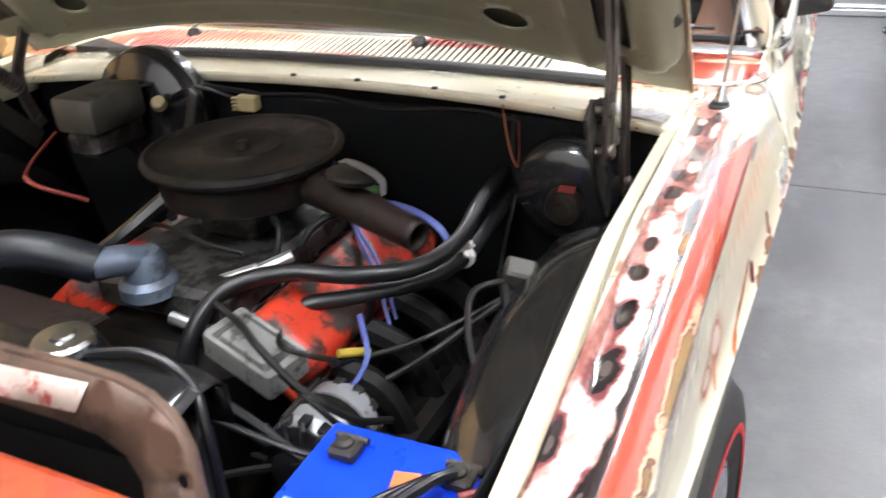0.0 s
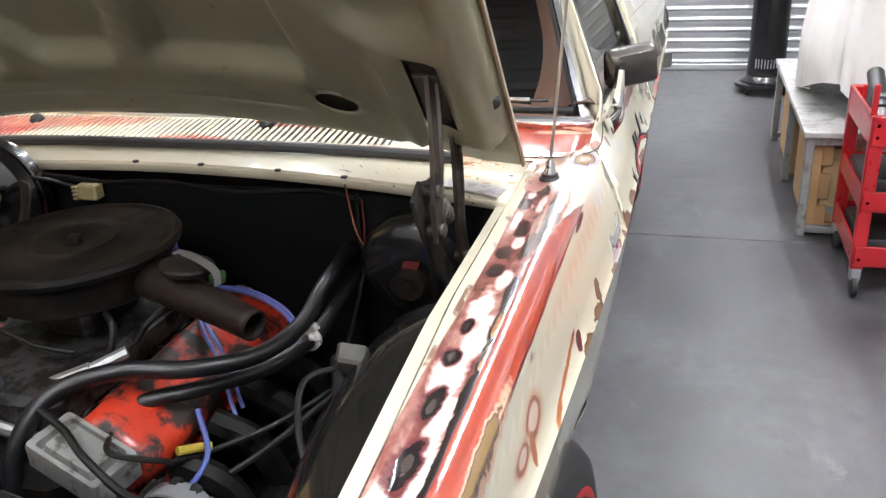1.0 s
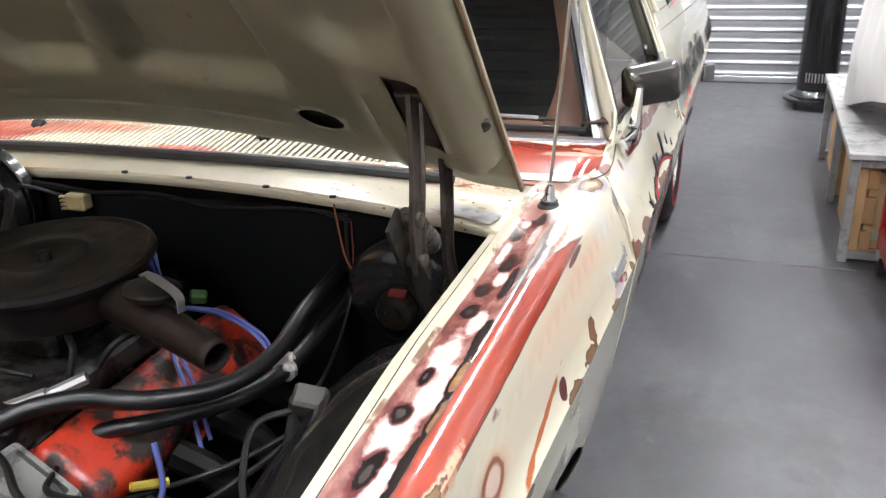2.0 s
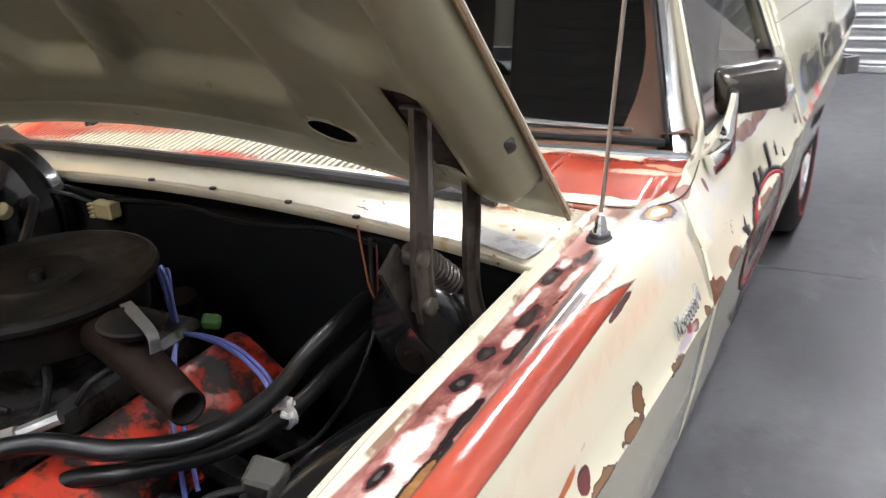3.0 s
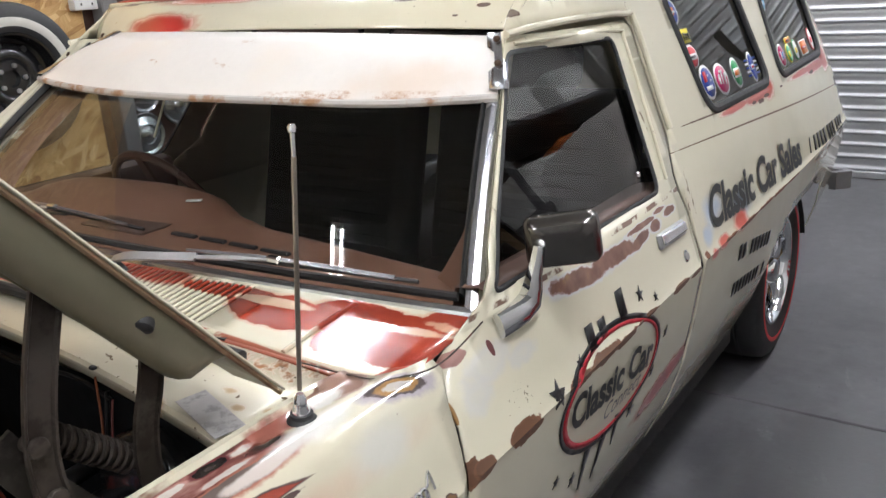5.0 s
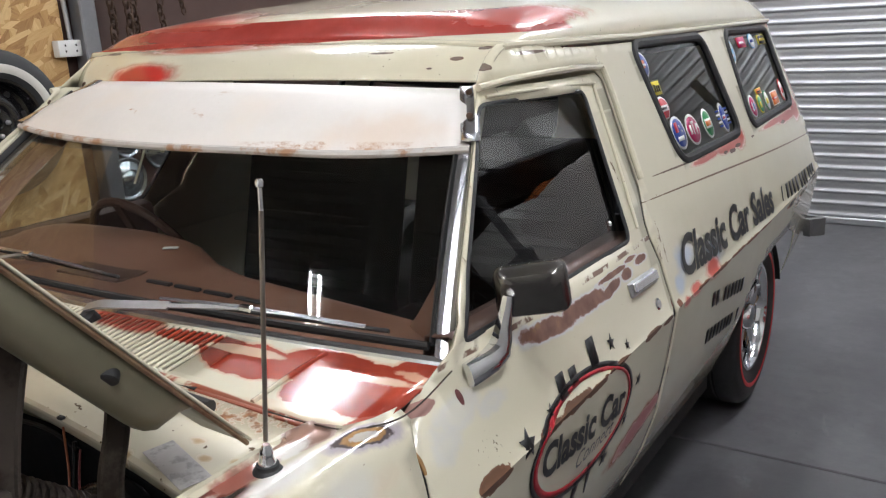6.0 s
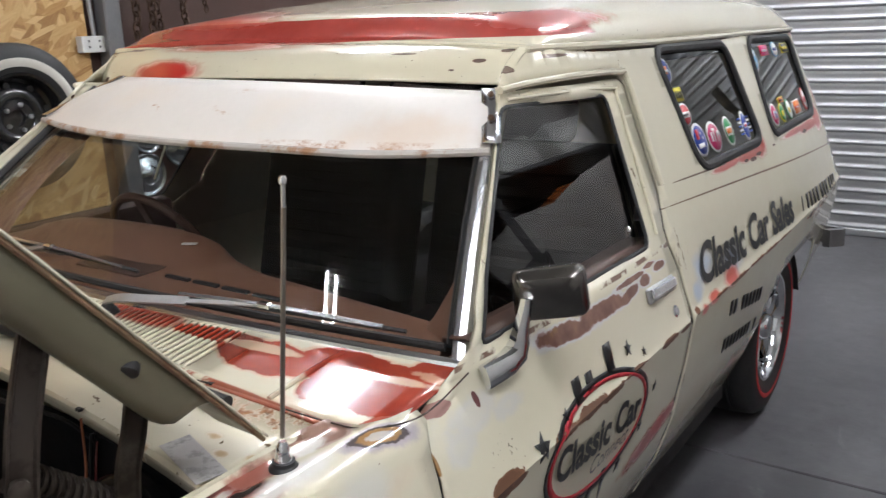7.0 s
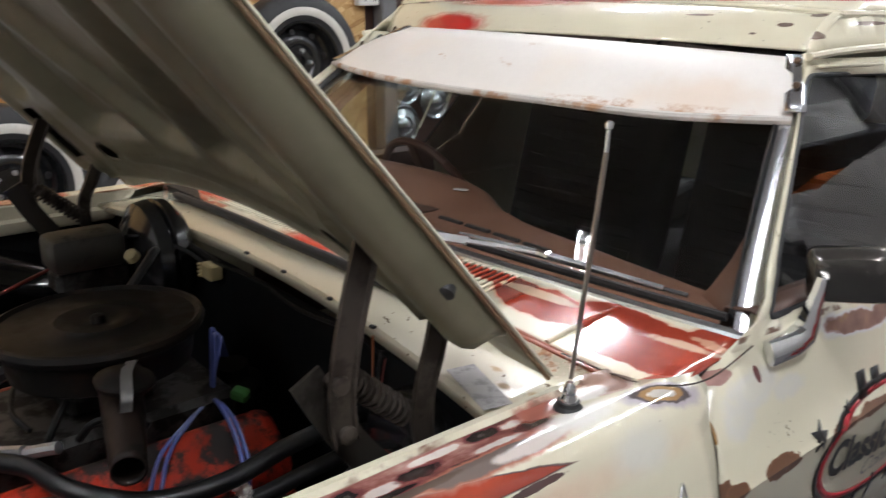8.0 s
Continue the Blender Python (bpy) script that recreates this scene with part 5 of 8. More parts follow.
for s in (1, -1):
    p = hood_at(s * 0.742, 0.222, -0.006)
    nn = Vector((0.55 * s, -math.sin(HOOD_A), -math.cos(HOOD_A)))
    part("rubber_stop", lathe(bmesh.new(), p, nn, [(0, 0.020), (0.010, 0.022), (0.016, 0.012), (0.030, 0.012), (0.032, 0.009)], 14), mat_rubber, bonnet)
    part("hinge_pad", box(bmesh.new(), hood_at(s * 0.662, 0.245, -0.022), (0.055, 0.17, 0.012), Euler((-HOOD_A, 0, 0)).to_matrix(), 0.003), mat_hinge, bonnet)
# hem along the rear corners
for s in (1, -1):
    bm = tube(bmesh.new(), [hood_at(s * 0.768, u, -0.004) for u in (0.0, 0.2, 0.5, 0.8, 1.1, 1.24)], 0.0035, 6, 4)
    part("hem", bm, mat_hem, bonnet, "rusty folded hem")

# hinges
def channel(bm, pts, w, d, across, n=8):
    """A pressed channel bent along points: a flat web with a lip on either edge."""
    line, rings = curve_pts(pts, n), []
    for i, c in enumerate(line):
        t = (line[min(i + 1, len(line) - 1)] - line[max(i - 1, 0)]).normalized()
        a = Vector(across)
        a = (a - t * t.dot(a)).normalized() * w / 2
        b = t.cross(a).normalized()
        b = b if b.x > 0 else -b
        rings.append([c + a * k + b * h for k, h in ((-1, 0), (-1, d), (-0.82, d), (-0.70, 0.4 * d), (0.70, 0.4 * d), (0.82, d), (1, d), (1, 0))])
    return skin(bm, rings, True, True, True)


for s in (1, -1):
    hinge = tagged(new("bonnet_hinge"), "dull steel bonnet hinge with coil spring", kind="")
    hinge.parent = van
    x = s * 0.682
    part("arm", channel(bmesh.new(), [(s * 0.668, 0.207, 1.165), (s * 0.676, 0.186, 1.115), (x, 0.167, 1.06), (x, 0.156, 1.0), (x, 0.155, 0.955), (x, 0.160, 0.925)], 0.035, 0.008, (0.12 * s, 1, 0)), mat_hinge, hinge)
    part("arm", channel(bmesh.new(), [(s * 0.668, 0.318, 1.050), (s * 0.676, 0.300, 1.005), (x, 0.279, 0.955), (x, 0.276, 0.90), (x, 0.292, 0.845), (x, 0.305, 0.815)], 0.030, 0.008, (0.12 * s, 1, 0)), mat_hinge, hinge)
    b = s * 0.664
    part("base_bracket", bar(bmesh.new(), [(b, 0.118, 1.015), (b, 0.150, 0.955), (b, 0.190, 0.893), (b, 0.235, 0.84), (b, 0.275, 0.795)], 0.044, 0.006, (0, 1, 0.55), 6), mat_hinge_light, hinge)
    for y, z in ((0.158, 0.938), (0.150, 1.005), (0.298, 0.832)):
        part("pivot", lathe(bmesh.new(), (x - s * 0.014, y, z), (s, 0, 0), [(0, 0.010), (0.022, 0.010), (0.023, 0.0125), (0.027, 0.0115), (0.029, 0.007)], 14), mat_hinge, hinge)
    ax = (Vector((0, 0.262, 0.922)) - Vector((0, 0.172, 1.0)))
    up = Vector((0, -ax.z, ax.y)).normalized()
    coil = [Vector((s * 0.664, 0.172, 1.0)) + ax * (q / 66.0) + 0.0165 * (math.cos(q) * up + math.sin(q) * Vector((1, 0, 0))) for q in [0.6 * k for k in range(111)]]
    part("spring", tube(bmesh.new(), coil, 0.0032, 5, 1), mat_hinge, hinge)
    part("rod", rod(bmesh.new(), (s * 0.664, 0.165, 1.006), (s * 0.664, 0.268, 0.917), 0.0115), mat_hinge, hinge)
    part("pad", box(bmesh.new(), (s * 0.662, 0.258, 1.112), (0.044, 0.15, 0.008), Euler((-HOOD_A, 0, 0)).to_matrix(), 0.002), mat_hinge, hinge)


# ---- inside the cab ----
mat_dash = simple("brown_vinyl", (0.20, 0.095, 0.060), 0.45, 0, 0.12, 6.0, 90.0, 0.15)
mat_dash_dark = simple("dark_brown_vinyl", (0.075, 0.038, 0.026), 0.5, 0, 0.12, 6.0, 90.0, 0.15)
mat_seat = grimy("black_seat_cloth", (0.010, 0.0085, 0.0085), (0.006, 0.005, 0.005), 0.8, spec=0.12)
mat_head = simple("dark_headlining", (0.016, 0.014, 0.013), 0.8, 0, 0.15, 7.0, 90.0)


def dash_z(x, y):
    z = 0.972 - 0.028 * (x / 0.8) ** 2
    hump = max(0.0, 1 - ((x + 0.33) / 0.40) ** 4) * min(1.0, max(0.0, (y - 0.84) / 0.12))
    return z + 0.048 * hump


def dash_end(x):
    """Length at which the dash top ends: shallow on the passenger's side."""
    return lerp(x, [(-0.8, 1.03), (0.0, 1.02), (0.12, 0.985), (0.22, 0.95), (0.5, 0.925), (0.8, 0.91)])


rows = []
for v, drop in ((0.0, 0), (0.15, 0), (0.3, 0), (0.45, 0), (0.6, 0), (0.75, 0), (0.87, 0), (0.95, 0.002), (1.0, 0.010), (1.03, 0.03), (1.03, 0.20)):
    row = []
    for x in [-0.80 + 1.6 * k / 40 for k in range(41)]:
        y0 = ws_low(x).y + 0.03
        y = y0 + (dash_end(x) - y0) * v
        row.append((x, y, dash_z(x, y) - drop))
    rows.append(row)
dash = part("dashboard", skin(bmesh.new(), rows, False), mat_dash, van, "brown vinyl dashboard with demister slots", thick=0.02)
for x0, n in ((0.10, 4), (-0.62, 4)):
    for k in range(n):
        x = x0 + k * 0.085
        part("demister_slot", box(bmesh.new(), (x, 0.815 + 0.03 * abs(x), dash_z(x, 0.8) + 0.002), (0.075, 0.014, 0.008), bevel=0.003), mat_plastic, dash, "black demister slot")
part("speaker_grille", box(bmesh.new(), (-0.10, 0.835, dash_z(0, 0.8) + 0.001), (0.22, 0.11, 0.006), bevel=0.002), mat_dash_dark, dash)
part("paper_scrap", box(bmesh.new(), (-0.02, 0.95, dash_z(-0.02, 0.95) + 0.003), (0.035, 0.012, 0.003), Euler((0, 0, 0.5)).to_matrix()), mat_white, dash, "small scrap of white paper")
part("fascia", box(bmesh.new(), (0, 0.90, 0.76), (1.55, 0.04, 0.22), bevel=0.02), mat_dash_dark, dash)
# steering wheel on the right-hand side
wc = Vector((-0.37, 1.15, 0.885))
ax = Vector((0, 0.90, 0.43)).normalized()
wheel = part("steering_wheel", tube(bmesh.new(), ring_pts(wc, ax, 0.195, 28) + ring_pts(wc, ax, 0.195, 28)[:1], 0.012, 8, 2), mat_dash_dark, van, "thin dark brown steering wheel rim")
part("hub", lathe(bmesh.new(), wc - ax * 0.02, ax, [(0, 0.06), (0.02, 0.055), (0.035, 0.03)], 20), mat_dash_dark, wheel)
for q in (0.3, math.pi - 0.3, math.pi * 1.5):
    a = Vector((math.cos(q), 0, 0)) + ax.cross(Vector((1, 0, 0))) * math.sin(q)
    part("spoke", bar(bmesh.new(), [wc + a * 0.04, wc + a * 0.12, wc + a * 0.19], 0.028, 0.008, ax.cross(a), 3), mat_dash_dark, wheel)
part("column", rod(bmesh.new(), wc - ax * 0.0, wc - Vector((0, 0.9, 0.43)) * -0.0 + Vector((0, -0.12, -0.06)), 0.035), mat_dash_dark, wheel)
# seats: a split bench with ribbed backs
for x, w in ((0.36, 0.62), (-0.36, 0.62)):
    bm = box(bmesh.new(), (x, 1.60, 0.55), (w, 0.52, 0.20), bevel=0.06, seg=3)
    seat = part("front_seat", bm, mat_seat, van, "black cloth seat with ribbed backrest")
    tilt = Euler((radians(-14), 0, 0)).to_matrix()
    part("backrest", box(bmesh.new(), (x, 1.84, 0.86), (w, 0.15, 0.56), tilt, 0.05, 3), mat_seat, seat)
    for k in range(7):
        p = Vector((x, 1.735 + 0.018 * k * 1.0, 0.66 + 0.066 * k))
        part("rib", tube(bmesh.new(), [p + Vector((-w * 0.42, 0, 0)), p + Vector((0, -0.012, 0)), p + Vector((w * 0.42, 0, 0))], 0.028, 8, 4), mat_seat, seat)
    part("headrest", box(bmesh.new(), (x, 1.90, 1.20), (0.26, 0.09, 0.14), tilt, 0.035, 3), mat_seat, seat)
rows = [[(x, y, 1.345 + 0.045 * (1 - (x / 0.68) ** 2) - (0.0 if y > 1.3 else 0.02)) for x in [-0.66 + 1.32 * k / 12 for k in range(13)]] for y in (1.20, 1.5, 2.0, 2.8, 3.5)]
part("headlining", skin(bmesh.new(), rows, False), mat_head, van, "dark cloth headlining", thick=0.004)
part("load_floor", box(bmesh.new(), (0, 2.75, 0.50), (1.30, 1.6, 0.03)), mat_head, van, "dark load floor")
mirror_in = part("interior_mirror", box(bmesh.new(), (0.0, 1.10, 1.275), (0.21, 0.03, 0.055), bevel=0.012, seg=2), mat_plastic, van, "black interior mirror")
part("stem", rod(bmesh.new(), (0, 1.12, 1.29), (0, 1.14, 1.345), 0.006), mat_plastic, mirror_in)
for s in (1, -1):
    # brown trim inside the windscreen pillars and door tops
    rows = []
    for k in range(11):
        t = k / 10
        a = ws_at(s * 0.965, t) + Vector((0, 0.035, -0.02))
        rows.append([a, a + Vector((-s * (0.045 + 0.085 * max(0.0, 1.0 - t * 2.2) ** 2), 0.05, -0.01)), a + Vector((-s * 0.022, 0.030, -0.006))])
    part("pillar_trim", skin(bmesh.new(), rows, False), mat_dash, van, "brown pillar trim", thick=0.004)
    rows = [[(s * (side_x(y, 0.98) - dx), y, z - (0.048 if s < 0 else 0.0)) for y in (0.78, 1.0, 1.25, 1.5)] for dx, z in ((0.012, 0.985), (0.03, 0.992), (0.075, 0.985), (0.085, 0.92), (0.085, 0.5))]
    part("door_trim", skin(bmesh.new(), rows, False), mat_dash_dark, van, "dark brown door trim", thick=0.004)
part("lock_knob", lathe(bmesh.new(), on_side(1, -0.03)(1.42, 1.005), (0, 0, 1), [(0, 0.004), (0.012, 0.004), (0.016, 0.007), (0.024, 0.007), (0.027, 0.003)], 10), mat_chrome, left_door)

# ---- outside fittings ----
# wipers: an arm with a joint, and a blade in its holder
def wiper(pivot, joint, tip):
    pivot, joint, tip = Vector(pivot), Vector(joint), Vector(tip)
    root = part("wiper", lathe(bmesh.new(), pivot - Vector((0, 0, 0.02)), (0, -0.5, 0.85), [(0, 0.018), (0.02, 0.016), (0.026, 0.009)], 14), mat_rubber, van, "bright metal windscreen wiper")
    up = Vector((0, -0.6, 0.8))
    d = (joint - pivot)
    part("arm", bar(bmesh.new(), [pivot + up * 0.014, pivot + d * 0.12 + up * 0.024, pivot + d * 0.3 + up * 0.022, pivot + d * 0.55 + up * 0.018], 0.017, 0.005, (0, 0.8, 0.6), 5), mat_alloy, root)
    part("arm_tip", bar(bmesh.new(), [pivot + d * 0.5 + up * 0.019, pivot + d * 0.75 + up * 0.015, joint + up * 0.012], 0.008, 0.004, (0, 0.8, 0.6), 5), mat_alloy, root)
    part("joint", box(bmesh.new(), joint + up * 0.010, (0.028, 0.014, 0.012), bevel=0.003), mat_chrome, root)
    e = (tip - joint)
    a = joint - e * 0.72
    part("blade_holder", bar(bmesh.new(), [a + up * 0.003, joint + up * 0.012, joint + e * 0.85 + up * 0.003], 0.006, 0.004, (0, 0.8, 0.6), 6), mat_strip, root)
    part("blade", bar(bmesh.new(), [a - up * 0.002, joint - up * 0.001, tip - up * 0.001], 0.005, 0.006, (0, 0.8, 0.6), 6), mat_rubber, root, "black rubber blade")


wiper((0.165, 0.615, 0.985), (0.505, 0.688, 1.012), (0.762, 0.735, 1.003))
wiper((-0.46, 0.635, 0.975), (-0.145, 0.695, 1.035), (0.115, 0.715, 1.018))

# aerial on the fender
aerial = part("aerial", lathe(bmesh.new(), (0.818, 0.405, 0.940), (0.05, 0.0, 1), [(0, 0.019), (0.005, 0.019), (0.009, 0.015), (0.014, 0.0145)], 20), mat_rubber, van, "telescopic chrome radio aerial")
part("ferrule", lathe(bmesh.new(), (0.8185, 0.405, 0.954), (0.06, 0.0, 1), [(0, 0.0115), (0.005, 0.0112), (0.010, 0.009), (0.013, 0.0092), (0.020, 0.0075), (0.026, 0.0045)], 20), mat_chrome, aerial)
part("mast", rod(bmesh.new(), (0.8205, 0.405, 0.985), (0.848, 0.414, 1.272), 0.0030, seg=10), mat_mast, aerial, "dull metal mast")
part("tip", lathe(bmesh.new(), (0.848, 0.414, 1.272), (0.05, 0.02, 1), [(0, 0.0026), (0.026, 0.0026), (0.027, 0.0046), (0.032, 0.0052), (0.036, 0.003)], 10), mat_chrome, aerial)

# door mirror
def mirror_stalk():
    """Wedge-shaped foot on the door that turns up into a tapering stalk."""
    rows = []
    for c, w, h in (((0.889, 0.763, 0.941), 0.019, 0.007), ((0.893, 0.790, 0.943), 0.019, 0.010), ((0.897, 0.820, 0.945), 0.019, 0.012), ((0.899, 0.845, 0.953), 0.020, 0.012), ((0.900, 0.853, 0.972), 0.019, 0.010), ((0.901, 0.857, 0.994), 0.0145, 0.008), ((0.903, 0.864, 1.016), 0.0115, 0.007), ((0.904, 0.870, 1.038), 0.0095, 0.006)):
        rows.append((Vector(c), w, h))
    rings = []
    for i, (c, w, h) in enumerate(rows):
        d = (rows[min(i + 1, len(rows) - 1)][0] - rows[max(i - 1, 0)][0]).normalized()
        a = Vector((0.95, 0, 0.3))
        a = (a - d * d.dot(a)).normalized()
        b = d.cross(a)
        rings.append([c + a * h * p + b * w * q for p, q in ((-1.1, -1), (0.3, -1), (0.8, -0.7), (1, 0), (0.8, 0.7), (0.3, 1), (-1.1, 1))])
    return skin(bmesh.new(), rings, True, True, True)


mirror = part("door_mirror", mirror_stalk(), mat_chrome, van, "chrome door mirror on a bent stalk", sharp=35)
mc = Vector((0.918, 0.920, 1.038))
turn = Euler((radians(6), radians(-6), radians(27))).to_matrix()
bm = bmesh.new()
rings = []
for d, k in ((-0.030, 0.55), (-0.027, 0.80), (-0.018, 0.93), (-0.004, 1.0), (0.010, 1.0), (0.013, 0.97)):
    loop = rounded([(-0.062 * k, -0.043 * k), (0.062 * k, -0.043 * k), (0.060 * k, 0.043 * k), (-0.060 * k, 0.043 * k)], 0.018, 4)
    rings.append([mc + turn @ Vector((a, d, b)) for a, b in loop])
skin(bm, rings, True, True, True)
head = part("head", bm, mat_mirror_back, mirror, "dull chrome mirror shell")
part("glass", box(bmesh.new(), mc + turn @ Vector((0, 0.016, 0)), (0.108, 0.003, 0.072), turn, 0.001), mat_chrome, head)

# door handle, lock and model badge
bm = bmesh.new()
c = on_side(1, 0.004)(1.445, 0.893)
tilt = Euler((radians(-2), radians(-18), 0)).to_matrix()
box(bm, c, (0.010, 0.150, 0.034), tilt, 0.004)
handle = part("door_handle", bm, mat_alloy, left_door, "worn metal flap door handle")
part("flap", box(bmesh.new(), c + Vector((0.007, 0, 0.004)), (0.008, 0.134, 0.022), tilt, 0.003), mat_strip, handle)
part("door_lock", lathe(bmesh.new(), on_side(1, -0.002)(1.498, 0.828), (1, 0, 0.3), [(0, 0.014), (0.004, 0.014), (0.007, 0.010), (0.007, 0.004)], 18), mat_chrome, left_door)
# flowing bright badge, drawn as a plain looping stroke
pts = [on_side(1, 0.004)(y, z) for y, z in ((0.397, 0.812), (0.402, 0.836), (0.406, 0.818), (0.416, 0.838), (0.408, 0.824), (0.420, 0.812))]
for k in range(60):
    t = k / 59
    pts.append(on_side(1, 0.004)(0.420 + 0.080 * t + 0.0045 * math.sin(t * 44), 0.820 + 0.008 * math.cos(t * 44) + 0.003 * t))
pts += [on_side(1, 0.004)(y, z) for y, z in ((0.508, 0.845), (0.511, 0.820))]
part("badge", tube(bmesh.new(), pts, 0.0026, 6, 2), mat_chrome, left_fender, "bright metal script badge")


# ---- wheels of the van ----
def road_wheel(c, s, steer, rim_mat):
    root = tagged(new("wheel"), "wide black tyre with red line on bright rim")
    root.parent = van
    m = Matrix.Translation(c) @ Euler((0, 0, radians(steer))).to_matrix().to_4x4()
    a = m.to_3x3() @ Vector((s, 0, 0))
    tyre = [(-0.11, 0.20), (-0.115, 0.25), (-0.108, 0.30), (-0.085, 0.329), (-0.04, 0.3345), (-0.036, 0.329), (-0.030, 0.329), (-0.026, 0.335), (0.026, 0.335), (0.030, 0.329), (0.036, 0.329), (0.04, 0.3345), (0.085, 0.329), (0.104, 0.312), (0.113, 0.285), (0.115, 0.255), (0.108, 0.225), (0.098, 0.20)]
    ty = part("tyre", lathe(bmesh.new(), c, a, tyre, 56, (False, False)), mat_rubber, root)
    part("red_line", lathe(bmesh.new(), c, a, [(0.1155, 0.247), (0.1168, 0.250), (0.1168, 0.260), (0.1160, 0.263)], 56, (False, False)), mat_redline, ty, "painted red sidewall line")
    rim = part("rim", lathe(bmesh.new(), c, a, [(0.098, 0.203), (0.104, 0.202), (0.104, 0.192), (0.090, 0.184), (0.060, 0.180), (0.048, 0.165), (0.040, 0.10), (0.046, 0.075), (0.066, 0.066)], 48, (False, True)), rim_mat, root, "polished rim")
    part("hub_cap", lathe(bmesh.new(), Vector(c) + a * 0.06, a, [(0, 0.052), (0.020, 0.050), (0.034, 0.040), (0.038, 0.02)], 24), mat_chrome, rim)
    for k in range(5):
        q = 2 * math.pi * k / 5 + 0.3
        d = m.to_3x3() @ Vector((0, math.cos(q), math.sin(q)))
        part("spoke", bar(bmesh.new(), [Vector(c) + a * 0.062 + d * 0.055, Vector(c) + a * 0.066 + d * 0.12, Vector(c) + a * 0.075 + d * 0.186], 0.052, 0.018, a.cross(d), 4), rim_mat, rim)
        part("wheel_nut", lathe(bmesh.new(), Vector(c) + a * 0.05 + d * 0.075, a, [(0, 0.010), (0.018, 0.010), (0.022, 0.006)], 6), mat_chrome, rim)
    return root


road_wheel((0.735, 2.85, 0.335), 1, 0, mat_chrome)
road_wheel((-0.735, 2.85, 0.335), -1, 0, mat_chrome)
road_wheel((0.798, -0.065, 0.335), 1, -5, mat_chrome)
road_wheel((-0.798, -0.065, 0.335), -1, -5, mat_chrome)
part("rear_axle", rod(bmesh.new(), (-0.68, 2.85, 0.335), (0.68, 2.85, 0.335), 0.05), mat_under, van)
for s in (1, -1):
    rows = [[(s * x, 2.82 + 0.47 * math.cos(q), 0.22 + 0.44 * math.sin(q)) for x in (0.58, 0.84)] for q in [math.pi * (k + 1.6) / 15.2 for k in range(13)]]
    part("rear_wheel_housing", skin(bmesh.new(), rows, False), mat_under, van, "dark rear wheel housing", thick=0.004)


# ---- engine bay ----
mat_engine_red = grimy("engine_red", (0.46, 0.034, 0.014), (0.018, 0.012, 0.010), 0.30, 0, 0.43, 19.0)
mat_cleaner = grimy("air_cleaner_black", (0.008, 0.007, 0.0065), (0.024, 0.017, 0.012), 0.42, 0, 0.48, 9.0, spec=0.18)
mat_snorkel = grimy("rusty_snorkel", (0.016, 0.010, 0.008), (0.007, 0.006, 0.005), 0.5, 0, 0.5, 12.0, spec=0.2)
mat_cast = grimy("cast_grey", (0.34, 0.35, 0.36), (0.08, 0.075, 0.07), 0.40, 0.5, 0.56, 22.0)
mat_block = grimy("oily_block", (0.007, 0.0065, 0.006), (0.026, 0.017, 0.012), 0.5, 0, 0.58, 10.0, spec=0.12)
mat_hose = simple("hose_rubber", (0.008, 0.0083, 0.009), 0.36, 0, 0.2, 9.0, 60.0, 0.08)
mat_hose_blue = simple("blue_black_hose", (0.009, 0.011, 0.016), 0.42, 0, 0.2, 9.0, 60.0, 0.08)
mat_lead = simple("blue_lead", (0.09, 0.12, 0.36), 0.4, 0, 0.1)
mat_battery = simple("battery_blue", (0.006, 0.045, 0.62), 0.3, 0, 0.06, 6.0, 60.0)
mat_sticker_orange = simple("orange_sticker", (0.80, 0.16, 0.05), 0.5)
mat_wire = grimy("black_wire", (0.008, 0.008, 0.008), (0.014, 0.012, 0.010), 0.45, spec=0.2)
mat_wire_red = simple("red_wire", (0.14, 0.018, 0.015), 0.45)
mat_wire_orange = simple("orange_wire", (0.26, 0.07, 0.02), 0.5)
mat_yellow = simple("yellow_plastic", (0.40, 0.30, 0.04), 0.45)
mat_plug = simple("ivory_plastic", (0.38, 0.31, 0.16), 0.5)
mat_green = simple("green_plastic", (0.06, 0.20, 0.05), 0.45)
mat_reservoir = grimy("clouded_reservoir", (0.034, 0.032, 0.027), (0.018, 0.016, 0.012), 0.4)
mat_manifold = grimy("oily_alloy", (0.060, 0.058, 0.056), (0.010, 0.008, 0.007), 0.42, 0.4, 0.43, 16.0, spec=0.3)
mat_box = grimy("dusty_alloy", (0.24, 0.24, 0.23), (0.08, 0.075, 0.07), 0.5, 0.3, 0.52, 26.0)
mat_clamp = grimy("bright_zinc_clamp", (0.80, 0.78, 0.74), (0.45, 0.40, 0.35), 0.3, 0.35, 0.56, 40.0)
mat_thermo = grimy("pale_blue_cast", (0.12, 0.15, 0.20), (0.03, 0.03, 0.03), 0.4, 0.4, 0.6)

EX = 0.07
engine = part("engine", box(bmesh.new(), (EX, 0.03, 0.56), (0.34, 0.56, 0.30), bevel=0.03), mat_block, van, "oily vee engine with red valve covers")
bm = bmesh.new()
box(bm, (EX, 0.03, 0.755), (0.26, 0.44, 0.06), bevel=0.012)
manifold = part("intake_manifold", bm, mat_manifold, engine, "dull grey cast manifold under oil")
for k in range(4):
    for s in (1, -1):
        part("runner", tube(bmesh.new(), [(EX, -0.12 + k * 0.09, 0.765), (EX + s * 0.06, -0.12 + k * 0.09, 0.755), (EX + s * 0.12, -0.12 + k * 0.09, 0.715)], 0.022, 8, 4), mat_manifold, manifold)
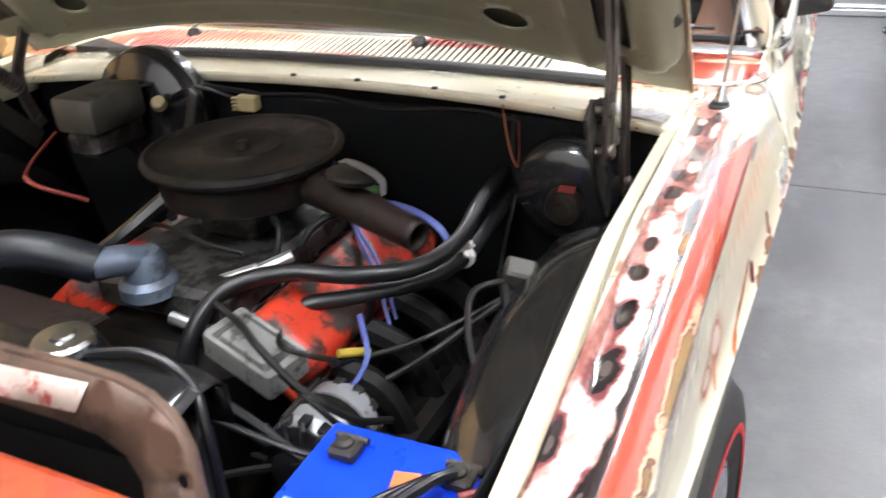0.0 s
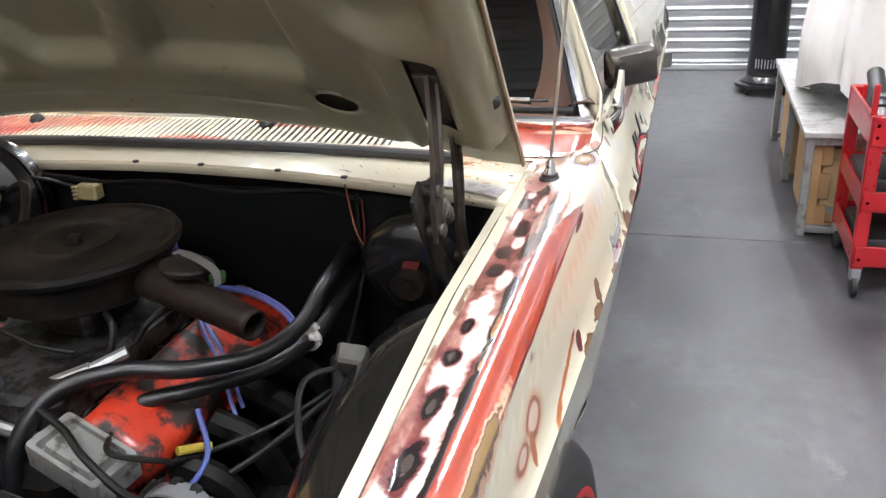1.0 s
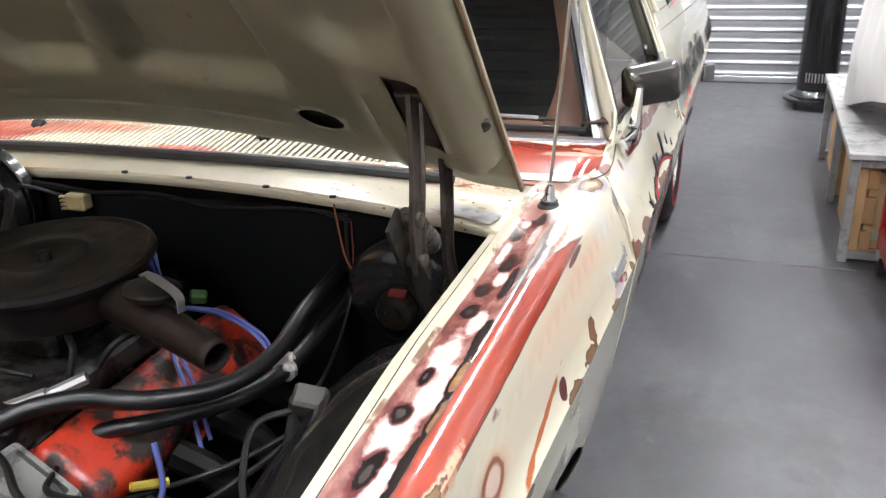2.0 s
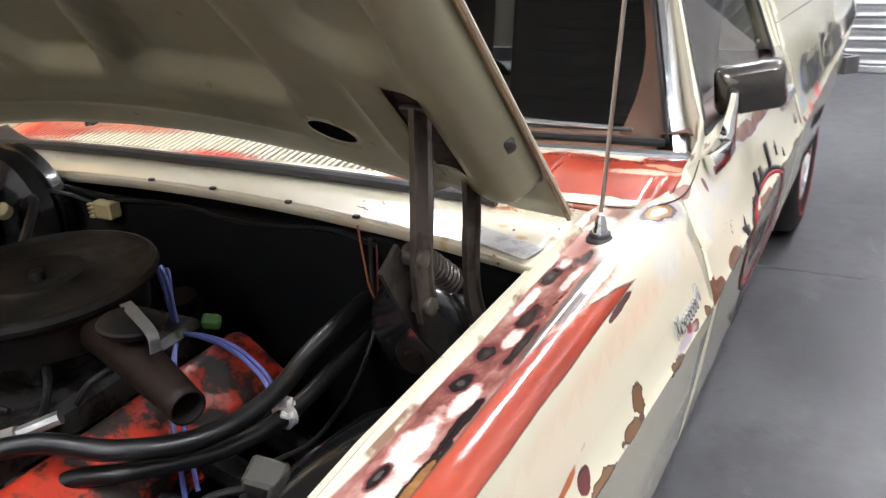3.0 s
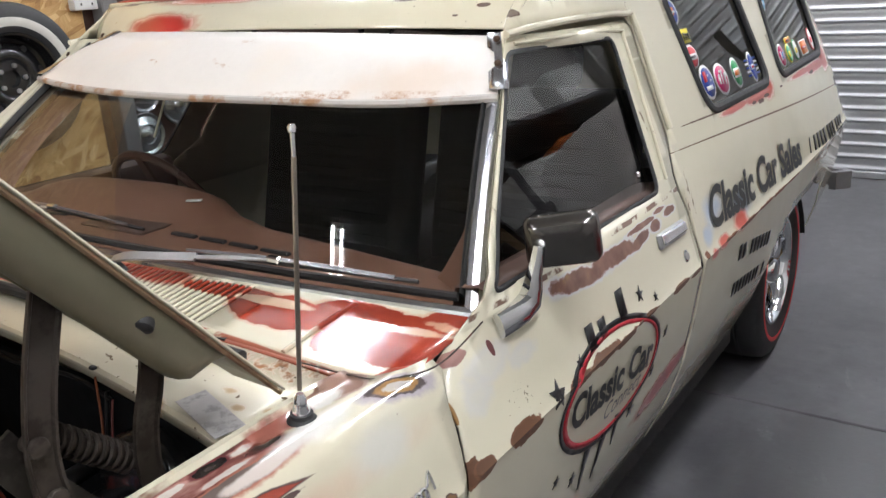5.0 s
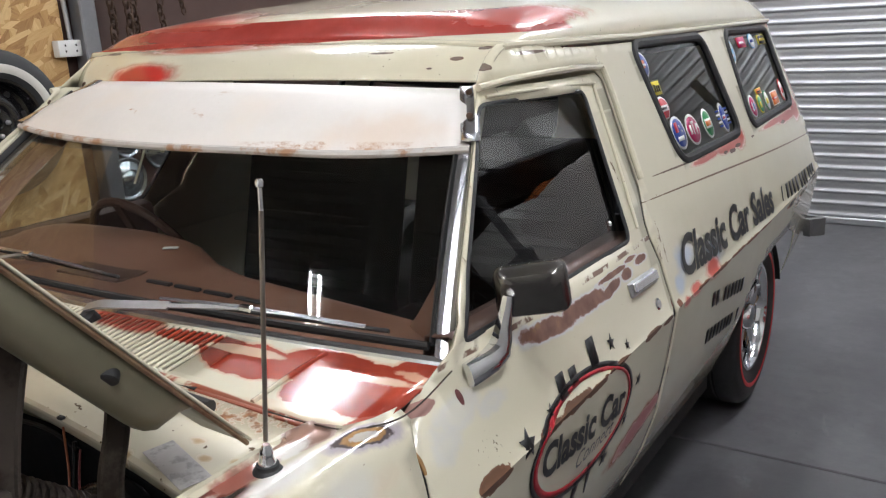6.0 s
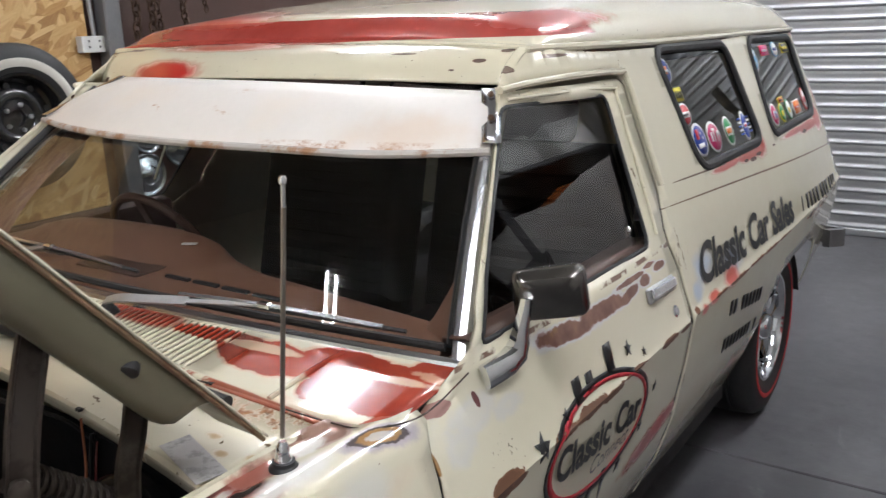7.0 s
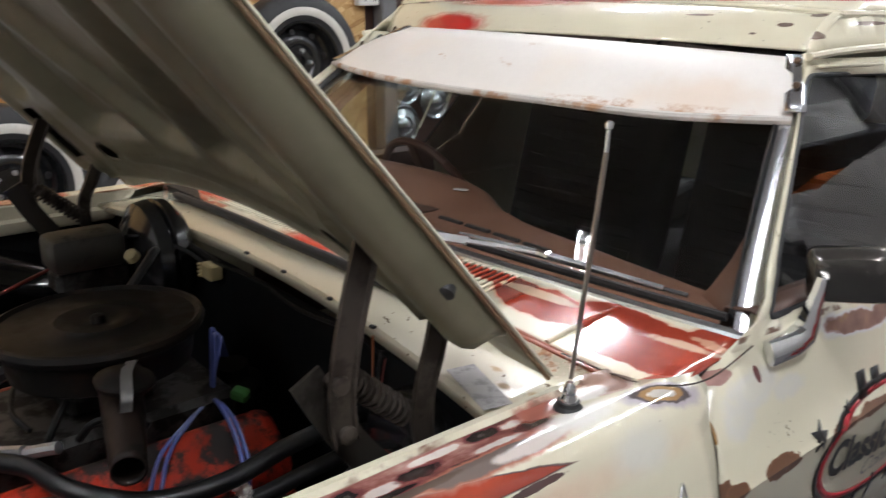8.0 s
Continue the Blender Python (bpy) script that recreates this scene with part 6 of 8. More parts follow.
for s in (1, -1):
    # valve cover: rounded box leaning outwards, with bolt rail and ribs
    rot = Euler((0, radians(s * 38), 0)).to_matrix()
    c = Vector((EX + s * 0.205, 0.045, 0.698))
    bm = bmesh.new()
    box(bm, c, (0.135, 0.475, 0.085), rot, 0.030, 3)
    box(bm, c + rot @ Vector((0, 0, -0.038)), (0.165, 0.485, 0.012), rot, 0.003)
    cover = part("valve_cover", bm, mat_engine_red, engine, "red valve cover under black oil stains")
    for k in range(4):
        p = c + rot @ Vector((s * 0.068, -0.18 + 0.12 * k, -0.036))
        part("bolt", lathe(bmesh.new(), p, rot @ Vector((0, 0, 1)), [(0, 0.010), (0.010, 0.010), (0.012, 0.007)], 6), mat_hinge, cover)
    log = part("exhaust_manifold", rod(bmesh.new(), (EX + s * 0.37, -0.20, 0.52), (EX + s * 0.37, 0.25, 0.50), 0.034, seg=10), mat_block, engine, "rusty brown exhaust manifold")
    for k in range(4):
        y = -0.13 + 0.105 * k
        part("port", tube(bmesh.new(), [(EX + s * 0.27, y, 0.66), (EX + s * 0.34, y + 0.01, 0.62), (EX + s * 0.37, y + 0.03, 0.52)], 0.024, 8, 4), mat_block, log)

# air cleaner with snorkel
ac = Vector((0.082, 0.062, 0.0))
cleaner = part("air_cleaner", lathe(bmesh.new(), ac + Vector((0, 0, 0.845)), (0, 0, 1), [(0, 0.085), (0.002, 0.135), (0.008, 0.146), (0.050, 0.152), (0.060, 0.160), (0.066, 0.169), (0.074, 0.172), (0.082, 0.169), (0.084, 0.163), (0.078, 0.156), (0.076, 0.12), (0.078, 0.075), (0.083, 0.068), (0.083, 0.045), (0.076, 0.030), (0.075, 0.012), (0.088, 0.010), (0.089, 0.004)], 56), mat_cleaner, engine, "large dusty black air cleaner")
bm = tube(bmesh.new(), [(0.19, 0.055, 0.880), (0.27, 0.030, 0.872), (0.36, 0.002, 0.860), (0.448, -0.026, 0.846)], lambda t: 0.037 - 0.013 * t, 20, 6, False)
snork = part("snorkel", bm, mat_snorkel, engine, "rusty brown intake snorkel", thick=0.003)
part("carburettor", box(bmesh.new(), (0.075, 0.06, 0.815), (0.12, 0.15, 0.07), bevel=0.012), mat_manifold, engine)
bm = lathe(bmesh.new(), (0.315, 0.022, 0.905), (0.1, 0.1, 1), [(0, 0.040), (0.008, 0.043), (0.012, 0.041), (0.022, 0.022), (0.024, 0.010)], 24)
part("vacuum_motor", bm, mat_cleaner, engine)
part("clip", bar(bmesh.new(), [(0.285, 0.045, 0.925), (0.33, 0.022, 0.930), (0.375, 0.005, 0.918), (0.380, 0.000, 0.895)], 0.016, 0.002, (0, 1, 0), 5), mat_alloy, engine, "bare metal strap")
part("connector", box(bmesh.new(), (0.218, 0.243, 0.782), (0.03, 0.022, 0.022), Euler((0.3, 0.2, 0.6)).to_matrix(), 0.004), mat_green, engine, "green wire connector")
# blue leads from the distributor to the plugs
part("distributor", lathe(bmesh.new(), (0.10, 0.30, 0.655), (0.1, -0.15, 1), [(0, 0.035), (0.06, 0.040), (0.07, 0.052), (0.10, 0.050), (0.115, 0.030), (0.14, 0.028)], 24), mat_block, engine)
for k in range(2):
    a = 0.012 * k
    part("spark_lead", tube(bmesh.new(), [(0.085, 0.275, 0.80), (0.100 + a, 0.258, 0.852), (0.118 + a, 0.242, 0.872 - 0.6 * a), (0.136 + a, 0.232, 0.850), (0.152 + 0.8 * a, 0.222, 0.812), (0.170 + 0.5 * a, 0.208, 0.772), (0.222 + 0.3 * a, 0.155 - 0.6 * a, 0.770), (0.285, 0.090 - 1.2 * a, 0.762), (0.330, 0.055 - 1.5 * a, 0.735), (0.372, 0.02 - 2 * a, 0.66)], 0.0036, 7, 6), mat_lead, engine, "blue ignition lead")
for k in range(2):
    a = 0.009 * k
    part("spark_lead", tube(bmesh.new(), [(0.090, 0.28, 0.80), (0.108 + a, 0.260, 0.848), (0.126 + a, 0.250, 0.852), (0.150 + 0.6 * a, 0.226, 0.806), (0.172 + 0.4 * a, 0.210, 0.774), (0.235, 0.196 + 0.5 * a, 0.783), (0.300, 0.180 + a, 0.790), (0.360, 0.166 + a, 0.782), (0.408, 0.152 + a, 0.755), (0.425, 0.14, 0.69)], 0.0036, 7, 6), mat_lead, engine, "blue ignition lead")
part("spark_lead", tube(bmesh.new(), [(0.375, -0.10, 0.74), (0.395, -0.125, 0.68), (0.375, -0.165, 0.645), (0.33, -0.19, 0.66)], 0.0045, 7, 6), mat_lead, engine, "blue ignition lead")
# thermostat housing and hoses
bm = lathe(bmesh.new(), (0.055, -0.185, 0.77), (0, 0, 1), [(0, 0.045), (0.02, 0.045), (0.03, 0.036), (0.055, 0.034), (0.070, 0.026)], 20)
tube(bm, [(0.055, -0.185, 0.82), (0.045, -0.215, 0.838), (0.02, -0.25, 0.842)], 0.024, 12, 4)
part("thermostat_housing", bm, mat_thermo, engine, "pale blue grey thermostat housing")
part("sender", lathe(bmesh.new(), (0.025, -0.165, 0.80), (-0.2, -0.1, 1), [(0, 0.008), (0.02, 0.008), (0.022, 0.005), (0.032, 0.005)], 8), mat_yellow, engine, "brass temperature sender")
part("radiator_hose", tube(bmesh.new(), [(0.025, -0.245, 0.842), (-0.03, -0.275, 0.868), (-0.10, -0.30, 0.872), (-0.19, -0.36, 0.852), (-0.25, -0.43, 0.835)], 0.030, 16, 6), mat_hose_blue, van, "thick upper radiator hose")
h1 = part("heater_hose", tube(bmesh.new(), [(0.16, -0.255, 0.64), (0.155, -0.235, 0.72), (0.185, -0.175, 0.785), (0.26, -0.115, 0.800), (0.36, -0.075, 0.792), (0.430, 0.0, 0.780), (0.458, 0.10, 0.784), (0.452, 0.21, 0.800), (0.440, 0.37, 0.802)], 0.0140, 14, 8), mat_hose, van, "black heater hose")
part("heater_hose", tube(bmesh.new(), [(0.20, -0.20, 0.68), (0.27, -0.11, 0.735), (0.35, -0.06, 0.745), (0.425, 0.03, 0.738), (0.455, 0.13, 0.737), (0.462, 0.24, 0.752), (0.455, 0.37, 0.755)], 0.0130, 14, 8), mat_hose, van, "black heater hose")
bm = lathe(bmesh.new(), (0.452, 0.122, 0.737), (0.12, 1, 0.02), [(0, 0.019), (0.001, 0.0205), (0.013, 0.0205), (0.014, 0.019)], 18)
box(bm, (0.458, 0.128, 0.761), (0.022, 0.014, 0.014), bevel=0.002)
box(bm, (0.466, 0.120, 0.746), (0.020, 0.012, 0.007), Euler((0.4, 0.3, 0.5)).to_matrix(), 0.002)
rod(bm, (0.440, 0.120, 0.755), (0.472, 0.132, 0.760), 0.0035, seg=8)
part("hose_clamp", bm, mat_clamp, van, "bright worm drive hose clamp")
# alternator with its finned fan, and the bracket box above it
al = Vector((0.392, -0.252, 0.630))
axis = Vector((0.05, -1, 0.05))
alt = part("alternator", lathe(bmesh.new(), al, axis, [(-0.068, 0.030), (-0.064, 0.050), (-0.046, 0.062), (-0.016, 0.064), (-0.014, 0.058), (0.014, 0.058), (0.016, 0.064), (0.040, 0.062), (0.056, 0.048), (0.058, 0.02)], 28), mat_cast, engine, "grey alternator with black finned fan")
part("stator", lathe(bmesh.new(), al - axis * 0.0135, axis, [(0, 0.060), (0.0, 0.0622), (0.027, 0.0622), (0.027, 0.060)], 28), mat_block, alt, "dark laminated ring")
for k in range(12):
    q = 2 * math.pi * k / 12
    d = Vector((math.cos(q), 0, math.sin(q)))
    for o, r in ((0.044, 0.0585), (-0.052, 0.0575)):
        part("vent_slot", box(bmesh.new(), al + axis * o + d * r, (0.010, 0.020, 0.016), Matrix.Rotation(-q, 3, "Y"), 0.002), mat_under, alt)
    if k % 4 == 0:
        part("through_bolt", rod(bmesh.new(), al + d * 0.066 - axis * 0.05, al + d * 0.066 + axis * 0.05, 0.0045, seg=8), mat_hinge_light, alt)
part("fan_disc", lathe(bmesh.new(), al + Vector((0, -0.064, 0.004)), (0.05, -1, 0.05), [(0, 0.060), (0.004, 0.060), (0.006, 0.030), (0.024, 0.034), (0.026, 0.02)], 24), mat_plastic, engine)
for k in range(14):
    q = 2 * math.pi * k / 14
    d = Vector((math.cos(q), 0, math.sin(q)))
    part("fan_fin", box(bmesh.new(), al + Vector((0, -0.071, 0.004)) + d * 0.060, (0.026, 0.018, 0.005), Matrix.Rotation(-q, 3, "Y") @ Matrix.Rotation(0.6, 3, "X"), 0.001), mat_plastic, engine)
rot = Euler((radians(6), radians(12), radians(-14))).to_matrix()
gb = Vector((0.290, -0.246, 0.764))
bm = bmesh.new()
outer = rounded([(-0.070, -0.038), (0.070, -0.038), (0.070, 0.038), (-0.070, 0.038)], 0.008, 3)
skin(bm, [[gb + rot @ Vector((x * k, y * k, z)) for x, y in outer] for k, z in ((1.0, -0.040), (1.0, -0.006), (0.97, 0.0), (0.80, 0.0), (0.74, -0.012), (0.70, -0.012), (0.62, 0.002), (0.20, 0.003))], True, True, True)
part("control_box", bm, mat_box, engine, "dull grey alloy control box")
part("belt", tube(bmesh.new(), [al + Vector((0.03, -0.085, 0.03)), (0.28, -0.33, 0.72), (0.14, -0.335, 0.70), (0.07, -0.335, 0.62), (0.16, -0.335, 0.55), (0.33, -0.335, 0.62), al + Vector((0.03, -0.085, 0.03))], 0.006, 6, 6), mat_rubber, engine)
# battery
bx = Vector((0.597, -0.466, 0.0))
battery = part("battery", box(bmesh.new(), bx + Vector((0, 0, 0.665)), (0.20, 0.185, 0.19), bevel=0.008, seg=2), mat_battery, van, "bright blue car battery with orange sticker")
part("lid", box(bmesh.new(), bx + Vector((0, 0.0, 0.765)), (0.206, 0.190, 0.022), bevel=0.006, seg=2), mat_battery, battery)
part("sticker", box(bmesh.new(), bx + Vector((0.020, 0.030, 0.7770)), (0.030, 0.024, 0.0012), Euler((0, 0, 0.2)).to_matrix()), mat_sticker_orange, battery, "orange sticker")
part("label", box(bmesh.new(), bx + Vector((-0.01, -0.060, 0.7770)), (0.16, 0.05, 0.0012)), mat_white, battery, "white label")
part("filler_cap", lathe(bmesh.new(), bx + Vector((0.015, -0.028, 0.776)), (0, 0, 1), [(0, 0.013), (0.004, 0.013), (0.006, 0.009)], 16), mat_plastic, battery)
for x, m in ((-0.060, mat_yellow), (0.075, mat_alloy)):
    bm = lathe(bmesh.new(), bx + Vector((x, 0.045, 0.776)), (0, 0, 1), [(0, 0.012), (0.020, 0.010), (0.024, 0.006)], 14)
    box(bm, bx + Vector((x, 0.045, 0.784)), (0.034, 0.030, 0.016), bevel=0.004)
    rod(bm, bx + Vector((x - 0.02, 0.062, 0.786)), bx + Vector((x + 0.02, 0.062, 0.786)), 0.005, seg=8)
    part("terminal", bm, mat_hinge_light, battery, "corroded battery clamp")
for k in range(3):
    part("cable", tube(bmesh.new(), [bx + Vector((0.075, 0.045, 0.792)), bx + Vector((0.06 - 0.008 * k, 0.0, 0.81 - 0.004 * k)), bx + Vector((0.03 - 0.012 * k, -0.06, 0.800)), bx + Vector((0.0 - 0.02 * k, -0.13, 0.74))], 0.007, 8, 6), mat_hose, battery, "grey black battery cable")
part("cable", tube(bmesh.new(), [bx + Vector((0.085, 0.02, 0.782)), (0.70, -0.43, 0.78), (0.712, -0.38, 0.74)], 0.006, 8, 6), mat_wire_red, battery, "red battery cable")
part("battery_tray", box(bmesh.new(), bx + Vector((0, 0, 0.42)), (0.22, 0.21, 0.30), bevel=0.01), mat_under, battery)
# radiator top tank, cap, overflow hose, shroud
rows = []
for k in range(25):
    x = -0.34 + 0.73 * k / 24
    e = min(1.0, (0.39 - abs(x - 0.025)) / 0.05)
    rows.append([(x, y, 0.795 + (z - 0.795) * (0.35 + 0.65 * math.sqrt(max(0.0, min(1, e))))) for y, z in ((-0.512, 0.78), (-0.512, 0.845), (-0.500, 0.862), (-0.470, 0.868), (-0.438, 0.862), (-0.426, 0.845), (-0.426, 0.78))])
radiator = part("radiator", skin(bmesh.new(), rows, False), mat_black, van, "glossy black radiator top tank", thick=0.003)
part("core", box(bmesh.new(), (0.025, -0.468, 0.58), (0.70, 0.05, 0.42)), mat_under, radiator)
part("cap", lathe(bmesh.new(), (0.205, -0.470, 0.866), (0, 0, 1), [(0, 0.026), (0.008, 0.026), (0.012, 0.036), (0.022, 0.037), (0.027, 0.033), (0.028, 0.016), (0.032, 0.014), (0.033, 0.004)], 32), mat_strip, radiator, "shiny radiator cap")
part("overflow_hose", tube(bmesh.new(), [(0.24, -0.468, 0.875), (0.31, -0.455, 0.882), (0.375, -0.462, 0.862), (0.405, -0.485, 0.81), (0.41, -0.49, 0.72)], 0.0065, 8, 6), mat_hose, radiator)
part("shroud", box(bmesh.new(), (-0.06, -0.375, 0.835), (0.36, 0.10, 0.012), Euler((radians(-8), radians(4), 0)).to_matrix(), 0.004), mat_snorkel, van, "dusty dark fan shroud plate")
part("water_pump", lathe(bmesh.new(), (EX, -0.22, 0.62), (0, -1, 0), [(0, 0.07), (0.05, 0.06), (0.08, 0.03), (0.13, 0.03), (0.14, 0.06), (0.16, 0.06)], 24), mat_block, engine)
for k in range(5):
    q = 2 * math.pi * k / 5
    d = Vector((math.cos(q), 0, math.sin(q)))
    part("fan_blade", box(bmesh.new(), Vector((EX, -0.385, 0.62)) + d * 0.12, (0.15, 0.006, 0.06), Matrix.Rotation(-q, 3, "Y") @ Matrix.Rotation(0.5, 3, "X"), 0.002), mat_black, engine)
# heater blower on the firewall
bl = Vector((0.572, 0.37, 0.788))
blower = part("heater_blower", lathe(bmesh.new(), bl, (0, -1, 0), [(0, 0.100), (0.030, 0.100), (0.045, 0.094), (0.055, 0.080), (0.057, 0.056), (0.060, 0.045), (0.061, 0.030)], 36), mat_black, van, "round black heater blower housing")
part("motor", lathe(bmesh.new(), bl + Vector((0.005, -0.055, -0.012)), (0.1, -1, -0.05), [(0, 0.034), (0.03, 0.034), (0.036, 0.030), (0.038, 0.016), (0.046, 0.014), (0.047, 0.004)], 24), mat_cleaner, blower)
part("label", box(bmesh.new(), bl + Vector((0.014, -0.080, 0.022)), (0.030, 0.016, 0.003), Euler((0.5, 0, 0)).to_matrix()), mat_wire_red, blower, "worn red label")
# brake booster and master cylinder in front of the driver
bo = Vector((-0.34, 0.375, 0.885))
booster = part("brake_booster", lathe(bmesh.new(), bo, (0, -1, 0), [(0, 0.10), (0.02, 0.125), (0.045, 0.128), (0.050, 0.120), (0.058, 0.128), (0.085, 0.122), (0.105, 0.09), (0.115, 0.05)], 40), mat_black, van, "black brake booster")
part("master_cylinder", box(bmesh.new(), bo + Vector((0.0, -0.20, -0.015)), (0.075, 0.15, 0.055), bevel=0.012), mat_manifold, booster)
part("reservoir", box(bmesh.new(), bo + Vector((0.0, -0.205, 0.045)), (0.105, 0.15, 0.075), bevel=0.014, seg=2), mat_reservoir, booster, "clouded plastic fluid reservoir")
part("cap", lathe(bmesh.new(), bo + Vector((0.085, -0.13, 0.03)), (0.3, -0.6, 0.7), [(0, 0.015), (0.016, 0.014), (0.02, 0.008)], 14), mat_plug, booster, "ivory plastic cap")
part("vacuum_hose", tube(bmesh.new(), [bo + Vector((0.08, -0.09, 0.03)), bo + Vector((0.16, -0.12, 0.05)), bo + Vector((0.22, -0.25, -0.05)), (-0.05, 0.0, 0.80)], 0.009, 8, 6), mat_hose, booster)
# plugs, relay and loose wiring
plug = part("wiring_plug", box(bmesh.new(), (-0.118, 0.355, 0.898), (0.045, 0.030, 0.034), bevel=0.004), mat_plug, van, "ivory multi pin wiring plug")
for k in range(4):
    part("pin", box(bmesh.new(), (-0.142, 0.34, 0.886 + 0.008 * k), (0.012, 0.008, 0.004)), mat_plug, plug)
relay = part("relay", box(bmesh.new(), (0.628, -0.095, 0.848), (0.042, 0.036, 0.036), Euler((0.3, 0.25, 0.3)).to_matrix(), 0.004), mat_reservoir, van, "small grey relay box")
part("tag", box(bmesh.new(), (0.648, -0.105, 0.838), (0.022, 0.014, 0.008), Euler((0.3, 0.25, 0.3)).to_matrix(), 0.002), mat_wire_red, relay)
def loose_wire(pts, r, m):
    part("wire", tube(bmesh.new(), pts, r, 7, 8), m, van)


loose_wire([(0.46, 0.372, 0.91), (0.465, 0.355, 0.84), (0.475, 0.34, 0.78), (0.485, 0.25, 0.72), (0.53, 0.10, 0.74), (0.60, -0.06, 0.835)], 0.0035, mat_wire)
loose_wire([(0.47, 0.372, 0.90), (0.475, 0.36, 0.86), (0.48, 0.35, 0.80), (0.53, 0.33, 0.76), (0.55, 0.32, 0.78)], 0.0016, mat_wire_red)
loose_wire([(-0.12, 0.36, 0.915), (0.05, 0.372, 0.92), (0.20, 0.37, 0.905), (0.38, 0.372, 0.915), (0.47, 0.37, 0.90)], 0.0035, mat_wire)
loose_wire([(-0.14, 0.36, 0.90), (-0.22, 0.33, 0.93), (-0.30, 0.26, 0.95), (-0.42, 0.2, 0.90)], 0.004, mat_wire)
loose_wire([(0.60, -0.08, 0.84), (0.635, -0.16, 0.830), (0.66, -0.24, 0.80), (0.70, -0.32, 0.74)], 0.008, mat_hose)
loose_wire([(0.30, -0.20, 0.755), (0.35, -0.26, 0.775), (0.40, -0.22, 0.74), (0.36, -0.15, 0.68), (0.44, -0.02, 0.66), (0.56, 0.12, 0.70)], 0.0045, mat_wire)
loose_wire([(0.40, -0.13, 0.63), (0.46, -0.06, 0.655), (0.52, 0.02, 0.69), (0.57, 0.08, 0.72)], 0.0055, mat_wire)
loose_wire([(0.19, -0.03, 0.845), (0.215, -0.05, 0.835), (0.215, -0.07, 0.80), (0.19, -0.08, 0.77)], 0.006, mat_wire)
loose_wire([(-0.46, 0.15, 0.87), (-0.40, 0.02, 0.85), (-0.30, -0.06, 0.86), (-0.22, -0.02, 0.82)], 0.004, mat_wire_red)
loose_wire([(-0.05, 0.0, 0.84), (-0.09, -0.06, 0.80), (-0.14, -0.10, 0.76)], 0.014, mat_hose)
loose_wire([(0.215, -0.225, 0.80), (0.27, -0.245, 0.788), (0.33, -0.285, 0.785), (0.40, -0.30, 0.745), (0.455, -0.27, 0.69), (0.47, -0.20, 0.64)], 0.0055, mat_wire)
loose_wire([(0.36, -0.29, 0.755), (0.42, -0.305, 0.73), (0.46, -0.29, 0.68), (0.475, -0.25, 0.63)], 0.0045, mat_wire)
loose_wire([(0.06, -0.32, 0.80), (0.16, -0.36, 0.775), (0.28, -0.37, 0.735), (0.40, -0.36, 0.70), (0.48, -0.36, 0.70)], 0.005, mat_hose)
loose_wire([(-0.10, -0.02, 0.79), (0.0, -0.06, 0.815), (0.10, -0.09, 0.812), (0.16, -0.08, 0.80)], 0.0045, mat_wire)
loose_wire([(0.235, -0.03, 0.80), (0.255, -0.01, 0.83), (0.275, 0.03, 0.835), (0.30, 0.055, 0.82)], 0.006, mat_wire)
loose_wire([(0.62, -0.105, 0.845), (0.585, -0.15, 0.845), (0.60, -0.21, 0.82), (0.635, -0.27, 0.79), (0.655, -0.34, 0.74)], 0.0045, mat_wire)
loose_wire([(-0.52, 0.34, 0.90), (-0.42, 0.33, 0.93), (-0.30, 0.35, 0.935), (-0.20, 0.36, 0.925), (-0.10, 0.365, 0.915)], 0.006, mat_wire)
loose_wire([(0.44, 0.37, 0.93), (0.452, 0.36, 0.87), (0.47, 0.345, 0.83), (0.50, 0.34, 0.80)], 0.0018, mat_wire_orange)
part("dipstick_tube", rod(bmesh.new(), (0.355, -0.14, 0.69), (0.385, -0.10, 0.675), 0.007, seg=10), mat_yellow, engine, "yellow plastic sleeve")
bm = bmesh.new()
for p, q in (((0.17, -0.12, 0.775), (0.24, -0.06, 0.80)), ((0.13, -0.14, 0.77), (0.20, -0.10, 0.79)), ((0.10, -0.20, 0.74), (0.22, -0.20, 0.72))):
    rod(bm, p, q, 0.010, seg=8)
part("linkage", bm, mat_alloy, engine, "bright throttle linkage")
for x in (-0.46, -0.30, -0.02, 0.13, 0.30, 0.44):
    part("clip", box(bmesh.new(), (x, 0.388 - 0.055 * (abs(x) / 0.765) ** 2, shelf_z(x, 0.36) - 0.010), (0.011, 0.008, 0.005), bevel=0.001), mat_rubber, shelf)


# ---- painted lettering and emblems on the side ----
mat_ink = grimy("worn_black_ink", (0.014, 0.014, 0.015), (0.10, 0.10, 0.09), 0.4, 0, 0.60, 40.0)
mat_ink_red = grimy("worn_red_ink", (0.36, 0.012, 0.022), (0.20, 0.025, 0.025), 0.42, 0, 0.6, 30.0)
PROUD = 0.0022


def decal(name, loops, mat, parent, off=PROUD, label="", step=0.03):
    """Flat painted shape: an outline with openings, on the body's left side."""
    bm = sheet(bmesh.new(), loops[0], loops[1:], on_side(1, off), step, CREASE, step)
    return part(name, bm, mat, parent, label, thick=0.0008)


def oval(cy, cz, ry, rz, turn=0.0, n=36):
    c, s = math.cos(radians(turn)), math.sin(radians(turn))
    return [(cy + ry * math.cos(q) * c - rz * math.sin(q) * s, cz + ry * math.cos(q) * s + rz * math.sin(q) * c) for q in [2 * math.pi * k / n for k in range(n)]]


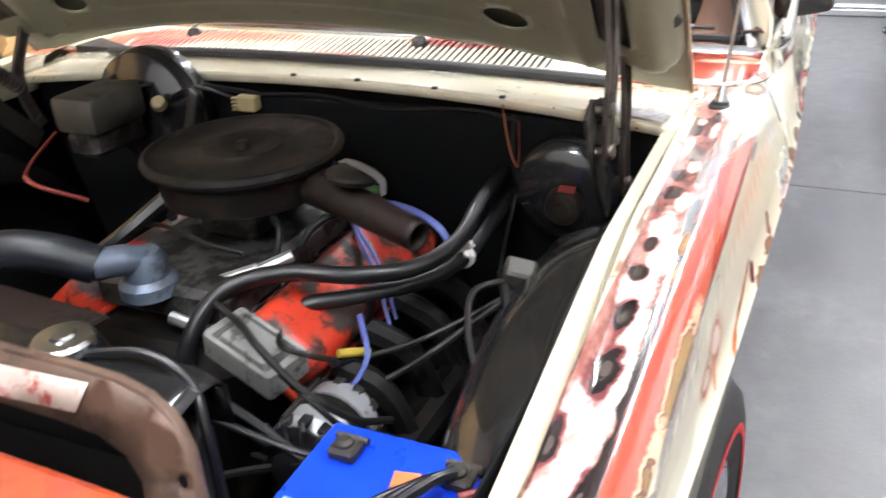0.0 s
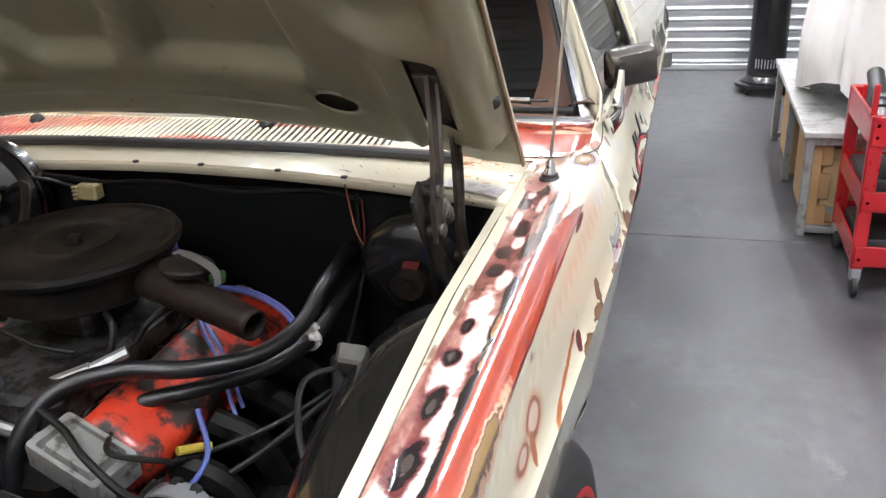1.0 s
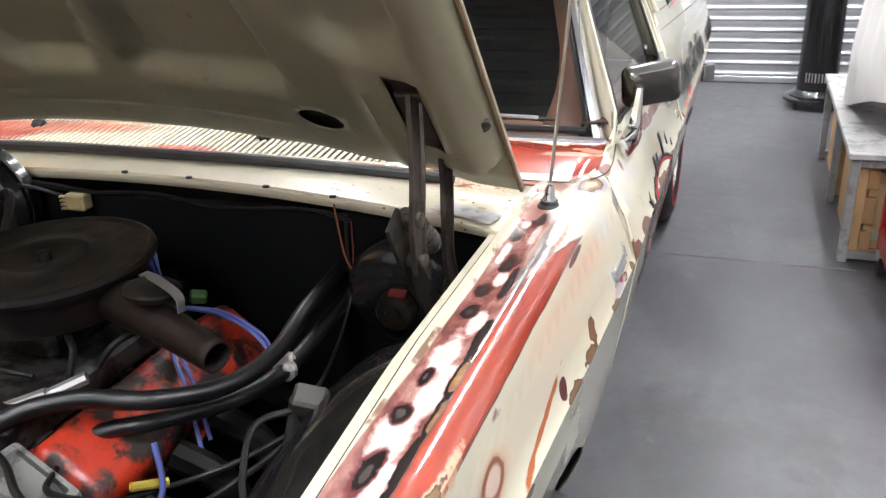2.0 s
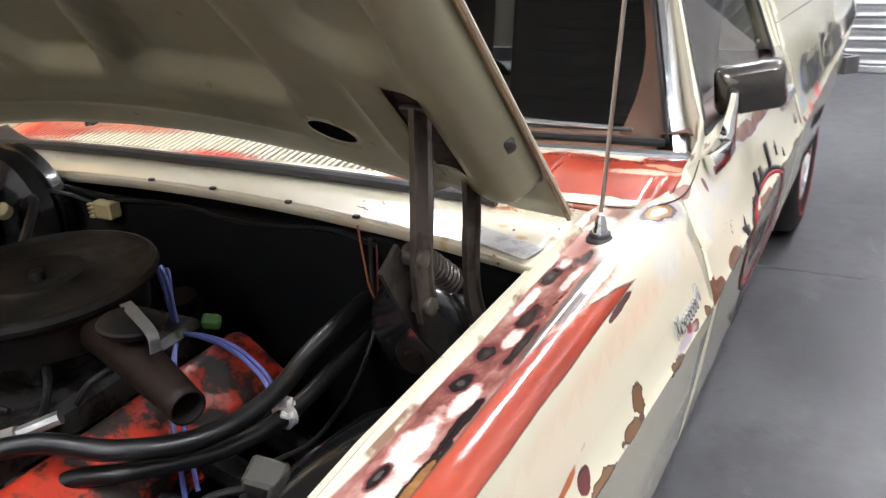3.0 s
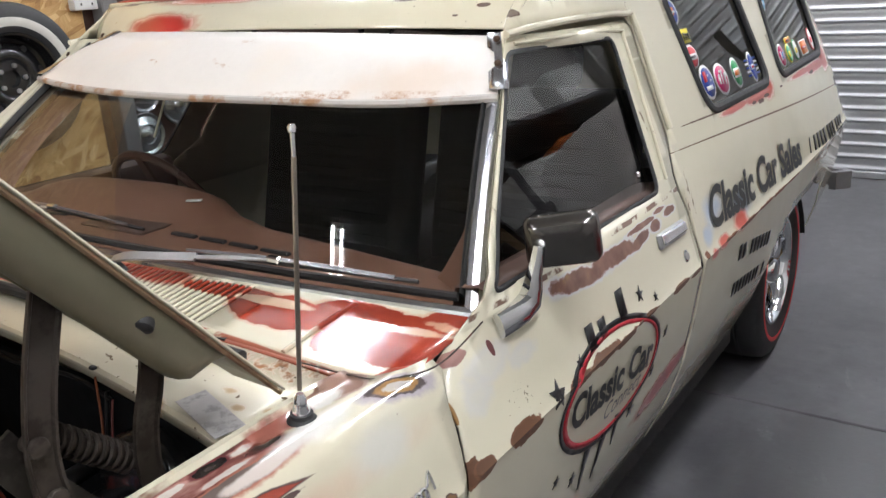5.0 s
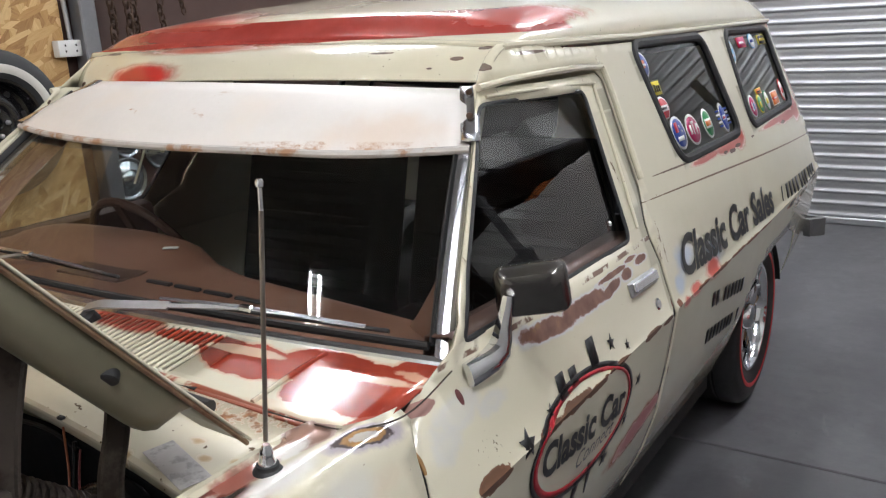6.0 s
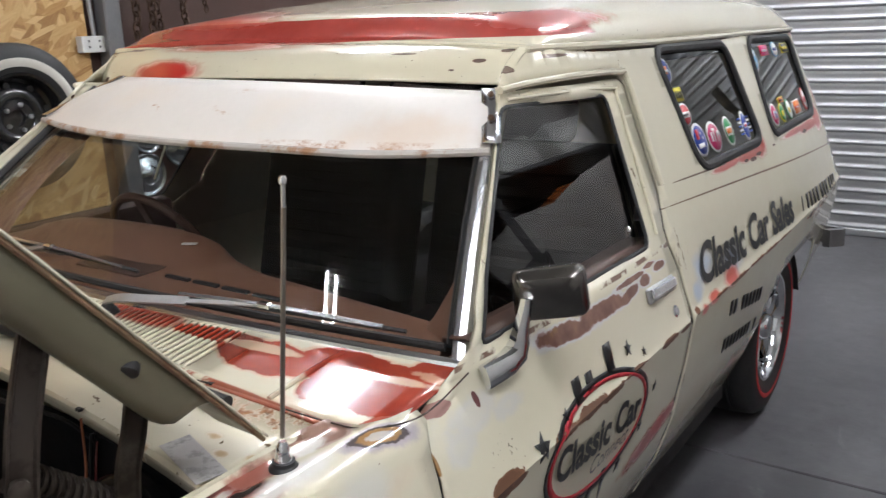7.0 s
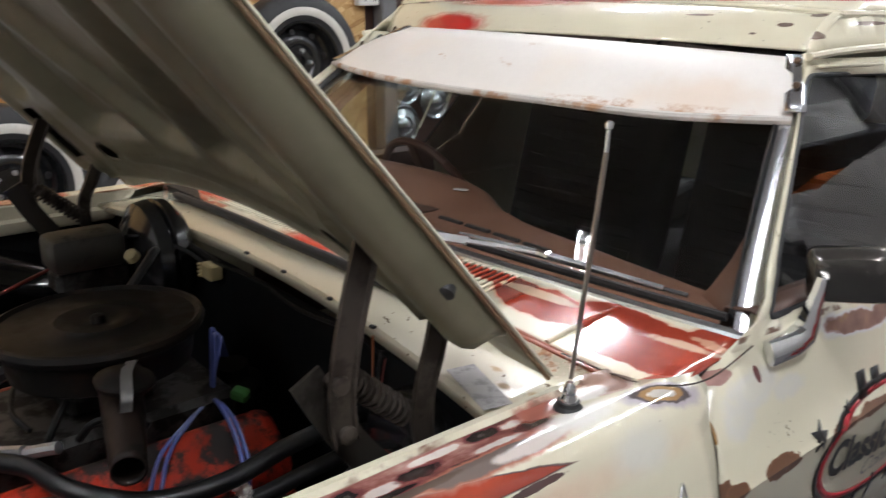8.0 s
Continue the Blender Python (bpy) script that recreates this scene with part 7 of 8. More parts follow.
def star(cy, cz, r, turn=0.0):
    return [(cy + r * (1 if k % 2 == 0 else 0.42) * math.sin(radians(turn) + math.pi * k / 5), cz + r * (1 if k % 2 == 0 else 0.42) * math.cos(radians(turn) + math.pi * k / 5)) for k in range(10)]


def slab(y, z, w, h, lean=0.25):
    return [(y, z), (y + w, z), (y + w + lean * h, z + h), (y + lean * h, z + h)]


OC = (1.094, 0.709, 0.240, 0.121, -7)
emblem = decal("emblem", [oval(*OC), oval(OC[0], OC[1], OC[2] - 0.012, OC[3] - 0.010, OC[4])], mat_ink, left_door, label="oval painted emblem in black and red")
decal("ring", [oval(OC[0], OC[1], OC[2] - 0.012, OC[3] - 0.010, OC[4]), oval(OC[0] + 0.003, OC[1] + 0.001, OC[2] - 0.025, OC[3] - 0.019, OC[4])], mat_ink_red, emblem)
for y, z, w, h in ((0.985, 0.812, 0.030, 0.044), (1.035, 0.818, 0.028, 0.032), (1.125, 0.820, 0.032, 0.052)):
    decal("bar", [slab(y, z, w, h, 0.05)], mat_ink, emblem)
# streaks tapering down from the oval
for y0, y1, z0, yt, zt in ((0.992, 1.024, 0.606, 0.992, 0.520), (1.068, 1.100, 0.603, 1.058, 0.506), (1.130, 1.160, 0.612, 1.138, 0.540)):
    decal("streak", [[(yt, zt), (yt + 0.004, zt), (y1, z0 - 0.004), (y0, z0)]], mat_ink, emblem)
for y, z, r in ((0.848, 0.797, 0.026), (0.943, 0.812, 0.014), (1.227, 0.835, 0.017), (1.293, 0.808, 0.011), (1.365, 0.702, 0.014), (1.318, 0.626, 0.014), (1.222, 0.580, 0.020), (0.875, 0.610, 0.014), (0.952, 0.569, 0.016)):
    decal("star", [star(y, z, r, 12)], mat_ink, emblem)


def lettering(text, y0, z0, y1, z1, height, lean, bold=0.036):
    """Words in the built-in font, laid along the side from (y0, z0) to (y1, z1)."""
    cu = bpy.data.curves.new("words", "FONT")
    cu.body, cu.size, cu.offset, cu.resolution_u = text, 1.0, bold, 4
    ob = new("words", cu)
    bpy.context.view_layer.update()
    mesh = bpy.data.meshes.new_from_object(ob.evaluated_get(bpy.context.evaluated_depsgraph_get()))
    bpy.data.objects.remove(ob)
    bm = bmesh.new()
    bm.from_mesh(mesh)
    bpy.data.meshes.remove(mesh)
    lo, hi = min(v.co.x for v in bm.verts), max(v.co.x for v in bm.verts)
    top = max(v.co.y for v in bm.verts)
    bmesh.ops.triangulate(bm, faces=bm.faces)
    for v in bm.verts:
        t, h = (v.co.x - lo) / (hi - lo), v.co.y / top * height
        y, z = y0 + (y1 - y0) * t + lean * h, z0 + (z1 - z0) * t + h
        v.co = on_side(1, 0.004)(y, z)
    return bm


part("lettering", lettering("Classic Car", 0.900, 0.700, 1.292, 0.662, 0.070, -0.10), mat_ink, emblem, "black painted words", smooth=False)
part("lettering", lettering("Connect", 1.050, 0.640, 1.232, 0.634, 0.034, 0.35, 0.0), mat_ink, emblem, "thin black painted script", smooth=False)
part("lettering", lettering("Classic Car Sales", 1.685, 0.838, 2.610, 0.806, 0.090, 0.42), mat_ink, left_side, "black painted sales lettering", smooth=False)
# telephone line and two lines of small writing, as plain bars
for k in range(10):
    decal("bar", [slab(2.83 + 0.058 * k + (0.02 if k > 3 else 0) + (0.02 if k > 6 else 0), 0.800 - 0.0022 * k, 0.036, 0.048, 0.4)], mat_ink, left_side)
decal("bar", [slab(2.755, 0.806, 0.012, 0.046, 0.6)], mat_ink, left_side)
for k in range(9):
    if k != 2:
        decal("bar", [slab(1.925 + 0.043 * k, 0.683 - 0.0075 * k, 0.030, 0.046, -0.3)], mat_ink, left_side)
for k in range(10):
    if k != 8:
        decal("bar", [slab(1.945 + 0.040 * k, 0.567 - 0.006 * k, 0.027, 0.044, -0.3)], mat_ink, left_side)

# stickers inside the load windows
inks = {k: simple("sticker_" + k, c, 0.35, 0, 0.05) for k, c in dict(white=(0.78, 0.78, 0.76), red=(0.62, 0.02, 0.03), blue=(0.03, 0.07, 0.34), yellow=(0.80, 0.66, 0.03), green=(0.04, 0.28, 0.10), magenta=(0.55, 0.02, 0.13), black=(0.02, 0.02, 0.02), cyan=(0.12, 0.42, 0.66), orange=(0.75, 0.22, 0.04)).items()}


def sticker(cy, cz, ry, rz, base, rim, prints, label, square=False):
    """A window sticker: a bordered base with plain coloured shapes on it, given in parts of its half-size."""
    def shape(k):
        return slab(cy - ry * k, cz - rz * k, 2 * ry * k, 2 * rz * k, 0) if square else oval(cy, cz, ry * k, rz * k)
    ob = decal("sticker", [shape(1.0)], inks[rim], left_side, -0.0055, label, 0.05)
    decal("print", [shape(0.84)], inks[base], ob, -0.0043, "", 0.05)
    for k, (a, b, w, h, ink) in enumerate(prints):
        decal("print", [slab(cy + a * ry, cz + b * rz, w * ry, h * rz, 0.12)], inks[ink], ob, -0.0031 + 0.0004 * k, "", 0.05)


sticker(1.913, 1.329, 0.044, 0.034, "blue", "white", ((-0.55, -0.25, 0.9, 0.6, "orange"), (-0.2, -0.1, 0.7, 0.18, "white")), "round blue and orange sticker")
sticker(1.942, 1.266, 0.044, 0.021, "yellow", "black", ((-0.65, -0.45, 0.3, 0.8, "black"), (-0.25, -0.45, 0.22, 0.9, "black"), (0.08, -0.45, 0.22, 0.8, "black"), (0.4, -0.45, 0.22, 0.8, "black")), "yellow rectangular sticker with black strokes", True)
sticker(1.948, 1.214, 0.042, 0.030, "red", "white", ((-0.8, -0.28, 1.5, 0.52, "white"), (-0.6, -0.12, 1.05, 0.2, "black")), "round red and white sticker")
sticker(1.992, 1.143, 0.050, 0.044, "blue", "white", ((-0.5, 0.05, 0.45, 0.6, "red"), (-0.55, -0.45, 0.95, 0.26, "white"), (0.1, 0.3, 0.14, 0.14, "white"), (0.3, 0.0, 0.14, 0.14, "white")), "oval blue, white and red sticker")
sticker(2.107, 1.137, 0.054, 0.042, "magenta", "white", ((-0.55, -0.25, 0.26, 0.6, "white"), (-0.12, -0.3, 0.14, 0.85, "white"), (-0.28, 0.4, 0.5, 0.16, "white"), (0.28, -0.35, 0.14, 0.7, "white"), (0.4, 0.05, 0.26, 0.3, "white")), "oval crimson sticker with white strokes")
sticker(2.247, 1.137, 0.040, 0.042, "green", "white", ((-0.7, -0.3, 1.3, 0.62, "white"), (-0.6, -0.16, 1.1, 0.34, "orange")), "oval green and orange sticker")
sticker(2.412, 1.134, 0.030, 0.044, "blue", "white", ((-0.55, -0.15, 1.0, 0.34, "white"), (-0.45, -0.06, 0.8, 0.14, "red")), "oval badge sticker in blue and white")
for k in range(5):
    decal("sticker_wing", [slab(2.352, 1.110 + 0.011 * k, 0.120, 0.006, 0)], inks["blue" if k % 2 == 0 else "white"], left_side, -0.0058, "blue and white winged stripe", 0.05)
sticker(2.762, 1.318, 0.046, 0.044, "cyan", "white", ((-0.6, 0.15, 1.1, 0.4, "white"), (-0.4, -0.45, 0.6, 0.22, "white")), "oval white and light blue sticker")
sticker(2.945, 1.338, 0.060, 0.018, "magenta", "red", ((-0.6, -0.25, 1.1, 0.45, "white"),), "dark red rectangular sticker", True)
sticker(3.110, 1.336, 0.046, 0.028, "white", "cyan", ((-0.6, -0.2, 1.1, 0.4, "blue"),), "white and blue shaped sticker")
sticker(3.290, 1.334, 0.066, 0.018, "black", "yellow", ((-0.65, -0.3, 0.35, 0.6, "yellow"), (-0.15, -0.3, 0.3, 0.6, "yellow"), (0.28, -0.3, 0.35, 0.6, "yellow")), "yellow and black sticker", True)
sticker(2.780, 1.128, 0.042, 0.038, "magenta", "white", ((-0.45, -0.4, 0.3, 0.8, "white"), (0.05, -0.3, 0.35, 0.6, "cyan")), "round crimson and white sticker")
sticker(2.892, 1.124, 0.036, 0.032, "green", "yellow", ((-0.4, -0.35, 0.6, 0.6, "yellow"),), "round yellow and green sticker")
sticker(2.925, 1.166, 0.042, 0.010, "orange", "yellow", ((-0.6, -0.3, 1.0, 0.5, "black"),), "small orange strip sticker", True)
sticker(3.002, 1.126, 0.032, 0.036, "white", "green", ((-0.5, -0.3, 0.9, 0.5, "yellow"),), "oval cream sticker")
sticker(3.145, 1.121, 0.062, 0.026, "orange", "white", ((-0.7, -0.2, 1.3, 0.4, "red"), (-0.45, -0.08, 0.8, 0.16, "white")), "red and orange sticker", True)
sticker(3.318, 1.135, 0.034, 0.042, "white", "red", ((-0.5, -0.3, 0.9, 0.5, "red"),), "oval red and white sticker")


# ---- along the west wall: spare wheels, hub caps, post, chains, switch box ----
def spare_wheel(c, r=0.315, group="spare wheels on the wall"):
    """A black steel wheel with a whitewall tyre, its face to the room."""
    root = thing("spare_wheel", "black steel wheel with whitewall tyre on the wall", "wheel", group)
    k = r / 0.315
    a = (1, 0, 0)
    tyre = part("tyre", lathe(bmesh.new(), (0, 0, 0), a, [(d * k, q * k) for d, q in ((-0.085, 0.19), (-0.09, 0.24), (-0.075, 0.295), (-0.05, 0.312), (0.05, 0.312), (0.066, 0.304), (0.080, 0.285), (0.088, 0.262), (0.090, 0.235), (0.086, 0.205), (0.078, 0.188))], 56, (False, False)), mat_rubber, root)
    part("whitewall", lathe(bmesh.new(), (0, 0, 0), a, [(d * k, q * k) for d, q in ((0.0905, 0.250), (0.0925, 0.246), (0.0915, 0.222), (0.089, 0.214))], 56, (False, False)), mat_tyre_white, tyre, "off-white sidewall band")
    rim = part("rim", lathe(bmesh.new(), (0, 0, 0), a, [(d * k, q * k) for d, q in ((0.078, 0.191), (0.083, 0.188), (0.080, 0.178), (0.050, 0.170), (0.020, 0.166), (0.012, 0.150), (0.030, 0.125), (0.040, 0.100), (0.036, 0.080), (0.026, 0.070), (0.028, 0.036), (0.010, 0.034))], 48, (False, True)), mat_black, root, "glossy black steel rim")
    for j in range(5):
        q = 2 * math.pi * j / 5
        part("wheel_nut", lathe(bmesh.new(), (0.026 * k, 0.056 * math.cos(q) * k, 0.056 * math.sin(q) * k), a, [(0, 0.011), (0.012, 0.011), (0.016, 0.007)], 6), mat_alloy, rim)
    for j in range(8):
        q = 2 * math.pi * j / 8 + 0.2
        part("vent", lathe(bmesh.new(), (0.022 * k, 0.138 * math.cos(q) * k, 0.138 * math.sin(q) * k), a, [(0, 0.015), (0.006, 0.013)], 12), mat_under, rim)
    root.location = c
    return root


w = spare_wheel((WALL_L + 0.100, 1.68, 1.155))
copy_thing(w, pose(WALL_L + 0.100, 0.40, 0.745))
copy_thing(w, pose(WALL_L + 0.100, 0.98, 0.58))
for y, z in ((1.68, 1.155), (0.40, 0.745), (0.98, 0.58)):
    peg = tagged(part("wall_peg", rod(bmesh.new(), (WALL_L - 0.02, y, z), (WALL_L + 0.06, y, z), 0.025, seg=12), mat_steel), "steel peg holding a spare wheel on the wall", "peg", "wall pegs")


mat_hub = simple("dull_hub_chrome", (0.42, 0.44, 0.46), 0.22, 0.9, 0.12, 9.0, 70.0)


def hub_cap(c, r):
    root = tagged(part("hub_cap", lathe(bmesh.new(), (0, 0, 0), (1, 0, 0), [(0, r), (0.010, r), (0.016, r * 0.93), (0.010, r * 0.80), (0.022, r * 0.62), (0.030, r * 0.45), (0.024, r * 0.40), (0.038, r * 0.26), (0.042, r * 0.10)], 40), mat_hub), "polished metal hub cap hung on the wall", "hub cap", "hub caps on the wall")
    root.location = c
    return root


post = tagged(part("wall_post", box(bmesh.new(), (WALL_L + 0.045, 2.235, 2.3), (0.09, 0.085, 4.6), bevel=0.006), mat_steel), "grey painted steel wall post", "post", kind="structure")
for y, z, r in ((2.36, 0.790, 0.112), (2.58, 0.905, 0.100), (2.385, 0.985, 0.090)):
    hub_cap((WALL_L + 0.012, y, z), r)
sw = thing("switch_box", "white surface mounted double power outlet", "outlet")
part("box", box(bmesh.new(), (WALL_L + 0.032, 2.135, 1.445), (0.050, 0.120, 0.075), bevel=0.006, seg=2), mat_white, sw)
for dy in (-0.025, 0.03):
    for dz in (-0.012, 0.014):
        part("slot", box(bmesh.new(), (WALL_L + 0.058, 2.135 + dy, 1.445 + dz), (0.003, 0.006, 0.010)), mat_plastic, sw)
cond = tagged(part("conduit", rod(bmesh.new(), (WALL_L + 0.02, 2.165, 1.48), (WALL_L + 0.02, 2.115, 3.0), 0.011), mat_zinc), "thin grey cable conduit on the wall", "conduit")


def chain(x, y, z0, z1, r):
    """A hanging chain of single links."""
    root = thing("chain", "heavy rusty lifting chain hanging in loops", "chain", "hanging chains")
    def ring(axis):
        pts = []
        for k in range(14):
            q = 2 * math.pi * k / 14
            a, b = r * 0.62 * math.cos(q), r * 1.05 * math.sin(q)
            pts.append((a, 0, b) if axis else (0, a, b))
        return tube(bmesh.new(), pts + pts[:1], r * 0.22, 6, 2)
    a, b = part("link", ring(0), mat_chain, root), part("link", ring(1), mat_chain, root)
    n = int((z1 - z0) / (r * 1.5))
    for k in range(n):
        ob = (a, b)[k] if k < 2 else new("link", (a, b)[k % 2].data)
        ob.parent, ob.location = root, (x, y + 0.006 * math.sin(k * 1.3), z1 - k * r * 1.5)
    return root


for dx, y, z0, r in ((0.13, 2.33, 1.34, 0.030), (0.17, 2.39, 1.36, 0.030), (0.13, 2.46, 1.42, 0.026), (0.15, 2.60, 1.40, 0.026), (0.13, 2.75, 1.55, 0.020)):
    chain(WALL_L + dx, y, z0, 2.5, r)
hoist = tagged(part("hoist_beam", box(bmesh.new(), (WALL_L + 0.14, 2.55, 2.53), (0.28, 0.75, 0.07), bevel=0.008), mat_steel), "steel bracket beam carrying the chains", "beam")

# ---- east side: low bench, sheet, trolley, heater ----
bench = thing("workbench", "low grey steel frame bench with worn top", "bench")
BX0, BX1, BY0, BY1, BZ = 1.512, 2.25, 2.50, 3.95, 0.452
part("top", box(bmesh.new(), ((BX0 + BX1) / 2, (BY0 + BY1) / 2, BZ - 0.012), (BX1 - BX0 + 0.03, BY1 - BY0 + 0.03, 0.024), bevel=0.003), mat_bench_top, bench)
for x in (BX0 + 0.015, BX1 - 0.02):
    for y in (BY0 + 0.02, (BY0 + BY1) / 2, BY1 - 0.02):
        part("leg", box(bmesh.new(), (x, y, (BZ - 0.024) / 2), (0.034, 0.034, BZ - 0.024), bevel=0.003), mat_bench, bench)
    part("rail", box(bmesh.new(), (x, (BY0 + BY1) / 2, BZ - 0.042), (0.03, BY1 - BY0 - 0.04, 0.034), bevel=0.003), mat_bench, bench)
for y in (BY0 + 0.02, BY1 - 0.02):
    part("rail", box(bmesh.new(), ((BX0 + BX1) / 2, y, BZ - 0.042), (BX1 - BX0 - 0.05, 0.03, 0.034), bevel=0.003), mat_bench, bench)
    part("foot_rail", box(bmesh.new(), ((BX0 + BX1) / 2, y, 0.03), (BX1 - BX0 - 0.05, 0.03, 0.03), bevel=0.003), mat_bench, bench)
for k in range(2):
    crate = thing("wooden_crate", "open pine crate with flat bundles under the bench", "crate", "crates under the bench")
    y0 = 2.56 + k * 0.75
    for z in (0.065, 0.205, 0.345):
        part("slat", box(bmesh.new(), (1.59, y0, z), (0.07, 0.018, 0.10) if z == 0.345 else (0.07, 0.018, 0.11), bevel=0.002), mat_wood, crate)
    for x in (1.565, 1.70):
        part("upright", box(bmesh.new(), (x, y0 - 0.012, 0.205), (0.035 if x < 1.6 else 0.05, 0.016, 0.39), bevel=0.002), mat_wood, crate)
    part("base", box(bmesh.new(), (1.72, y0 + 0.25, 0.025), (0.34, 0.50, 0.03), bevel=0.002), mat_wood, crate)
    part("side", box(bmesh.new(), (1.555, y0 + 0.25, 0.20), (0.016, 0.48, 0.34), bevel=0.002), mat_wood, crate)
    part("bundle", box(bmesh.new(), (1.665, y0 + 0.22, 0.20), (0.15, 0.42, 0.32), bevel=0.006), mat_wood_pale, crate)
    part("label", box(bmesh.new(), (1.66, y0 - 0.001, 0.34), (0.07, 0.004, 0.045)), mat_card, crate)
    part("label", box(bmesh.new(), (1.655, y0 - 0.001, 0.10), (0.06, 0.004, 0.035)), mat_zinc, crate)

# white sheet thrown over something on the bench
rows = []
for i in range(25):
    t = i / 24
    row = []
    for k in range(96):
        q = 2 * math.pi * k / 96
        fold = 0.020 * math.sin(9 * q + 1.3) + 0.013 * math.sin(17 * q) + 0.008 * math.sin(31 * q + 2.0)
        e = 0.70 + 0.30 * min(1.0, (1 - t) * 1.25)
        rx, ry = (0.36 * e + fold * (1 - 0.6 * t)), (0.46 * e + fold * (1 - 0.6 * t))
        hem = 0.13 * (0.5 + 0.5 * math.sin(3 * q + 2.6)) * (1 - t) ** 2
        if t > 0.88:
            rx, ry = rx * (1 - (t - 0.88) / 0.125), ry * (1 - (t - 0.88) / 0.125)
        row.append((1.90 + math.copysign(abs(math.cos(q)) ** 0.7, math.cos(q)) * rx, 3.10 + math.copysign(abs(math.sin(q)) ** 0.7, math.sin(q)) * ry, 0.455 + hem + (1.10 - hem) * min(1.0, t / 0.88) + (0.03 * (t - 0.88) / 0.12 if t > 0.88 else 0)))
    rows.append(row)
tagged(part("dust_sheet", skin(bmesh.new(), rows, True, False, True), mat_cloth, sharp=80), "crumpled white cotton sheet draped over a bulky load", "sheet")

# shelf with boxes against the east wall, beyond the sheet
rack = thing("storage_shelf", "steel shelf unit against the grey wall", "shelf")
for y in (3.55, 5.15):
    for x in (2.80, 3.32):
        part("post", box(bmesh.new(), (x, y, 1.15), (0.04, 0.04, 2.30), bevel=0.003), mat_steel, rack)
# added unseen panel: stands in for dark clutter mirrored in the side glass
part("reflection_backing", box(bmesh.new(), (3.345, 4.35, 1.30), (0.008, 1.60, 2.0), bevel=0.002), mat_brown, rack, "added dark panel that darkens the side window reflection")
for z in (0.45, 1.05, 1.60, 2.15):
    part("board", box(bmesh.new(), (3.06, 4.35, z), (0.56, 1.66, 0.03), bevel=0.003), mat_steel, rack)
for y, z, w, h, m, label in ((3.85, 1.62, 0.42, 0.26, mat_white, "white carton on the steel shelf"), (4.40, 1.62, 0.46, 0.34, mat_crate_orange, "orange plastic crate on the steel shelf"), (4.90, 1.62, 0.36, 0.24, mat_card, "brown carton on the steel shelf"), (4.05, 2.17, 0.40, 0.22, mat_white, "white carton on the steel shelf"), (4.70, 2.17, 0.42, 0.26, mat_white, "white carton on the steel shelf"), (3.95, 1.07, 0.50, 0.32, mat_card, "brown carton on the steel shelf"), (4.65, 1.07, 0.46, 0.36, mat_white, "white carton on the steel shelf")):
    carton = tagged(part("storage_box", box(bmesh.new(), (3.04, y, z + h / 2 - 0.004), (0.42, w, h), bevel=0.006), m), label, "box", "boxes on the shelf")
    part("lid", box(bmesh.new(), (3.04, y, z + h - 0.010), (0.436, w + 0.016, 0.045), bevel=0.005), m, carton)

# red tool trolley
tr = thing("tool_trolley", "red enamelled three tier tool trolley on castors", "trolley")
TX0, TX1, TY0, TY1 = 1.635, 2.02, 1.95, 2.42
for x in (TX0 + 0.015, TX1 - 0.015):
    for y in (TY0 + 0.015, TY1 - 0.015):
        part("corner_post", box(bmesh.new(), (x, y, 0.385), (0.045, 0.030, 0.55), bevel=0.004), mat_tool_red, tr)
        caster = part("castor", lathe(bmesh.new(), (x - 0.012, y, 0.040), (1, 0, 0), [(0, 0.030), (0.003, 0.040), (0.021, 0.040), (0.024, 0.030)], 24), mat_rubber, tr, "black castor wheel")
        part("fork", box(bmesh.new(), (x, y + 0.008, 0.085), (0.036, 0.045, 0.050), bevel=0.006), mat_zinc, caster)
for z, h in ((0.125, 0.075), (0.33, 0.07), (0.56, 0.10)):
    tray = part("tray", box(bmesh.new(), ((TX0 + TX1) / 2, (TY0 + TY1) / 2, z), (TX1 - TX0, TY1 - TY0, 0.012), bevel=0.002), mat_tool_red, tr)
    for x in (TX0, TX1):
        part("wall", box(bmesh.new(), (x, (TY0 + TY1) / 2, z + h / 2), (0.012, TY1 - TY0, h), bevel=0.002), mat_tool_red, tray)
    for y in (TY0, TY1):
        part("wall", box(bmesh.new(), ((TX0 + TX1) / 2, y, z + h / 2), (TX1 - TX0, 0.012, h), bevel=0.002), mat_tool_red, tray)
part("side_bar", box(bmesh.new(), (TX0, TY0 + 0.03, 0.70), (0.018, 0.020, 0.12), bevel=0.004), mat_tool_red, tr)
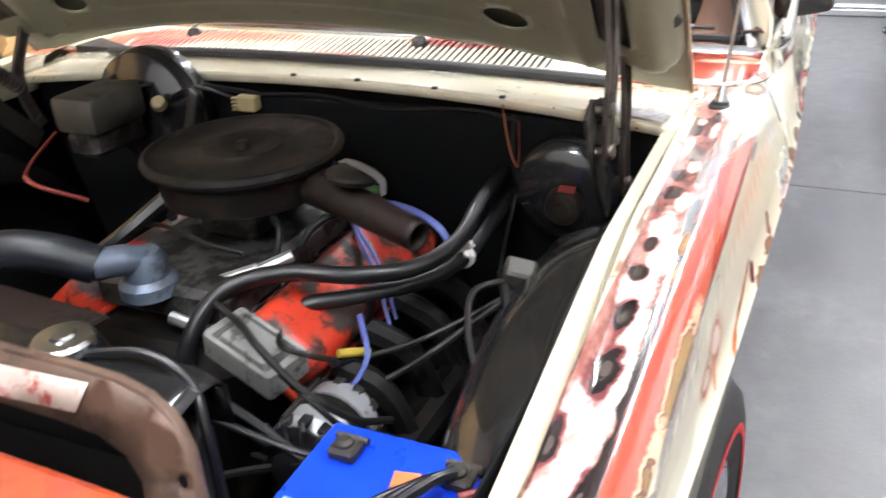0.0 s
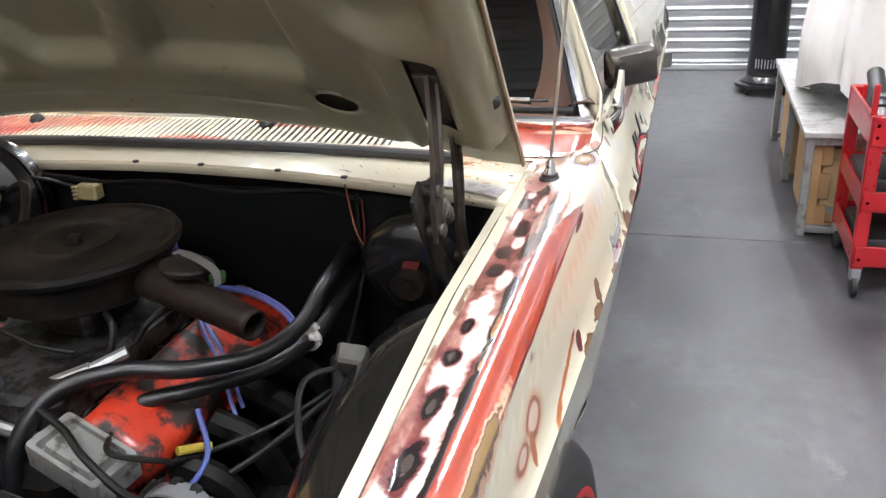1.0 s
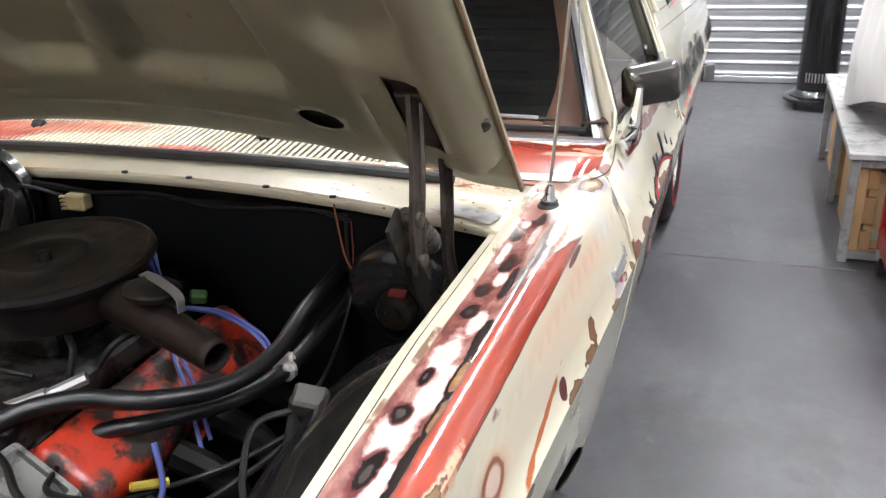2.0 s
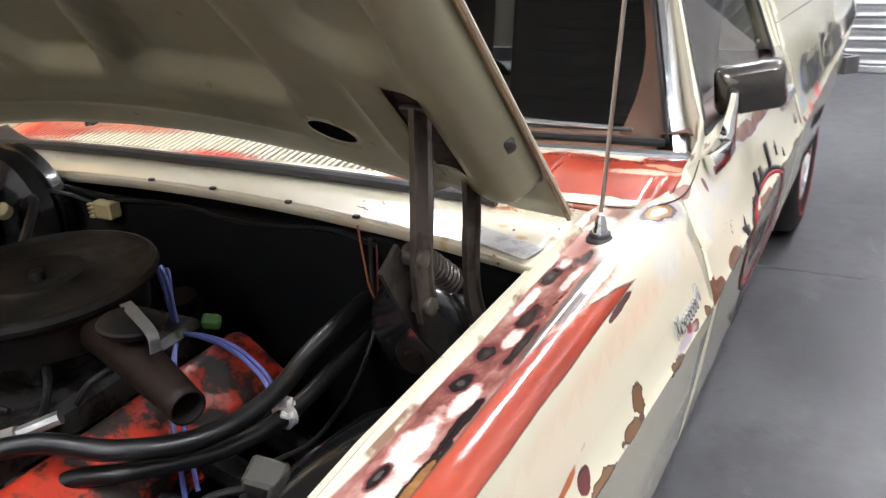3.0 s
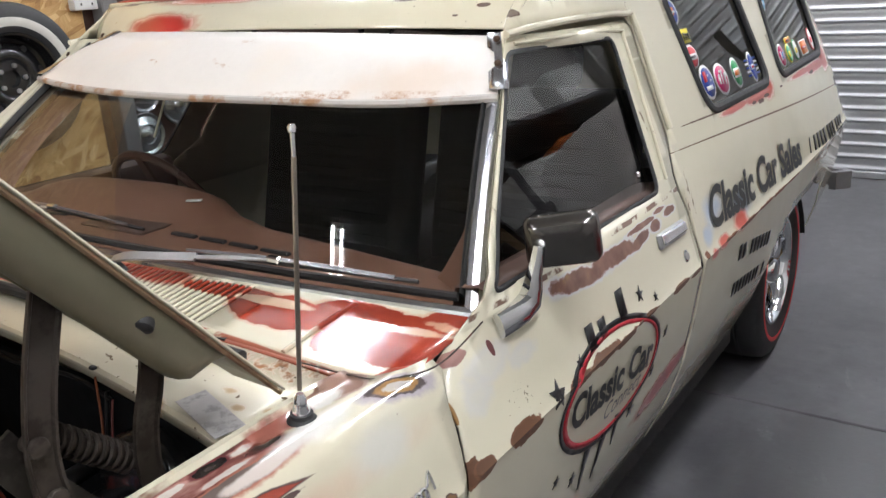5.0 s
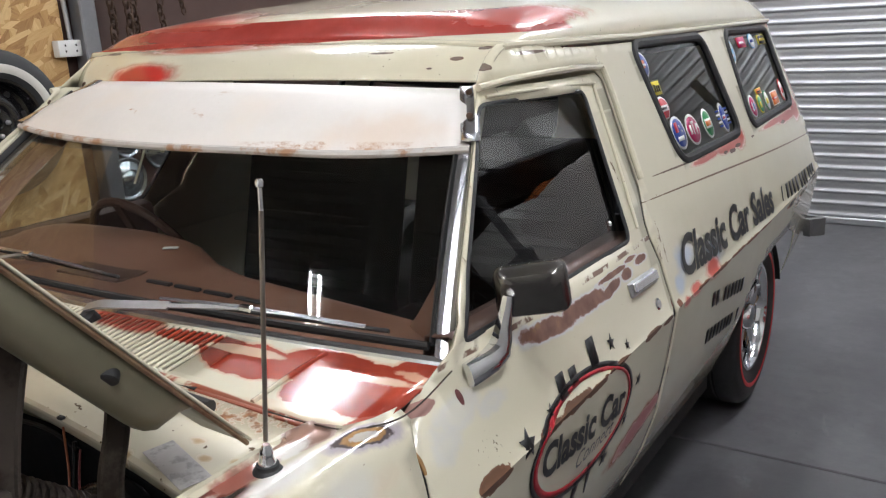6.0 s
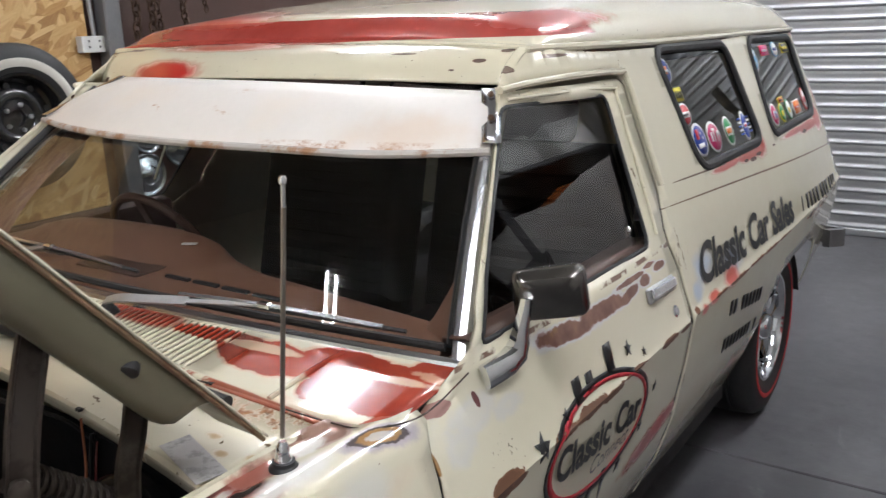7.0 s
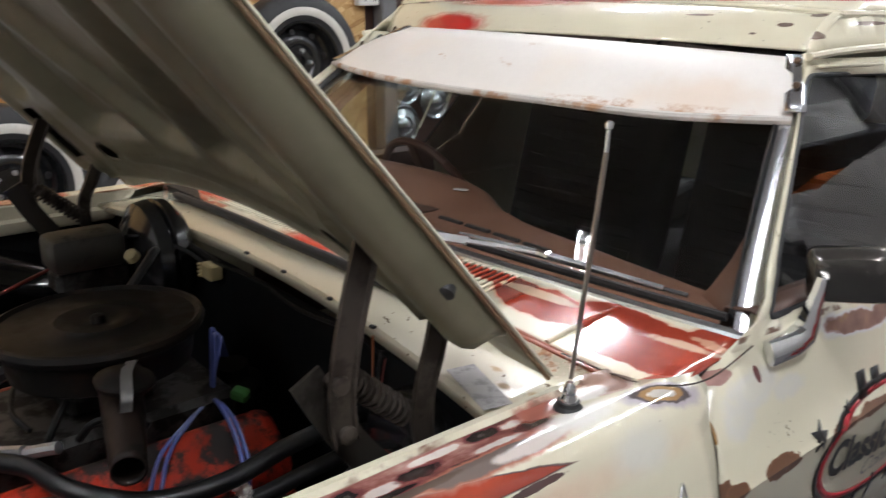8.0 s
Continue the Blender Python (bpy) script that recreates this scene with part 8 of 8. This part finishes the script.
for x in (TX0 + 0.015,):
    for z in (0.15, 0.36, 0.59, 0.63):
        part("bolt", lathe(bmesh.new(), (x, TY0 - 0.002, z), (0, -1, 0), [(0, 0.007), (0.004, 0.006)], 10), mat_chrome, tr)
for c, s in (((1.80, 2.15, 0.175), (0.30, 0.34, 0.085)), ((1.78, 2.16, 0.385), (0.28, 0.30, 0.090)), ((1.74, 2.10, 0.64), (0.20, 0.12, 0.14))):
    tagged(part("tool_case", box(bmesh.new(), c, s, bevel=0.018, seg=2), mat_plastic), "black plastic tool case on the trolley", "tool case", "tool cases on the trolley")
drill = thing("hand_drill", "black and grey cordless drill lying on the trolley", "drill")
part("body", rod(bmesh.new(), (1.665, 2.03, 0.66), (1.665, 2.20, 0.75), 0.028), mat_plastic, drill)
part("grip", box(bmesh.new(), (1.665, 2.19, 0.64), (0.036, 0.05, 0.14), bevel=0.012, seg=2), mat_plastic, drill)
part("chuck", rod(bmesh.new(), (1.665, 2.03, 0.66), (1.665, 1.99, 0.64), 0.018, 0.010), mat_alloy, drill)

# gas heater with its perforated skirt
he = thing("patio_heater", "tall black gas heater on a wheeled base", "heater")
hx, hy = 1.545, 5.12
part("body", lathe(bmesh.new(), (hx, hy, 0.0), (0, 0, 1), [(0.07, 0.155), (0.085, 0.165), (0.10, 0.140), (0.12, 0.125), (0.70, 0.120), (0.72, 0.10), (0.74, 0.035), (1.70, 0.030)], 36), mat_black, he)
part("base", lathe(bmesh.new(), (hx, hy, 0.0), (0, 0, 1), [(0.045, 0.19), (0.05, 0.20), (0.07, 0.20), (0.08, 0.17)], 36), mat_black, he)
for k in range(9):
    q = math.pi + (k - 4) * 0.16 + math.pi / 2
    part("vent_slot", box(bmesh.new(), (hx + 0.124 * math.cos(q), hy + 0.124 * math.sin(q), 0.21), (0.006, 0.008, 0.06), Euler((0, 0, q)).to_matrix()), mat_zinc, he)
for k in range(4):
    q = math.pi / 4 + k * math.pi / 2
    part("castor", lathe(bmesh.new(), (hx + 0.17 * math.cos(q) - 0.012, hy + 0.17 * math.sin(q), 0.025), (1, 0, 0), [(0, 0.020), (0.003, 0.025), (0.021, 0.025), (0.024, 0.020)], 18), mat_rubber, he)
